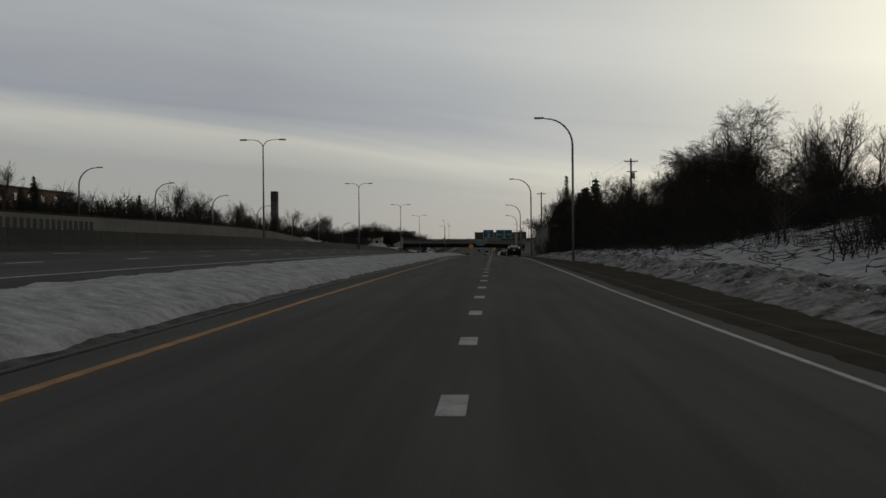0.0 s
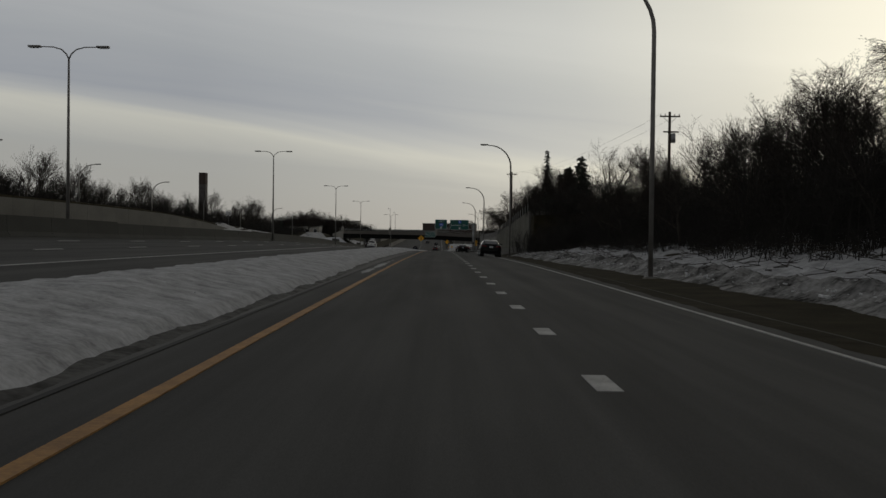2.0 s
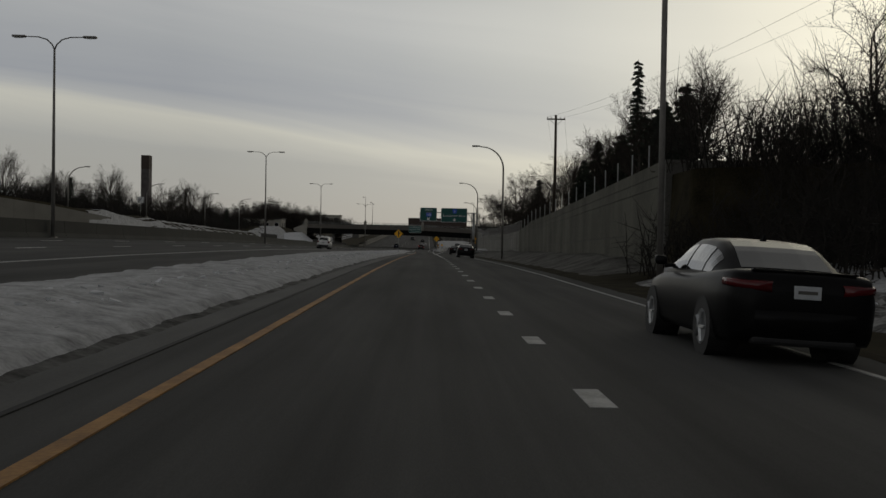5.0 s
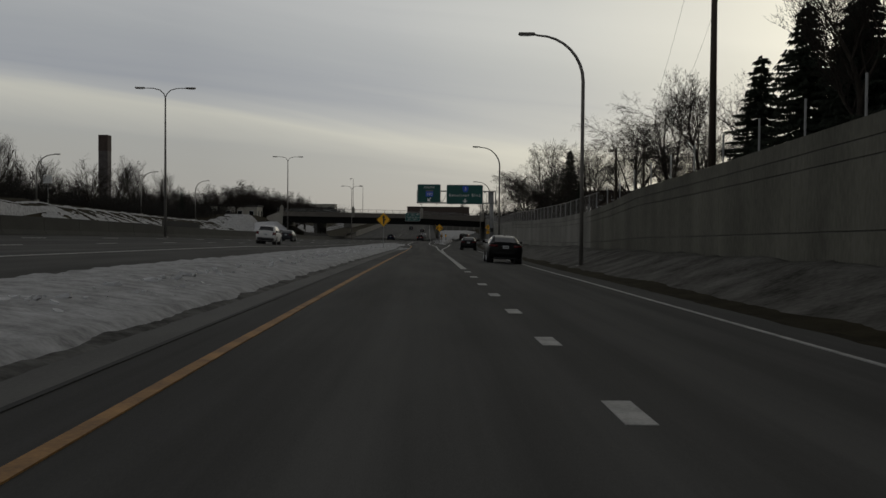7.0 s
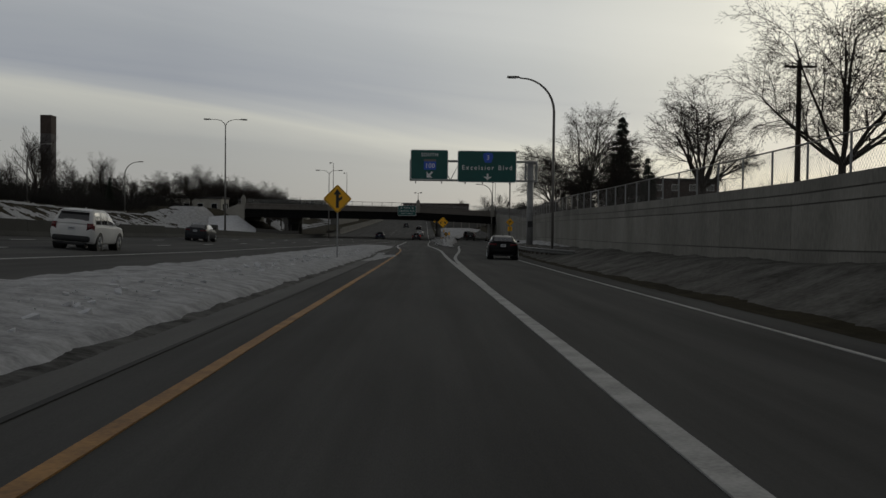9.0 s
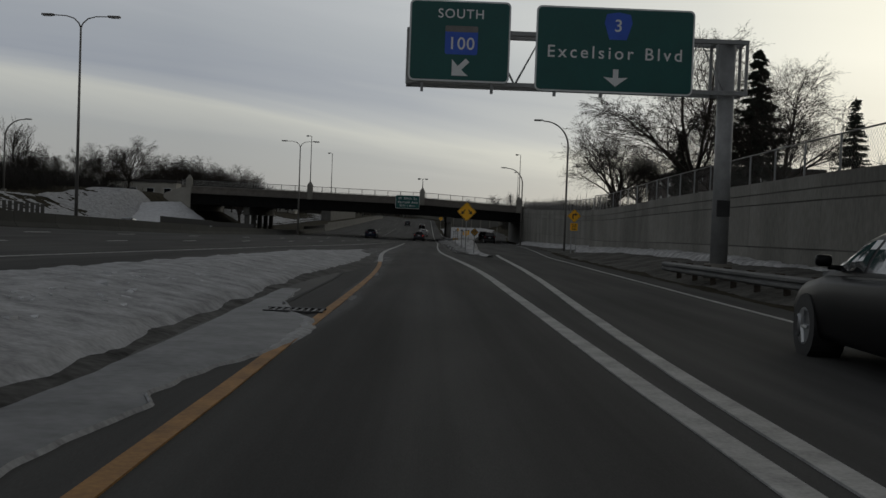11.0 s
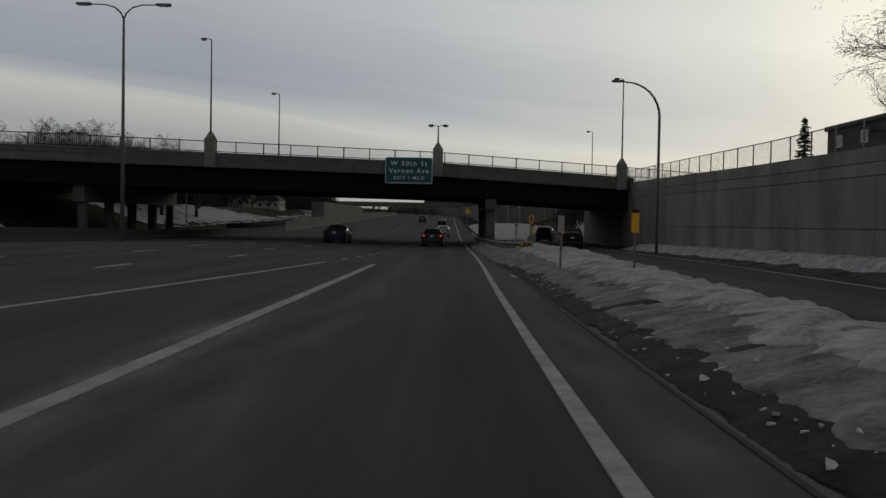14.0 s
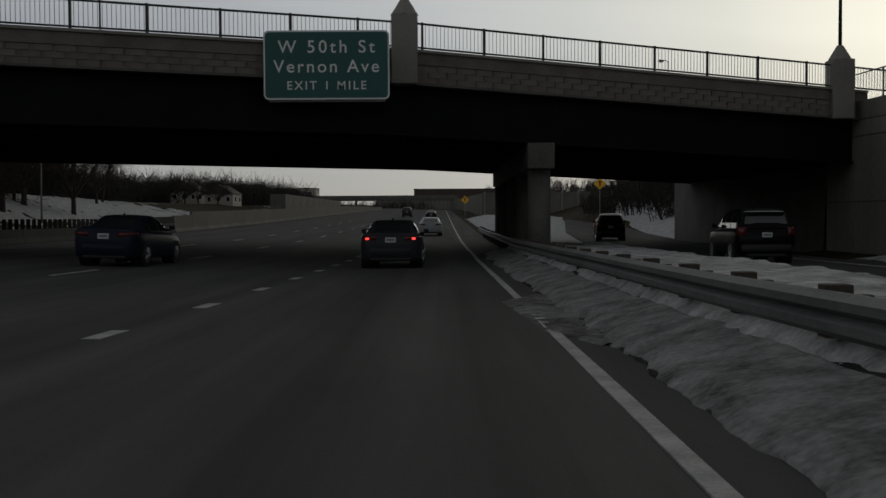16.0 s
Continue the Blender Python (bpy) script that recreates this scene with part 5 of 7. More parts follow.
def limbs(rng, height, spread, levels=5, trunk_r=0.22, lean=0.0, fork=0.28):
    """Segments of a bare tree: (start, end, radius, radius, level)."""
    segs = []

    def grow(p, d, length, r, lv):
        n = 3 if lv < 3 else 2
        for k in range(n):
            d2 = (d + Vector((rng.uniform(-1, 1), rng.uniform(-1, 1), rng.uniform(-0.3, 0.6))) * (0.10 + 0.06 * lv)).normalized()
            q = p + d2 * length / n
            r2 = r * (0.86 if lv else 0.9)
            segs.append((p.copy(), q.copy(), r, r2, lv))
            if lv < levels and (k > 0 or lv > 0):
                for _ in range(rng.choice((1, 1, 2)) if lv < 4 else 2):
                    side = Vector((rng.uniform(-1, 1), rng.uniform(-1, 1), rng.uniform(0.0, 0.7))).normalized()
                    d3 = (d2 * (0.75 if lv else 0.5) + side * spread).normalized()
                    grow(q, d3, length * rng.uniform(0.55, 0.78), r2 * rng.uniform(0.5, 0.68), lv + 1)
            p, d, r = q, d2, r2
        if lv < levels:
            grow(p, (d + Vector((rng.uniform(-1, 1), rng.uniform(-1, 1), 0.2)) * 0.25).normalized(), length * 0.68, r * 0.85, lv + 1)

    grow(Vector((0, 0, -0.3)), Vector((lean, 0, 1)).normalized(), height * fork, trunk_r, 0)
    return segs


def spread_limbs(rng, height, radius, trunk_r, stems):
    """A wide crown: a short trunk, heavy arching limbs, and boughs that fan out to fine twigs."""
    segs = []

    def bough(p, d, length, r, lv, lift):
        n = 5 if lv < 3 else 3
        for k in range(n):
            d = (d + Vector((rng.uniform(-1, 1), rng.uniform(-1, 1), rng.uniform(-0.7, 0.7) + lift)) * (0.13 + 0.03 * lv)).normalized()
            q = p + d * length / n
            r2 = r * 0.82
            segs.append((p.copy(), q.copy(), r, r2, lv))
            if lv < 5 and (k > 0 or lv > 1):
                for _ in range(2 if lv in (1, 3, 4) or rng.random() < 0.35 else 1):
                    side = d.orthogonal().normalized()
                    side = Matrix.Rotation(rng.uniform(0, 6.283), 3, d) @ side
                    side.z = side.z * 0.6 + 0.12
                    bough(q, (d * 0.8 + side * rng.uniform(0.55, 0.95)).normalized(), length * rng.uniform(0.42, 0.66) * (1.1 - 0.10 * k), r2 * rng.uniform(0.42, 0.62), lv + 1, lift - 0.16)
            p, r = q, r2

    base = Vector((0, 0, -0.3))
    for s in range(stems):
        an = 6.283 * s / stems + rng.uniform(-0.4, 0.4)
        lean = Vector((math.cos(an), math.sin(an), 0)) * (0.16 if stems > 1 else 0.02)
        top = base + (Vector((0, 0, 1)) + lean).normalized() * height * rng.uniform(0.20, 0.27)
        segs.append((base.copy(), top.copy(), trunk_r, trunk_r * 0.8, 0))
        m = 10 if stems == 1 else 5
        for k in range(m):
            a2 = an + 6.283 * k / m + rng.uniform(-0.4, 0.4)
            steep = rng.choice((0.25, 0.6, 0.95, 1.15)) * rng.uniform(0.8, 1.15)
            d = Vector((math.cos(a2) * math.sin(steep), math.sin(a2) * math.sin(steep), math.cos(steep)))
            reach = min(radius / max(0.2, math.sin(steep)), height * 0.80 / max(0.25, math.cos(steep)))
            bough(top.copy(), d, reach * rng.uniform(0.8, 1.0), trunk_r * rng.uniform(0.42, 0.6), 1, 0.12)
    return segs


def tree_meshes(rng, segs, height, cap, thin=0.0075):
    top = max(s[1].z for s in segs)
    k = height / top
    a, b = bmesh.new(), Twigs()
    fine = [s for s in segs if s[4] >= 3]
    if len(fine) > cap:
        # the finest twigs are thinned first
        last = max(s[4] for s in fine)
        kept = [s for s in fine if s[4] < last]
        while len(kept) > cap:
            last -= 1
            kept = [s for s in fine if s[4] < last]
        tips = [s for s in fine if s[4] == last]
        fine = kept + rng.sample(tips, min(len(tips), cap - len(kept)))
    for p, q, r0, r1, lv in [s for s in segs if s[4] < 3]:
        tube(a, [p * k, q * k], [max(0.014, r0), max(0.011, r1)], 7 if lv < 2 else 5, False)
    for p, q, r0, r1, lv in fine:
        b.bar(p * k, q * k, max(thin, r0), None if lv >= 4 else max(thin * 0.7, r1))
    ma = mesh_of(a, "trunk", True)
    ma.materials.append(BARK)
    return ma, b.mesh("crown", TWIG)


def bare_tree_meshes(seed, height, spread, levels=5, trunk_r=0.22, lean=0.0, fork=0.28, cap=9500, thin=0.010):
    rng = random.Random(seed)
    return tree_meshes(rng, limbs(rng, height, spread, levels, trunk_r, lean, fork), height, cap, thin)


def spreading_tree_meshes(seed, height, radius, trunk_r=0.3, stems=1, cap=42000, thin=0.011):
    rng = random.Random(seed)
    return tree_meshes(rng, spread_limbs(rng, height, radius, trunk_r, stems), height, cap, thin)


TREE_KINDS = [
    bare_tree_meshes(11, 9.0, 0.75, 6, 0.20),
    bare_tree_meshes(12, 11.0, 0.60, 6, 0.22),
    bare_tree_meshes(13, 8.0, 0.95, 5, 0.18, 0.15, 0.2),
    bare_tree_meshes(14, 7.0, 0.8, 5, 0.14, -0.1, 0.16),
    spreading_tree_meshes(17, 10.0, 5.2, 0.21),
    spreading_tree_meshes(19, 10.0, 7.0, 0.24, 3),
    spreading_tree_meshes(23, 9.0, 3.7, 0.22, 1, 12000),
    bare_tree_meshes(31, 9.0, 0.75, 5, 0.20, cap=2600, thin=0.018),
    spreading_tree_meshes(33, 9.0, 3.7, 0.22, 1, 3000, 0.018),
    bare_tree_meshes(35, 11.0, 0.6, 5, 0.22, cap=2600, thin=0.018),
    spreading_tree_meshes(24, 9.0, 3.7, 0.24, 1, 26000, 0.013),
]


def bare_tree(x, y, z, kind, scale, turn, label, group):
    t = thing("bare_tree", label, "tree", pose(x, y, z, 0, 0, turn) @ Matrix.Diagonal((scale, scale, scale, 1)), group)
    part("trunk", TREE_KINDS[kind][0], BARK, t)
    part("crown", TREE_KINDS[kind][1], TWIG, t)
    return t


def spruce_meshes(seed, height, width, open_=1.0):
    """Whorls of drooping boughs, each a bar hung with short sprays of needles."""
    rng = random.Random(seed)
    a, b = bmesh.new(), Twigs()
    tube(a, [(0, 0, -0.3), (0, 0, height * 0.6), (0, 0, height)], [0.17, 0.09, 0.015], 7)
    z = height * 0.06
    while z < height * 0.985:
        f = 1 - z / height
        reach = width * (f ** 0.85) * rng.uniform(0.55, 1.15) + 0.13
        n = rng.choice((6, 7, 8)) if f > 0.2 else 5
        a0 = rng.uniform(0, 6.3)
        for k in range(n):
            an = a0 + 2 * math.pi * k / n + rng.uniform(-0.3, 0.3)
            rr = reach * rng.uniform(0.6, 1.12)
            d = Vector((math.cos(an), math.sin(an), 0))
            side = Vector((-d.y, d.x, 0))
            m = max(4, int(rr / 0.11))
            zj = z + rng.uniform(-0.16, 0.16)
            prev = Vector((0, 0, zj))
            for j in range(1, m + 1):
                s = j / m
                c = d * rr * s + Vector((0, 0, zj - 0.34 * rr * s + 0.20 * rr * s * s))
                b.bar(prev, c, 0.018 * (1.1 - s) + 0.004, 0.004)
                prev = c
                for sg in (-1, 1):
                    for _ in range(3):
                        wd = (0.10 + 0.26 * rr * (1 - s) ** 0.8) * rng.uniform(0.5, 1.1)
                        tip = c + side * sg * wd * rng.uniform(0.3, 1.0) + d * rng.uniform(0.02, 0.22) + Vector((0, 0, -rng.uniform(0.03, 0.24)))
                        b.bar(c, tip, 0.05, None)
        z += (0.20 + 0.22 * f) * open_
    ma = mesh_of(a, "trunk", True)
    ma.materials.append(BARK)
    return ma, b.mesh("needles", NEEDLE)


SPRUCES = [spruce_meshes(3, 9.0, 1.3, 1.1), spruce_meshes(4, 8.0, 2.0, 0.9), spruce_meshes(6, 8.0, 2.15, 0.62), spruce_meshes(9, 7.0, 2.5, 0.55)]


def spruce(x, y, z, kind, scale, turn, label="dark green spruce standing above the road", group="spruces"):
    t = thing("spruce", label, "tree", pose(x, y, z, 0, 0, turn) @ Matrix.Diagonal((scale, scale, scale, 1)), group)
    part("trunk", SPRUCES[kind][0], BARK, t)
    part("needles", SPRUCES[kind][1], NEEDLE, t)


def thicket(name, label, spots, seed, stems=16, height=3.0, radius=1.1, mat=None, twigs=8, thick=1.0):
    """Undergrowth: many thin forked stems in clumps, twiggy down to the ground."""
    rng = random.Random(seed)
    b = Twigs()
    for x, y, z, s in spots:
        for _ in range(stems):
            an, r = rng.uniform(0, 6.3), radius * s * math.sqrt(rng.random())
            p = Vector((x + r * math.cos(an), y + r * math.sin(an), z - 0.1))
            d = Vector((rng.uniform(-0.4, 0.4), rng.uniform(-0.4, 0.4), 1)).normalized()
            hh = height * s * rng.uniform(0.35, 1.05)
            m = p + d * hh * 0.5
            e = m + (d + Vector((rng.uniform(-0.6, 0.6), rng.uniform(-0.6, 0.6), 0))).normalized() * hh * 0.4
            b.bar(p, m, 0.020 * s * thick, 0.014 * s * thick)
            b.bar(m, e, 0.014 * s * thick, None)
            for _ in range(twigs):
                b0 = p.lerp(m, rng.uniform(0.12, 1.15))
                b1 = b0 + Vector((rng.uniform(-1, 1), rng.uniform(-1, 1), rng.uniform(-0.1, 1.1))).normalized() * hh * rng.uniform(0.16, 0.42)
                b.bar(b0, b1, 0.012 * s * thick, None)
                b2 = b1 + Vector((rng.uniform(-1, 1), rng.uniform(-1, 1), rng.uniform(-0.3, 0.8))).normalized() * hh * 0.18
                b.bar(b0.lerp(b1, 0.5), b2, 0.009 * thick, None)
    return tagged(part(name, b.mesh(name, mat or BRUSH), BRUSH), label, "undergrowth", kind="stuff")


rng = random.Random(5)


def near_low(x, y):
    """The growth is low where the wood begins."""
    return lerp([(30, 0.42), (58, 0.6), (76, 1.0)], y + (x - 16) * 0.5 - 6) * (lerp([(92, 0.72), (118, 1.0)], y) if x > 23 else 1.0)


# wooded slope beside the slip road
for row, (x0, n, kinds, sc) in enumerate(((16.5, 15, (3, 2, 6), 0.8), (20, 16, (0, 3, 6), 0.92), (26, 15, (0, 1, 6), 0.98), (33, 12, (9, 7), 1.05))):
    for k in range(n):
        y = 30 + (164 - 30) * (k + rng.uniform(0.1, 0.9)) / n + (row % 2) * 3
        x = x0 + rng.uniform(-1.8, 1.8)
        bare_tree(x, y, ground_z(x, y), rng.choice(kinds), sc * rng.uniform(0.85, 1.12) * near_low(x, y), rng.uniform(0, 360), "leafless dark tree on the wooded slope", "slope trees")
for x, y, s in ((24, 72, 0.62), (21, 80, 1.05), (22, 101, 0.95)):
    bare_tree(x, y, ground_z(x, y), 4, s, rng.uniform(0, 360), "broad leafless tree rising out of the wood", "slope trees")
spots = []
for k in range(780):
    x, y = rng.uniform(14.6, 29), rng.uniform(18, 166)
    if x < 17 and (rng.random() < 0.45 or 38 < y < 57):
        continue
    spots.append((x, y, ground_z(x, y), rng.uniform(0.8, 1.5) * near_low(x, y)))
thicket("slope_thicket", "dense dark leafless undergrowth on the slope", spots, 8, 15, 4.9, 1.4, twigs=8)
spots = []
for k in range(520):
    y = rng.uniform(14, 168)
    x = lerp(RAMP_RIGHT, y) + rng.choice((rng.uniform(8.2, 12), rng.uniform(10, 14)))
    if 36 < y < 57 and rng.random() < 0.8:
        continue
    spots.append((x, y, ground_z(x, y), rng.uniform(0.5, 1.3)))
thicket("slope_brush", "low dark bushes and fallen branches in the slope snow", spots, 18, 11, 1.7, 0.9, twigs=6)
bm = Twigs()
for k in range(260):
    y = rng.uniform(16, 164)
    x = lerp(RAMP_RIGHT, y) + rng.uniform(5.2, 10.5)
    p = Vector((x, y, ground_z(x, y) + rng.uniform(0.12, 0.3)))
    for j in range(4):
        q = p + Vector((rng.uniform(-1, 1), rng.uniform(-1, 1), rng.uniform(-0.1, 0.28))) * rng.uniform(0.3, 0.9)
        bm.bar(p, q, 0.022, 0.012)
        bm.bar(q, q + Vector((rng.uniform(-1, 1), rng.uniform(-1, 1), rng.uniform(0, 0.6))) * 0.4, 0.012, None)
        p = q
tagged(part("deadfall", bm.mesh("deadfall", BARK), BARK), "fallen dark branches lying on the snowy slope", "branches", kind="stuff")
spruce(15.6, 194, 4.0, 0, 1.1, 20)
spruce(25.7, 353.2, ground_z(25.7, 353.2), 2, 1.66, 40)
spruce(24, 92, ground_z(24, 92), 1, 0.85, 70)
# along the top of the wall
for x, y, kind, s in ((14.0, 170, 2, 0.8), (13.2, 166, 3, 0.9), (16.5, 182, 0, 0.9), (14.5, 188, 3, 1.0), (17.5, 196, 1, 0.9), (15.5, 206, 0, 0.95), (20, 211, 1, 0.9), (17, 223, 2, 0.9), (18, 236, 1, 0.9), (20, 252.5, 4, 1.15), (20.5, 270, 4, 1.12), (20.5, 295, 10, 1.17), (22, 336, 4, 1.0), (22, 357, 4, 1.62), (27, 368, 6, 1.1), (21.6, 391, 5, 1.2), (27, 384, 4, 1.0), (27, 405, 6, 1.0), (30, 418, 6, 0.9)):
    bare_tree(x, y, ground_z(x, y), kind, s, rng.uniform(0, 360), "leafless spreading tree above the retaining wall", "wall trees")
for x, y, top in ((15.6, 211.5, 9.4), (17.5, 210, 10.0), (16.9, 204, 9.0), (19.2, 207.5, 11.3), (21.0, 211, 12.6), (19.4, 201.5, 11.8), (22.3, 206, 14.0), (16.2, 208, 8.6), (18.2, 213, 9.9), (20.3, 205, 12.0), (14.9, 215, 7.8)):
    spruce(x, y, ground_z(x, y), 3, (top - ground_z(x, y)) / 7.0, rng.uniform(0, 360))
for x, y, s in ((24, 330, 0.8), (19.0, 305, 0.42), (23, 366, 1.0), (30, 440, 0.7)):
    spruce(x, y, ground_z(x, y), 1, s, rng.uniform(0, 360))
spots = [(x, y, ground_z(x, y), rng.uniform(0.4, 0.9)) for x, y in [(rng.uniform(13.4, 20), rng.uniform(163, 345)) for _ in range(110)] + [(rng.uniform(24, 34), rng.uniform(240, 430)) for _ in range(190)] + [(rng.uniform(29, 38), rng.uniform(385, 422)) for _ in range(90)] + [(rng.uniform(12, 16), rng.uniform(160, 200)) for _ in range(60)]]
spots += [(x, y, ground_z(x, y), rng.uniform(1.1, 1.9)) for x, y in [(rng.uniform(9.9, 17), rng.uniform(146, 160)) for _ in range(70)]]
thicket("wall_thicket", "thin leafless shrubs behind the fence", spots, 9, 10, 2.8, 1.3, twigs=6)
# far left: belts of trees behind the opposite carriageway
for k in range(104):
    y = rng.uniform(120, 640)
    x = -58 - rng.uniform(0, 60) - max(0, y - 350) * 0.05
    bare_tree(x, y, ground_z(x, y), rng.choice((7, 8, 8, 9)), rng.uniform(0.8, 1.3) * lerp([(170, 0.55), (250, 1.0)], y), rng.uniform(0, 360), "leafless tree beyond the opposite carriageway", "far trees")
spots = [(x, y, ground_z(x, y), rng.uniform(1.0, 1.9)) for x, y in [(rng.uniform(-110, -58), rng.uniform(150, 330)) for _ in range(380)] + [(rng.uniform(-110, -62), rng.uniform(330, 480)) for _ in range(280)]]
thicket("far_thicket", "dark leafless brush along the far side", spots, 10, 10, 4.2, 2.3, twigs=7, thick=2.2)
spots = [(x, y, ground_z(x, y), rng.choice((0.6, 0.9, 1.2, 1.5)) * rng.uniform(0.8, 1.1)) for x, y in [(rng.uniform(-70, -51), rng.uniform(340, 416)) for _ in range(260)] + [(rng.uniform(-70, -54), rng.uniform(420, 470)) for _ in range(120)] + [(rng.uniform(-80, -58), rng.uniform(360, 560)) for _ in range(160)]]
thicket("far_belt", "dark belt of leafless brush and saplings by the bridge", spots, 12, 13, 2.9, 1.8, twigs=9, thick=1.0)
for k in range(40):
    x, y = -78 - 60 * rng.random(), 330 + 5.6 * k
    bare_tree(x, y, ground_z(x, y), rng.choice((7, 8, 8)), rng.uniform(1.1, 1.45), rng.uniform(0, 360), "leafless tree on the skyline beyond the opposite carriageway", "skyline trees")
for x, y in ((-58.2, 631), (-54.5, 628), (-62.5, 633), (-49.5, 625)):
    bare_tree(x, y, ground_z(x, y), 8, 0.95, rng.uniform(0, 360), "leafless tree in front of the pale houses", "house trees")
spots = [(rng.uniform(-112, -66), rng.uniform(560, 720), 0, rng.uniform(2.4, 3.4)) for _ in range(150)]
thicket("hill_wood", "dark leafless wood on the hill behind the houses", [(x, y, rolling(x, y), q) for x, y, _, q in spots], 44, 12, 3.8, 1.6, twigs=7, thick=2.2)
for k in range(14):
    x, y = -42 - 22 * (k * 0.618 % 1.0), 494 + 2.0 * k
    bare_tree(x, y, ground_z(x, y), rng.choice((6, 10, 10)), rng.uniform(1.15, 1.4), rng.uniform(0, 360), "leafless tree on the bank by the bridge", "bridge trees")
bare_tree(-52.5, 447, ground_z(-52.5, 447), 10, 1.12, 40, "leafless rounded tree standing behind the bridge approach", "bridge trees")
for x, y, s in ((-57.5, 450, 1.0), (-62.5, 455, 1.1), (-67, 449, 0.95), (-73, 452, 1.05)):
    bare_tree(x, y, ground_z(x, y), 10, s, rng.uniform(0, 360), "leafless rounded tree standing behind the bridge approach", "bridge trees")
for k in range(22):
    x, y = rng.uniform(-84, -46), rng.uniform(505, 570)
    bare_tree(x, y, ground_z(x, y) + 0.1, rng.choice((7, 8)), rng.uniform(0.8, 1.15), rng.uniform(0, 360), "leafless tree in the grove beyond the bridge", "grove trees")
spots = [(x, y, rolling(x, y), rng.uniform(1.0, 1.9)) for x, y in [(rng.uniform(-86, -50), rng.uniform(496, 570)) for _ in range(170)] + [(rng.uniform(22, 36), rng.uniform(476, 560)) for _ in range(110)] + [(rng.uniform(-92, -66) + bend(y), y) for y in [rng.uniform(565, 740) for _ in range(190)]]]
spots += [(x, y, rolling(x, y), rng.uniform(1.8, 2.9)) for x, y in [(rng.uniform(-74, -50) + bend(y), y) for y in [rng.uniform(655, 760) for _ in range(120)]] + [(rng.uniform(-74, -50) + bend(y), y) for y in [rng.uniform(660, 810) for _ in range(110)]]]
thicket("grove_brush", "dark undergrowth in the groves beyond the bridge", spots, 16, 12, 4.2, 2.0, twigs=6, thick=2.0)
for x, y, s in ((-68, 150, 0.8), (-72, 154, 0.6), (-66, 190, 0.7), (-80, 260, 0.8), (-64, 300, 0.8), (-56, 400, 0.75)):
    spruce(x, y, ground_z(x, y), 1, s, rng.uniform(0, 360), "dark spruce beyond the opposite carriageway", "far spruces")
for k in range(38):
    y = 560 + rng.uniform(0, 560)
    x = rng.choice((rng.uniform(-260, -60), rng.uniform(26, 130)))
    bare_tree(x + (bend(y) if x < 0 else 0), y, rolling(x, y), rng.choice((7, 9)), rng.uniform(0.9, 1.3), rng.uniform(0, 360), "leafless tree far down the road", "distant trees")
spots = [(x + bend(y), y, rolling(x, y), rng.uniform(1.6, 2.6)) for x, y in [(rng.uniform(-120, -58), rng.uniform(500, 800)) for _ in range(210)]] + [(x, y, rolling(x, y), rng.uniform(1.6, 2.6)) for x, y in [(rng.uniform(32, 75), rng.uniform(480, 800)) for _ in range(150)]] + [(rng.uniform(-150, 60) - 60, rng.uniform(880, 960), -3.0, rng.uniform(2.2, 3.2)) for _ in range(170)]
thicket("distant_belt", "dark belts of leafless trees and brush far down the road", spots, 14, 11, 3.8, 2.6, twigs=6, thick=2.0)


# ---- poles with wires ----
def utility_pole(x, y, z, height, label="tall dark wooden utility pole with a crossarm", loaded=True):
    t = thing("utility_pole", label, "utility pole", pose(x, y, z), "utility poles")
    part("pole", tubed([(0, 0, -0.4), (0, 0, height)], [0.17, 0.11], 10), WOOD_POLE, t, smooth=True)
    part("crossarm", boxed(-0.85, 0.85, -0.16, -0.06, height - 0.45, height - 0.33, bevel=0.01), WOOD_POLE, t)
    if loaded:
        part("crossarm", boxed(-0.55, 0.75, -0.16, -0.06, height - 1.75, height - 1.63, bevel=0.01), WOOD_POLE, t)
    for s in (-0.78, -0.4, 0.4, 0.78):
        part("insulator", tubed([(s, -0.11, height - 0.33), (s, -0.11, height - 0.18)], [0.04, 0.025], 8), CONCRETE_DARK, t)
    for s in (-1, 1):
        part("brace", tubed([(s * 0.6, -0.11, height - 0.42), (0, -0.14, height - 1.0)], 0.018, 5), POLE, t)
    if loaded:
        part("transformer", tubed([(0.3, -0.05, height - 2.6), (0.3, -0.05, height - 1.8)], 0.2, 12), GALV, t, smooth=True)
    return t


UP = [(19.2, 130, 0, 10.6), (11.6, 211, 0, 10.0), (19.9, 263, 0, 6.8), (19, 272, 0, 7.6)]
for k, (x, y, z, hh) in enumerate(UP):
    utility_pole(x, y, ground_z(x, y), hh, loaded=k == 0)
for (xa, ya, za, ha), (xb, yb, zb, hb) in zip(UP, UP[1:]):
    a, b = Vector((xa, ya, ground_z(xa, ya) + ha - 0.2)), Vector((xb, yb, ground_z(xb, yb) + hb - 0.2))
    for s in (-0.78, 0.78):
        pts = [a.lerp(b, f) + Vector((s, -0.11, -1.2 * 4 * f * (1 - f))) for f in steps((0, 1, 14))]
        tagged(part("power_line", tubed(pts, 0.007, 4), RAIL_BLACK), "thin black wire strung between the poles", "wire", "power lines")


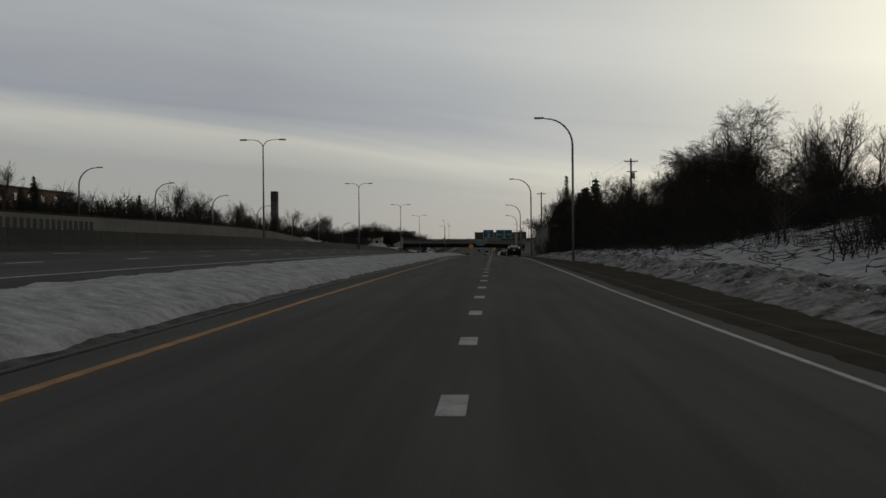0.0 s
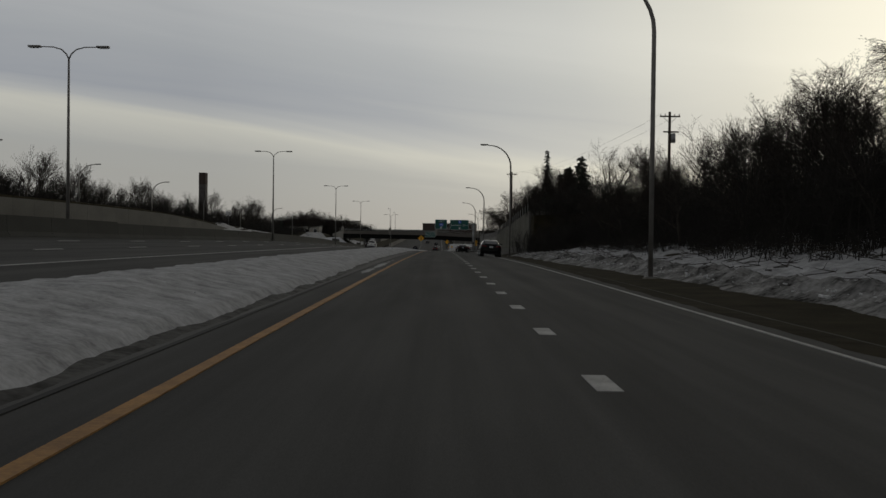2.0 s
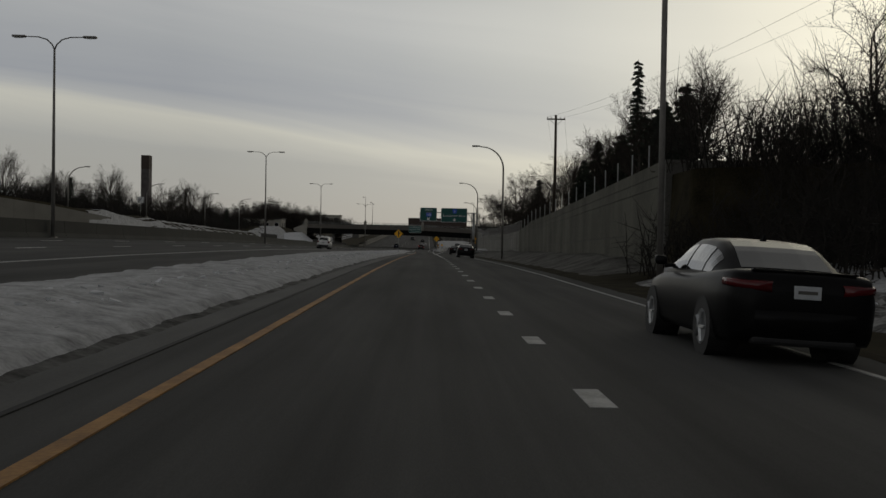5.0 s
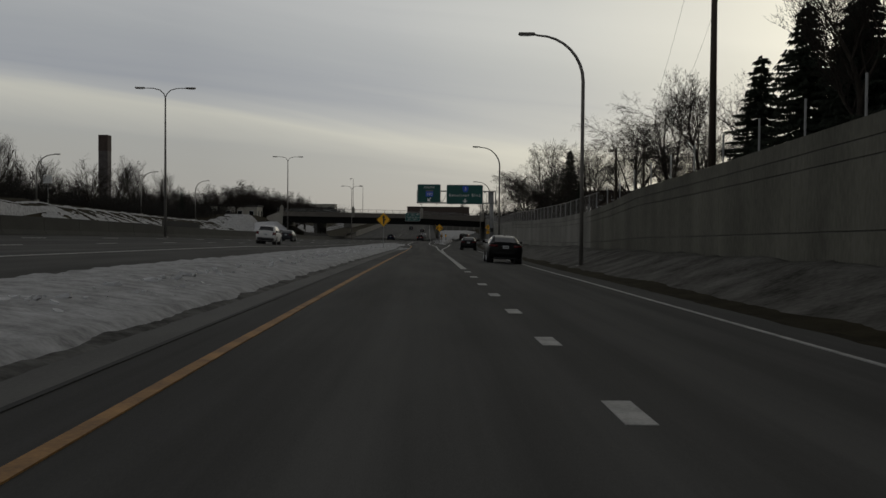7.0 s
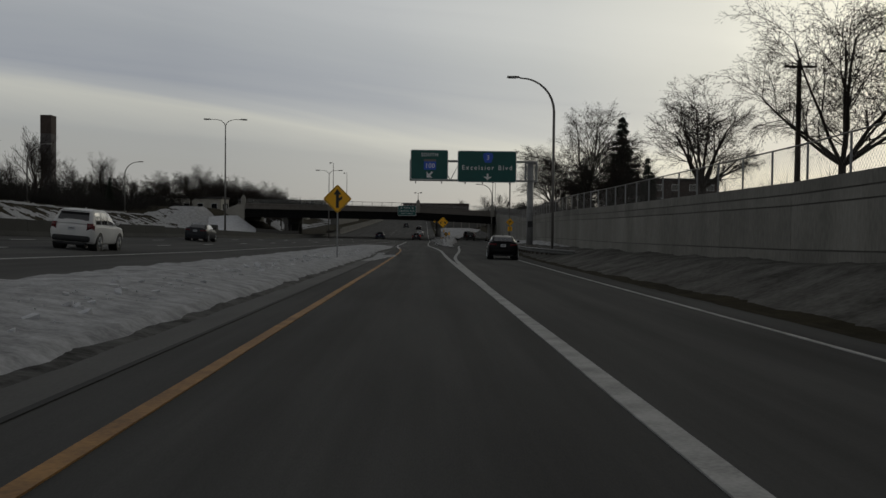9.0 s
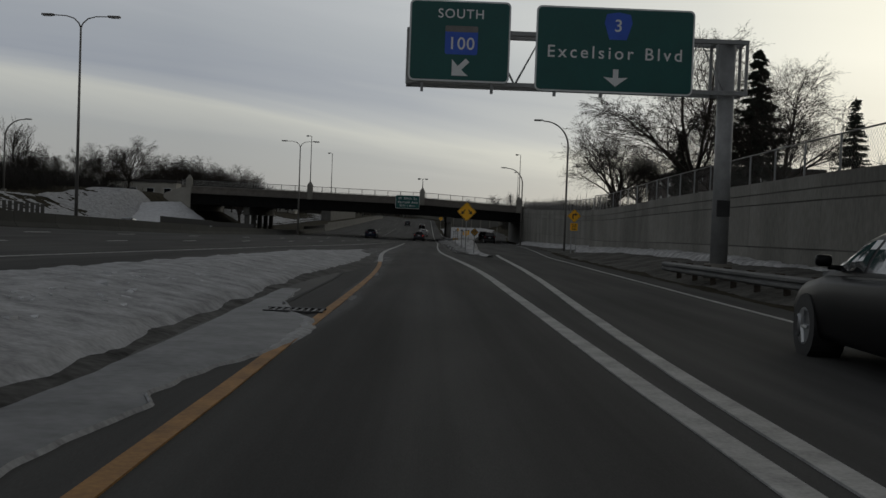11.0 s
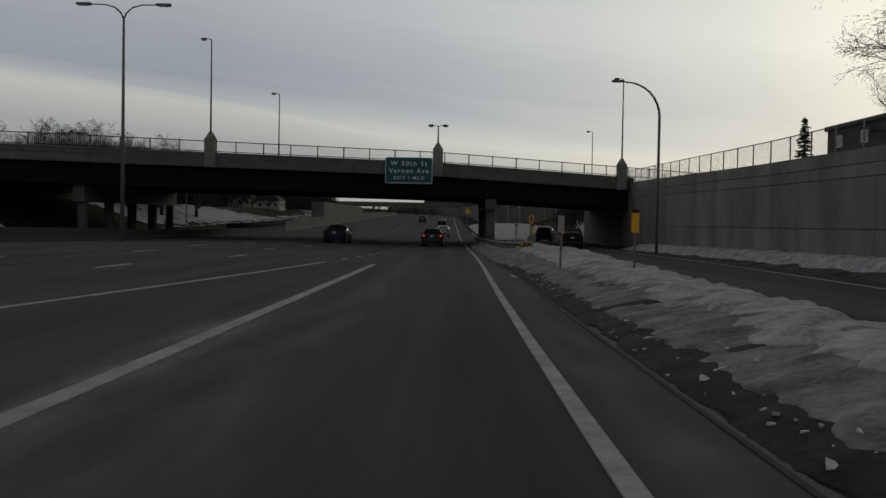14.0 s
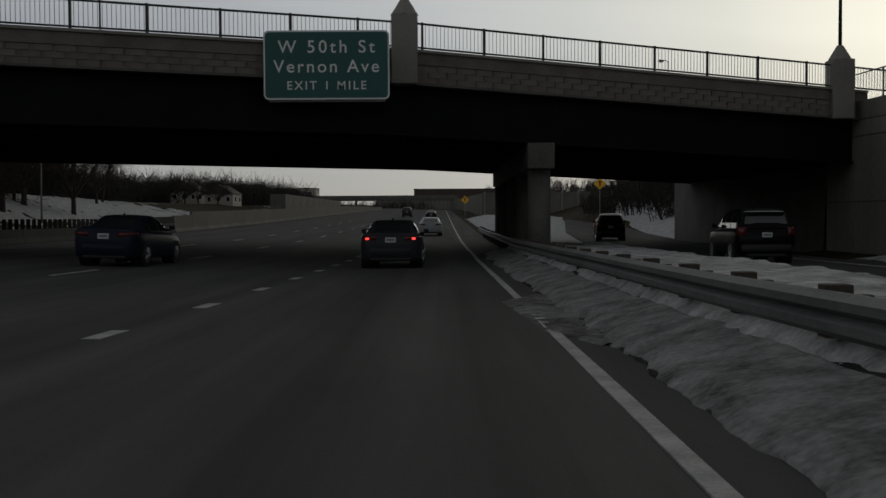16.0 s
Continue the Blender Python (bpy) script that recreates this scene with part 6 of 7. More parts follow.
# ---- far side ----
def far_wall():
    w = thing("wall_west", "long pale concrete retaining wall beyond the opposite road", "wall", kind="structure")
    y = 20.0
    while y < 269:
        y1 = y + 6.0
        v = []
        bm = bmesh.new()
        for x in (-48.0, -48.4):
            for yy, top in ((y + 0.02, 0), (y1 - 0.02, 0), (y1 - 0.02, 1), (y + 0.02, 1)):
                v.append(bm.verts.new((x, yy, level(yy) + (lerp([(20, 4.6), (110, 5.05), (180, 5.7), (221, 6.0), (250, 5.5), (272, 4.8)], yy) if top else 0.2))))
        for q in ((0, 1, 2, 3), (5, 4, 7, 6), (3, 2, 6, 7), (1, 5, 6, 2), (4, 0, 3, 7), (0, 4, 5, 1)):
            bm.faces.new([v[i] for i in q])
        part("panel", bm, FAR_CONCRETE, w)
        y = y1
    return w


far_wall()


def building(name, label, x0, x1, y0, y1, z0, z1, mat, cols, rows, face="x", roof_mat=None, gable=0.0, west=False):
    t = thing(name, label, "building", pose(0, 0, 0))
    part("wall", boxed(x0, x1, y0, y1, z0, z1), mat, t)
    if gable:
        bm = bmesh.new()
        xm = (x0 + x1) / 2
        slab(bm, [(x0 - 0.4, z1), (xm, z1 + gable), (x1 + 0.4, z1)], y0 - 0.4, y1 + 0.4)
        part("roof", bm, roof_mat or ROOF, t)
    else:
        part("roof", boxed(x0 - 0.3, x1 + 0.3, y0 - 0.3, y1 + 0.3, z1, z1 + 0.5, bevel=0.05), roof_mat or ROOF, t)
    for r in range(rows):
        z = z0 + (z1 - z0) * (r + 0.5) / rows
        hh = (z1 - z0) / rows * 0.24
        for c in range(cols):
            x = x0 + (x1 - x0) * (c + 0.5) / cols
            w = (x1 - x0) / cols * 0.22
            f = part("window", boxed(x - w, x + w, y0 - 0.06, y0 + 0.05, z - hh, z + hh, bevel=0.02), SIGN_WHITE, t)
            part("pane", boxed(x - w + 0.08, x + w - 0.08, y0 - 0.075, y0 - 0.05, z - hh + 0.08, z + hh - 0.08), GLASS, f)
        n2 = max(2, int((y1 - y0) / 6))
        for c in range(n2):
            y = y0 + (y1 - y0) * (c + 0.5) / n2
            if west:
                f = part("window", boxed(x0 - 0.06, x0 + 0.05, y - 0.9, y + 0.9, z - hh, z + hh, bevel=0.02), SIGN_WHITE, t)
                part("pane", boxed(x0 - 0.075, x0 - 0.05, y - 0.75, y + 0.75, z - hh + 0.12, z + hh - 0.12), GLASS, f)
                continue
            f = part("window", boxed(x1 - 0.05, x1 + 0.06, y - 0.8, y + 0.8, z - hh, z + hh, bevel=0.02), SIGN_WHITE, t)
            part("pane", boxed(x1 + 0.05, x1 + 0.075, y - 0.7, y + 0.7, z - hh + 0.08, z + hh - 0.08), GLASS, f)
    return t


building("brick_building", "low brown brick building beyond the retaining wall", -150, -100, 200, 240, 3, 13.6, BRICK, 9, 3)
t = thing("tower", "tall dark slab tower rising above the trees", "tower", pose(-113, 525, -3))
part("shaft", boxed(-1.6, 1.6, -2.2, 2.2, 0, 26.5, bevel=0.1), TOWER, t)
part("crown", boxed(-1.62, 1.62, -2.22, 2.22, 26.5, 32.0, bevel=0.1), DARK_BRICK, t)
for s in (-0.7, 0.7):
    part("rib", boxed(s - 0.12, s + 0.12, -2.30, -2.18, 6, 26.4), CONCRETE_DARK, t)
building("low_shop", "low flat shop building among the trees", -120, -98, 350, 368, -2.5, 2.5, SIDING, 5, 1)
building("house", "pale two-storey house on the snowy bank beyond the bridge", -64, -57.5, 640, 650, -3.0, 2.2, SIDING, 3, 2, gable=2.6)
building("house", "pale gabled house behind the snowy bank beyond the bridge", -55, -48.5, 636, 646, -3.4, 1.4, SIDING, 3, 2, gable=2.2)
building("office_block", "dark flat-roofed brick building beyond the wall", 42, 60, 426, 467, -0.5, 7.7, DARK_BRICK, 5, 3, west=True)
building("low_house", "low pale house behind the street by the bridge", -66, -52, 478, 488, -0.5, 3.9, SIDING, 4, 1)


davit_lamp(pose(-40.5, 505, ground_z(-40.5, 505)), 8.3, 2.2, "grey street lamp beyond the bridge", "far street lamps", 0.1)


def parking_sign(x, y, z, hh, w, label):
    t = thing("roadside_sign", label, "sign", pose(x, y, z), "far roadside signs")
    part("post", boxed(-0.08, 0.08, 0.0, 0.1, -0.3, hh), GALV, t)
    part("board", boxed(-w / 2, w / 2, -0.06, 0.0, hh - w * 0.9, hh, bevel=0.03), SIGN_WHITE, t)


parking_sign(-92, 340, ground_z(-92, 340), 5.5, 4.2, "pale square board on a post beyond the road")
parking_sign(-60, 330, ground_z(-60, 330), 5.0, 1.4, "small pale board on a post beyond the road")
for y in (126, 155, 187, 223, 262, 302, 350, 392):
    x = -51
    davit_lamp(pose(x, y, ground_z(x, y), 0, 0, 180), level(y) + lerp([(100, 11.6), (302, 11.6), (392, 13)], y) - ground_z(x, y), 2.4, "grey street lamp with one curved arm beyond the opposite road", "far street lamps", 0.11)
patchy_snow("far_snow", lambda y: -39.2, lambda y: -50.0, 262, 428, "melting snow on the bank beyond the opposite road", 0.50, 34, 0.8, fade=0.75)
patchy_snow("approach_snow", lambda y: -39.0, lambda y: -50.0, 400, 428, "snow on the side of the bridge bank", 0.5, 30, 0.5)
rows = []
for j in range(44):
    row = []
    for k in range(19):
        x = -32.4 - 11.2 * k / 18
        y = 396 + (by(x) - 396 - 0.1) * j / 43
        hh = lerp([(396, 0.5), (410, 1.2), (418, 2.7), (424, 4.4)], y)
        row.append((x, y, road_z(-35, y) - 0.02 + min(1.0, k / 18 * 2.0) ** 0.95 * hh + (0.10 * fuzz(x, y, 0.6) + 0.06 * fuzz(x, y, 1.9) if k else 0.0)))
    rows.append(row)
tagged(part("abutment_snow", loft(rows), CRUST, smooth=True), "white snow on the slope beside the bridge abutment", "snow", kind="stuff")
patchy_snow("bank_snow", lambda y: -38.2 + bend(y), lambda y: -60 + bend(y), 486, 700, "snow-covered bank beyond the bridge", 0.42, 34, 1.0)
snow_bank("ramp_bank_snow", lambda y: lerp(RAMP_RIGHT, y) + 1.8 + max(0, y - 490) * 0.12, lambda y: lerp(RAMP_RIGHT, y) + 10 + max(0, y - 490) * 0.12, lambda y: 0.5, 470, 565, "snow-covered bank beside the ramp beyond the bridge", step=1.0, rough=0.2)
snow_bank("ramp_gore_snow", lambda y: 3.6 + bend(y) * 0.5, lambda y: lerp(RAMP_LEFT, y) - 0.8 + max(0, y - 490) * 0.12, lambda y: lerp([(462, 0.05), (482, 0.5), (570, 0.6)], y), 462, 570, "snow in the gore beyond the bridge", step=1.5)
# noise walls down the road
w = thing("wall_far_left", "dark grey noise wall beyond the opposite road", "wall", kind="structure")
for k in range(10):
    a = 622 + 12 * k
    bm = bmesh.new()
    slab(bm, [(0, 0), (0.3, 0), (0.3, 1.1 - level(a + 6)), (0, 1.1 - level(a + 6))], 0, 11.9)
    part("panel", bm, CONCRETE_DARK, w, at=pose(-34.6 + bend(a), a, level(a + 6) - 0.1))
part("end_panel", boxed(-37.5, -34.2, 621.6, 621.9, level(622) - 0.2, level(622) + 4.7), CONCRETE_DARK, w)
w = thing("wall_far_right", "long panelled noise wall across the end of the ramp", "wall", kind="structure")
for k in range(11):
    x, y = 8.0 + 2.9 * k, 604 - 1.4 * k
    part("panel", boxed(0, 2.86, -0.15, 0.15, -0.4, 4.8), FAR_CONCRETE, w, at=pose(x, y, level(y) - 0.2, 0, 0, -25.8))
    part("pilaster", boxed(-0.16, 0.16, -0.30, 0.2, -0.4, 4.95), CONCRETE, w, at=pose(x, y, level(y) - 0.2, 0, 0, -25.8))
w = thing("wall_far_bend", "grey noise wall along the outside of the bend", "wall", kind="structure")
for k in range(34):
    a, b = 604 + 12 * k, 616 + 12 * k
    part("panel", boxed(-0.15, 0.15, 0, 11.95, -0.4, 4.7), WALL_DARK, w, at=pose(7.6 + bend(a), a, level(a) - 0.2, 0, 0, math.degrees(math.atan((bend(a) - bend(b)) / 12))))
t = thing("footbridge", "footbridge far across the highway", "bridge")
# whole deck coloured dark to give the shade of its underside
part("deck", boxed(-110, 6, 820, 824, 2.1, 3.3), CONCRETE_DARK, t)
part("parapet", boxed(-110, 6, 819.8, 819.95, 3.3, 4.3), FAR_CONCRETE, t)
for x in (-70, -36, -14):
    part("column", tubed([(x, 822, -4), (x, 822, 2.2)], 0.5, 12), CONCRETE_DARK, t)
building("far_block", "dark flat-roofed block rising behind the noise wall", -17, 34, 1000, 1030, -1.0, 11.0, DARK_BRICK, 10, 0)
building("far_store", "long low pale building far beyond the footbridge", -150, -80, 1040, 1060, 0.0, 13.0, SIDING, 9, 2)


# ---- cars ----
def car_meshes(kind, paint):
    """Meshes of one car, nose towards +y, rear at y = 0, standing on z = 0."""
    if kind == "sedan":
        L, W, st = 4.6, 0.905, [  # y, bottom, shoulder, half width at shoulder, at sill
            (-0.02, 0.36, 0.80, 0.60, 0.60), (0.01, 0.29, 0.955, 0.70, 0.72), (0.06, 0.25, 1.015, 0.775, 0.79), (0.20, 0.22, 1.045, 0.83, 0.84), (0.45, 0.20, 1.045, 0.865, 0.87), (0.95, 0.20, 1.01, 0.89, 0.885), (1.7, 0.20, 0.965, 0.895, 0.89), (2.7, 0.20, 0.945, 0.895, 0.89), (3.3, 0.20, 0.93, 0.89, 0.88), (4.0, 0.20, 0.83, 0.86, 0.85), (4.4, 0.22, 0.73, 0.79, 0.78), (4.56, 0.28, 0.65, 0.68, 0.68), (4.62, 0.36, 0.58, 0.55, 0.56)]
        gh = [(0.62, 1.02, 0.66), (0.85, 1.14, 0.64), (1.15, 1.30, 0.615), (1.45, 1.39, 0.60), (1.9, 1.425, 0.60), (2.4, 1.415, 0.60), (2.75, 1.34, 0.61), (3.1, 1.14, 0.65), (3.42, 0.94, 0.70)]
        rear, front, sides, belt = (0.70, 1.42), (2.62, 3.34), ((1.02, 1.36), (1.42, 2.14), (2.22, 3.02)), 0.97
        wheels, wr, lamp = (0.95, 3.68), 0.325, (0.44, 0.80, 0.80, 0.94)
    else:
        L, W, st = 4.65, 0.92, [
            (0.0, 0.45, 0.95, 0.78, 0.72), (0.06, 0.34, 1.06, 0.86, 0.80), (0.3, 0.28, 1.10, 0.91, 0.88), (1.0, 0.26, 1.09, 0.92, 0.90), (2.0, 0.26, 1.07, 0.92, 0.91), (3.0, 0.26, 1.06, 0.92, 0.91), (3.35, 0.26, 1.06, 0.91, 0.90), (4.1, 0.26, 1.0, 0.88, 0.86), (4.5, 0.30, 0.88, 0.80, 0.78), (4.65, 0.42, 0.72, 0.66, 0.66)]
        gh = [(0.08, 1.08, 0.80), (0.20, 1.34, 0.74), (0.34, 1.58, 0.69), (0.55, 1.68, 0.68), (1.2, 1.73, 0.68), (2.2, 1.71, 0.68), (2.6, 1.62, 0.69), (3.0, 1.36, 0.73), (3.42, 1.06, 0.78)]
        rear, front, sides, belt = (0.15, 0.42), (2.55, 3.30), ((0.55, 1.22), (1.30, 2.06), (2.14, 3.0)), 1.08
        wheels, wr, lamp = (0.92, 3.65), 0.37, (0.62, 0.82, 0.84, 1.14)
    out, rows = {}, []
    for y, b, s, ws, wb in st:
        wide = W if 0.3 < y < L - 0.6 else max(ws, wb) + 0.015
        half = [(wb * 0.55, b), (wb * 0.94, b + 0.02), (wb * 0.985, b + 0.10), (wide * 0.99, b + (s - b) * 0.42), (wide, b + (s - b) * 0.60), (wide * 0.985, b + (s - b) * 0.72), (ws * 0.99, s - 0.11), (ws * 0.965, s - 0.04), (ws * 0.91, s - 0.006), (ws * 0.72, s + 0.014), (ws * 0.3, s + 0.022)]
        rows.append([(x, y, z) for x, z in half] + [(-x, y, z) for x, z in half[::-1]])
    bm = loft(rows, True)
    bm.verts.ensure_lookup_table()
    n = len(rows[0])
    bm.faces.new(bm.verts[0:n])
    bm.faces.new(bm.verts[-n:])
    bmesh.ops.recalc_face_normals(bm, faces=bm.faces[:])
    out["body"] = mesh_of(bm, "body", True)
    bw = W - 0.09

    def side_at(y, v, off=0.0):
        z, w = lerp(gh, y)
        z = max(z, belt + 0.02)
        return (bw + (w - bw) * v + 0.03 * math.sin(math.pi * v) + off, y, belt + (z - 0.05 - belt) * v)

    rows = []
    for y in steps((gh[0][0], gh[-1][0], 24)):
        z, w = lerp(gh, y)
        z = max(z, belt + 0.02)
        half = [(bw, y, belt - 0.12)] + [side_at(y, v) for v in (0, 0.33, 0.66, 1.0)] + [(w - 0.04, y, z - 0.015), (w - 0.12, y, z), (w * 0.4, y, z + 0.012)]
        rows.append(half + [(-x, yy, zz) for x, yy, zz in half[::-1]])
    bm = loft(rows)
    bmesh.ops.recalc_face_normals(bm, faces=bm.faces[:])
    out["cabin"] = mesh_of(bm, "cabin", True)
    panes = []
    for (ya, yb) in (rear, front):
        rr = []
        for y in steps((ya, yb, 6)):
            z, w = lerp(gh, y)
            rr.append([(x, y, z + (0.012 if abs(x) > 0.3 else 0.022)) for x in (-(w - 0.11), -w * 0.4, w * 0.4, w - 0.11)])
        panes.append(loft(rr))
    for ya, yb in sides:
        for s in (1, -1):
            rr = []
            for y in steps((ya, yb, 5)):
                r = [side_at(y, v, 0.006) for v in (0.06, 0.35, 0.65, 0.90)]
                rr.append([(s * x, yy, zz) for x, yy, zz in r][::s])
            panes.append(loft(rr))
    out["window"] = []
    for bm in panes:
        bmesh.ops.recalc_face_normals(bm, faces=bm.faces[:])
        bmesh.ops.solidify(bm, geom=bm.faces[:], thickness=0.004)
        out["window"].append(mesh_of(bm, "window"))
    x0, x1, z0, z1 = lamp
    out["tail_lamp"], out["bulb"] = [], []
    for s in (1, -1):
        # a lens that wraps round the corner of the body
        if kind == "sedan":
            bend_ = [(0.40, -0.022), (0.56, -0.012), (0.70, 0.018), (0.785, 0.07), (0.842, 0.19), (0.862, 0.34)]
        else:
            bend_ = [(x0, 0.0), (0.74, 0.01), (0.84, 0.06), (0.895, 0.2)]
        rr = []
        for i, (lx, ly) in enumerate(bend_):
            f = i / (len(bend_) - 1)
            za, zb = (z0 + 0.015 + 0.05 * f, z1 + 0.01 * f) if kind == "sedan" else (z0, z1)
            rr.append([(s * lx, ly, za), (s * (lx + 0.012), ly - 0.014, za + (zb - za) * 0.3), (s * (lx + 0.012), ly - 0.012, za + (zb - za) * 0.75), (s * (lx - 0.006), ly + 0.01, zb)][::s])
        bm = loft(rr)
        bmesh.ops.recalc_face_normals(bm, faces=bm.faces[:])
        bmesh.ops.solidify(bm, geom=bm.faces[:], thickness=0.02)
        out["tail_lamp"].append(mesh_of(bm, "tail_lamp", True))
        xm, zm = s * (x0 * 0.35 + x1 * 0.65), (z0 + z1) / 2
        out["bulb"].append(mesh_of(boxed(xm - 0.05, xm + 0.05, -0.035, 0.05, zm - 0.03, zm + 0.03, bevel=0.008), "bulb"))
    if kind == "sedan":
        rr = []
        for z, off, wd in ((0.30, 0.0, 0.74), (0.36, -0.045, 0.79), (0.50, -0.065, 0.815), (0.60, -0.055, 0.815), (0.645, -0.01, 0.79)):
            rr.append([(sx * wd * q, off + 0.02 + 0.02 * q ** 2 + 0.34 * max(0.0, q - 0.80) / 0.2 * (1 if q > 0.80 else 0), z) for sx, q in [(-1, 1.03), (-1, 0.97), (-1, 0.88), (-1, 0.7), (-1, 0.35), (1, 0.0), (1, 0.35), (1, 0.7), (1, 0.88), (1, 0.97), (1, 1.03)]])
        bm = loft(rr)
        bmesh.ops.recalc_face_normals(bm, faces=bm.faces[:])
        bmesh.ops.solidify(bm, geom=bm.faces[:], thickness=0.03)
        out["bumper"] = mesh_of(bm, "bumper", True)
    else:
        bm = bmesh.new()
        box(bm, -0.78, 0.78, -0.05, 0.3, 0.36, 0.62, bevel=0.08)
        out["bumper"] = mesh_of(bm, "bumper", True)
    out["valance"] = mesh_of(boxed(-0.60, 0.60, 0.0, 0.3, 0.22, 0.33, bevel=0.04), "valance")
    zl = 1.06 if kind == "sedan" else 1.60
    out["deck_lip"] = mesh_of(boxed(-0.60, 0.60, 0.07 if kind == "sedan" else 0.2, 0.16 if kind == "sedan" else 0.36, zl - 0.015, zl + 0.012, bevel=0.008), "deck_lip", True)
    zp = 0.83 if kind == "sedan" else 0.9
    out["plate"] = mesh_of(boxed(-0.155, 0.155, -0.024, 0.05, zp - 0.075, zp + 0.075, bevel=0.008), "plate")
    out["plate_bar"] = mesh_of(boxed(-0.11, 0.11, -0.028, -0.02, zp - 0.016, zp + 0.022), "plate_bar")
    out["mirror"] = []
    for s in (1, -1):
        bm = bmesh.new()
        box(bm, min(s * 0.90, s * 1.07), max(s * 0.90, s * 1.07), 2.86, 2.98, belt + 0.05, belt + 0.18, bevel=0.04)
        box(bm, min(s * 0.78, s * 0.93), max(s * 0.78, s * 0.93), 2.90, 2.96, belt + 0.02, belt + 0.075, bevel=0.01)
        out["mirror"].append(mesh_of(bm, "mirror", True))
    bm = bmesh.new()
    tube(bm, [(0, 1.62, lerp(gh, 1.62)[0]), (0, 1.57, lerp(gh, 1.57)[0] + 0.09)], [0.05, 0.008], 6)
    out["antenna"] = mesh_of(bm, "antenna")
    ty = bmesh.new()
    tube(ty, [(-0.10, 0, 0), (-0.085, 0, 0), (0.085, 0, 0), (0.10, 0, 0)], [wr * 0.92, wr, wr, wr * 0.92], 24)
    out["tyre"] = mesh_of(ty, "tyre", True)
    rm = bmesh.new()
    tube(rm, [(0.06, 0, 0), (0.104, 0, 0)], [wr * 0.68, wr * 0.66], 20)
    for k in range(5):
        a = 2 * math.pi * k / 5
        tube(rm, [(0.108, 0, 0), (0.108, math.cos(a) * wr * 0.6, math.sin(a) * wr * 0.6)], [0.035, 0.025], 5)
    out["rim"] = mesh_of(rm, "rim")
    ar = bmesh.new()
    tube(ar, [(W * 0.6, 0, 0), (W + 0.002, 0, 0)], [wr + 0.045, wr + 0.045], 24)
    out["arch"] = mesh_of(ar, "arch")
    out["wheels"], out["wr"], out["W"] = wheels, wr, W
    return out


CAR_SHAPES = {}


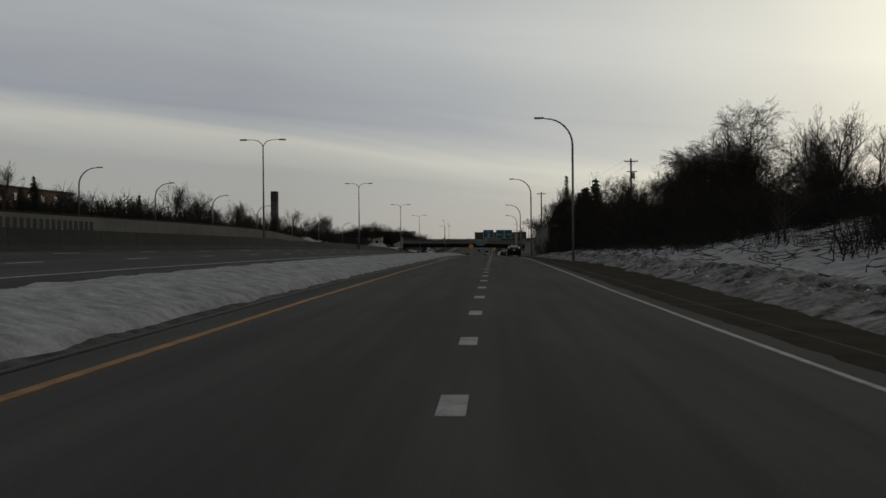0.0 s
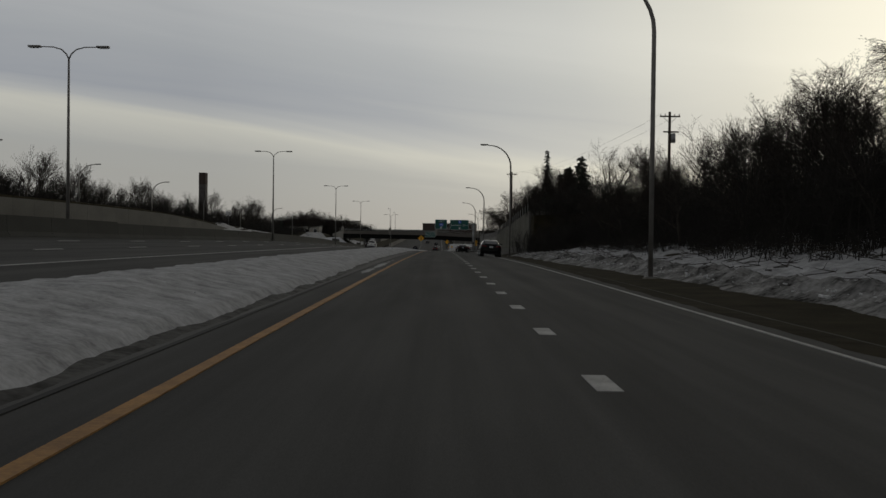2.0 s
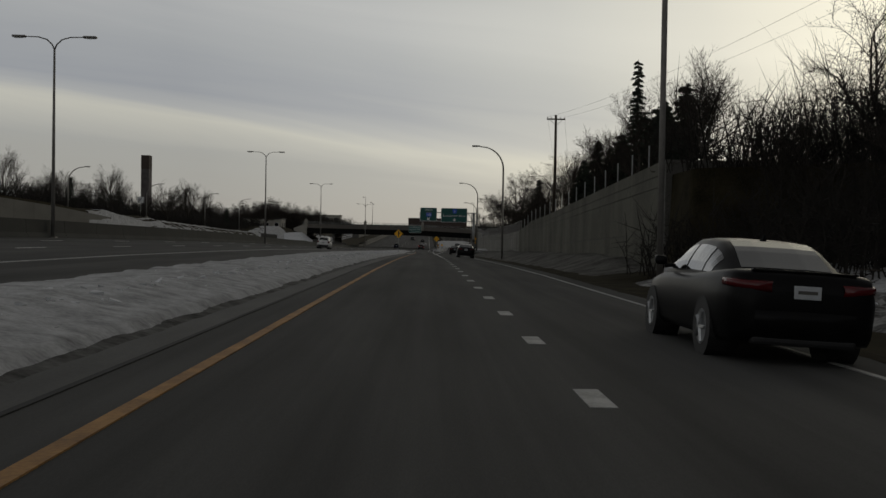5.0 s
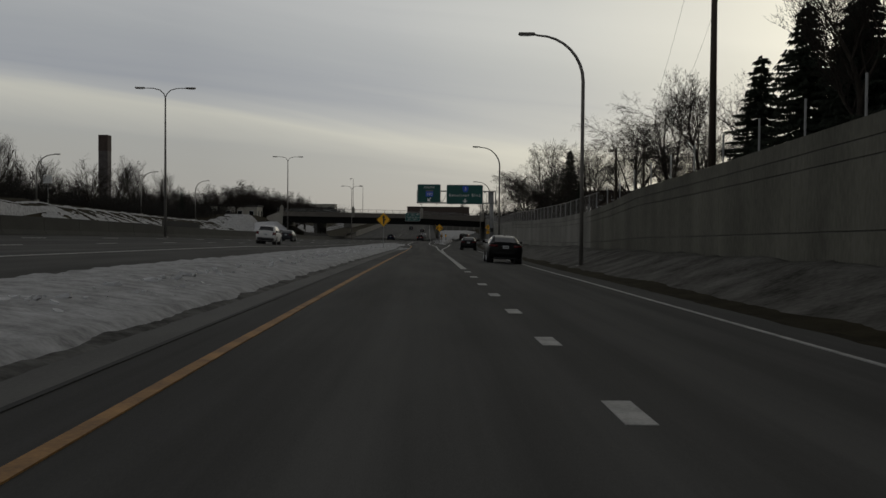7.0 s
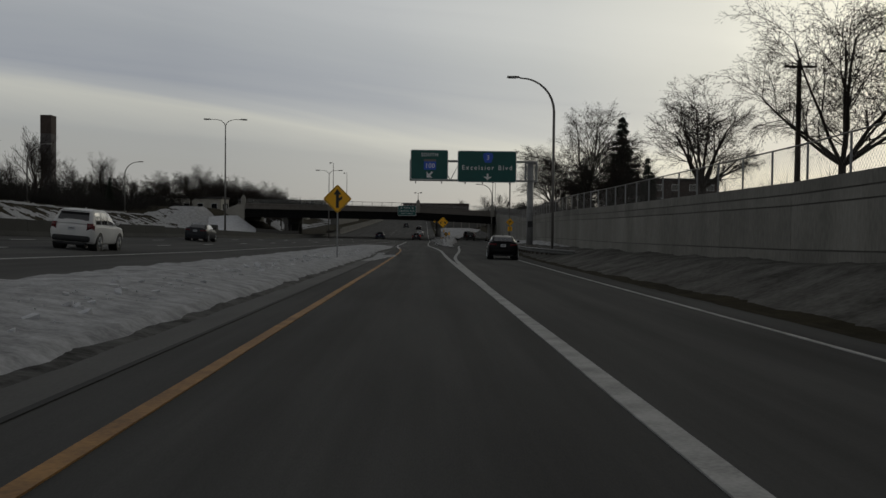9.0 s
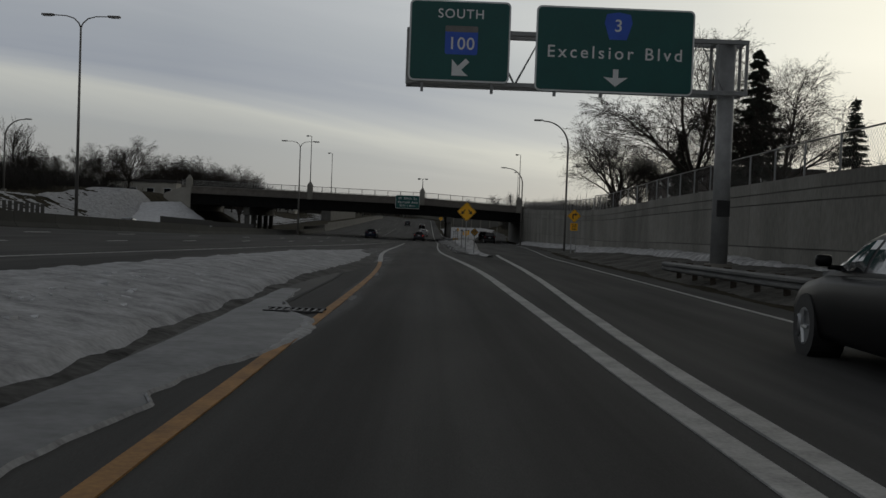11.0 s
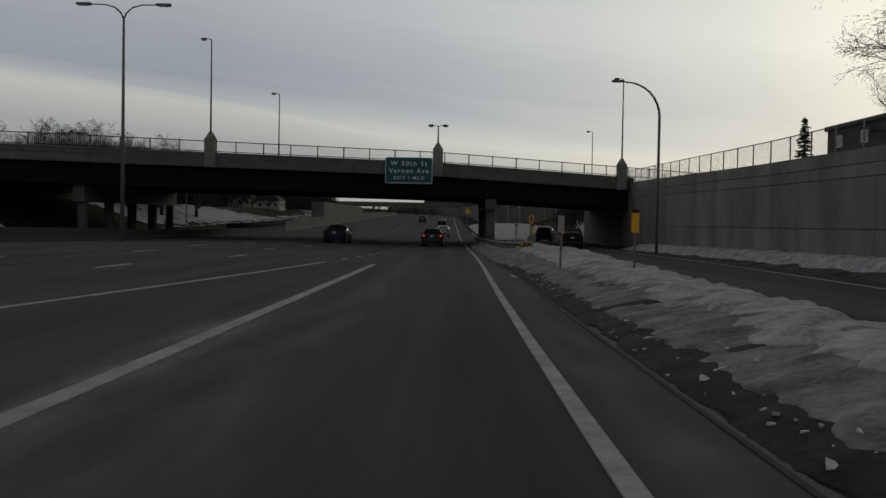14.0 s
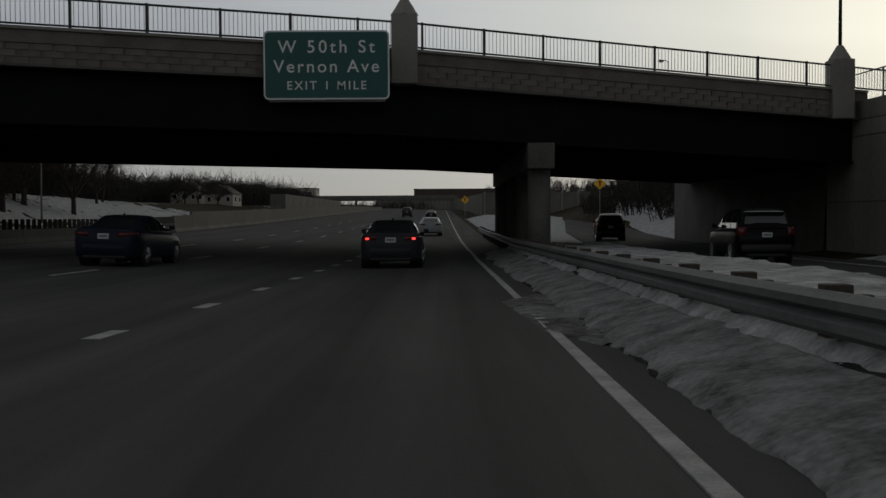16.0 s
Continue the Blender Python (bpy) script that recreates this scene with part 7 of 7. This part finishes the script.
def car(kind, paint, m, label, lit=False, group=""):
    if (kind, paint) not in CAR_SHAPES:
        c = car_meshes(kind, None)
        coat = PAINTS[paint]
        for k, mat in (("body", coat), ("cabin", coat), ("bumper", coat if kind == "sedan" else TRIM_BLACK), ("valance", TRIM_BLACK), ("deck_lip", coat), ("plate", PLATE), ("plate_bar", CONCRETE_DARK), ("antenna", coat), ("tyre", RUBBER), ("rim", ALLOY), ("arch", TRIM_BLACK)):
            c[k].materials.append(mat)
        for k, mat in (("window", CAR_GLASS), ("tail_lamp", RED_LENS), ("bulb", BRAKE), ("mirror", coat)):
            for me in c[k]:
                me.materials.append(mat)
        CAR_SHAPES[kind, paint] = c
    c = CAR_SHAPES[kind, paint]
    t = thing({"sedan": "sedan_car", "suv": "suv_car"}[kind], label, "car", m, group)
    for k in ("body", "cabin", "bumper", "valance", "deck_lip", "antenna"):
        part(k, c[k], None, t)
    o = part("plate", c["plate"], None, t, "pale number plate")
    part("plate_bar", c["plate_bar"], None, o)
    for me in c["window"]:
        part("window", me, None, t)
    for k, s in enumerate((1, -1)):
        flip = Matrix.Identity(4) if s > 0 else Matrix.Rotation(math.pi, 4, "Z")
        lamp = part("tail_lamp", c["tail_lamp"][k], None, t, "red tail lamp")
        if lit:
            part("bulb", c["bulb"][k], None, lamp, "lit red brake lamp")
        part("mirror", c["mirror"][k], None, t)
        for wy in c["wheels"]:
            part("wheel_arch", c["arch"], None, t, at=pose(0, wy, c["wr"]) @ flip)
            w = part("tyre", c["tyre"], None, t, at=pose(s * (c["W"] - 0.10), wy, c["wr"]) @ flip)
            part("rim", c["rim"], None, w)
    return t


def drive(x, y, turn=0.0):
    """A pose on the road, tilted with its grade."""
    return pose(x, y, road_z(x, y + 2.3) - 2.3 * (level(y + 3) - level(y)) / 3 + 0.004, math.degrees(math.atan((level(y + 3) - level(y)) / 3)), math.degrees(math.atan((road_z(x - 0.5, y) - road_z(x + 0.5, y)))), turn)


car("sedan", "black", drive(3.88, 220.8, -0.5), "glossy black four-door sedan in the exit lane")
car("sedan", "black", drive(4.2, 129.4), "dark sedan in the exit lane beside the wood")
car("sedan", "black", drive(4.36, 279.1, -3.0), "black sedan beside the gantry guardrail")
car("suv", "white", drive(-14.9, 262), "white sport utility vehicle on the highway")
car("sedan", "charcoal", drive(-1.98, 433.2), "dark sedan ahead with its brake lamps lit", True)
car("suv", "black", drive(9.5, 435.0, -3), "dark sport utility vehicle on the exit ramp")
car("sedan", "navy", drive(-9.67, 431.3, -2.0), "dark blue sedan in the highway lane")
car("sedan", "silver", drive(-1.4, 482), "pale silver sedan far ahead on the highway")
car("sedan", "black", drive(-2.2, 560), "dark sedan far ahead on the highway")
car("suv", "charcoal", drive(-7.0, 590), "dark vehicle far ahead on the highway")
car("sedan", "charcoal", drive(-18.4, 300), "dark sedan on the highway")
car("sedan", "dark_red", drive(11.5, 478, -10), "dark red sedan on the ramp beyond the bridge")
car("suv", "black", drive(10.2, 468, -8), "black vehicle on the ramp beyond the bridge")
for x, y, p in ((-30, 74, "silver"), (-34, 155, "charcoal"), (-31, 240, "silver"), (-35, 390, "charcoal")):
    car("sedan", p, pose(x, y, road_z(-23, y) + 0.07, 0, 0, 180), "car on the opposite carriageway", group="oncoming cars")
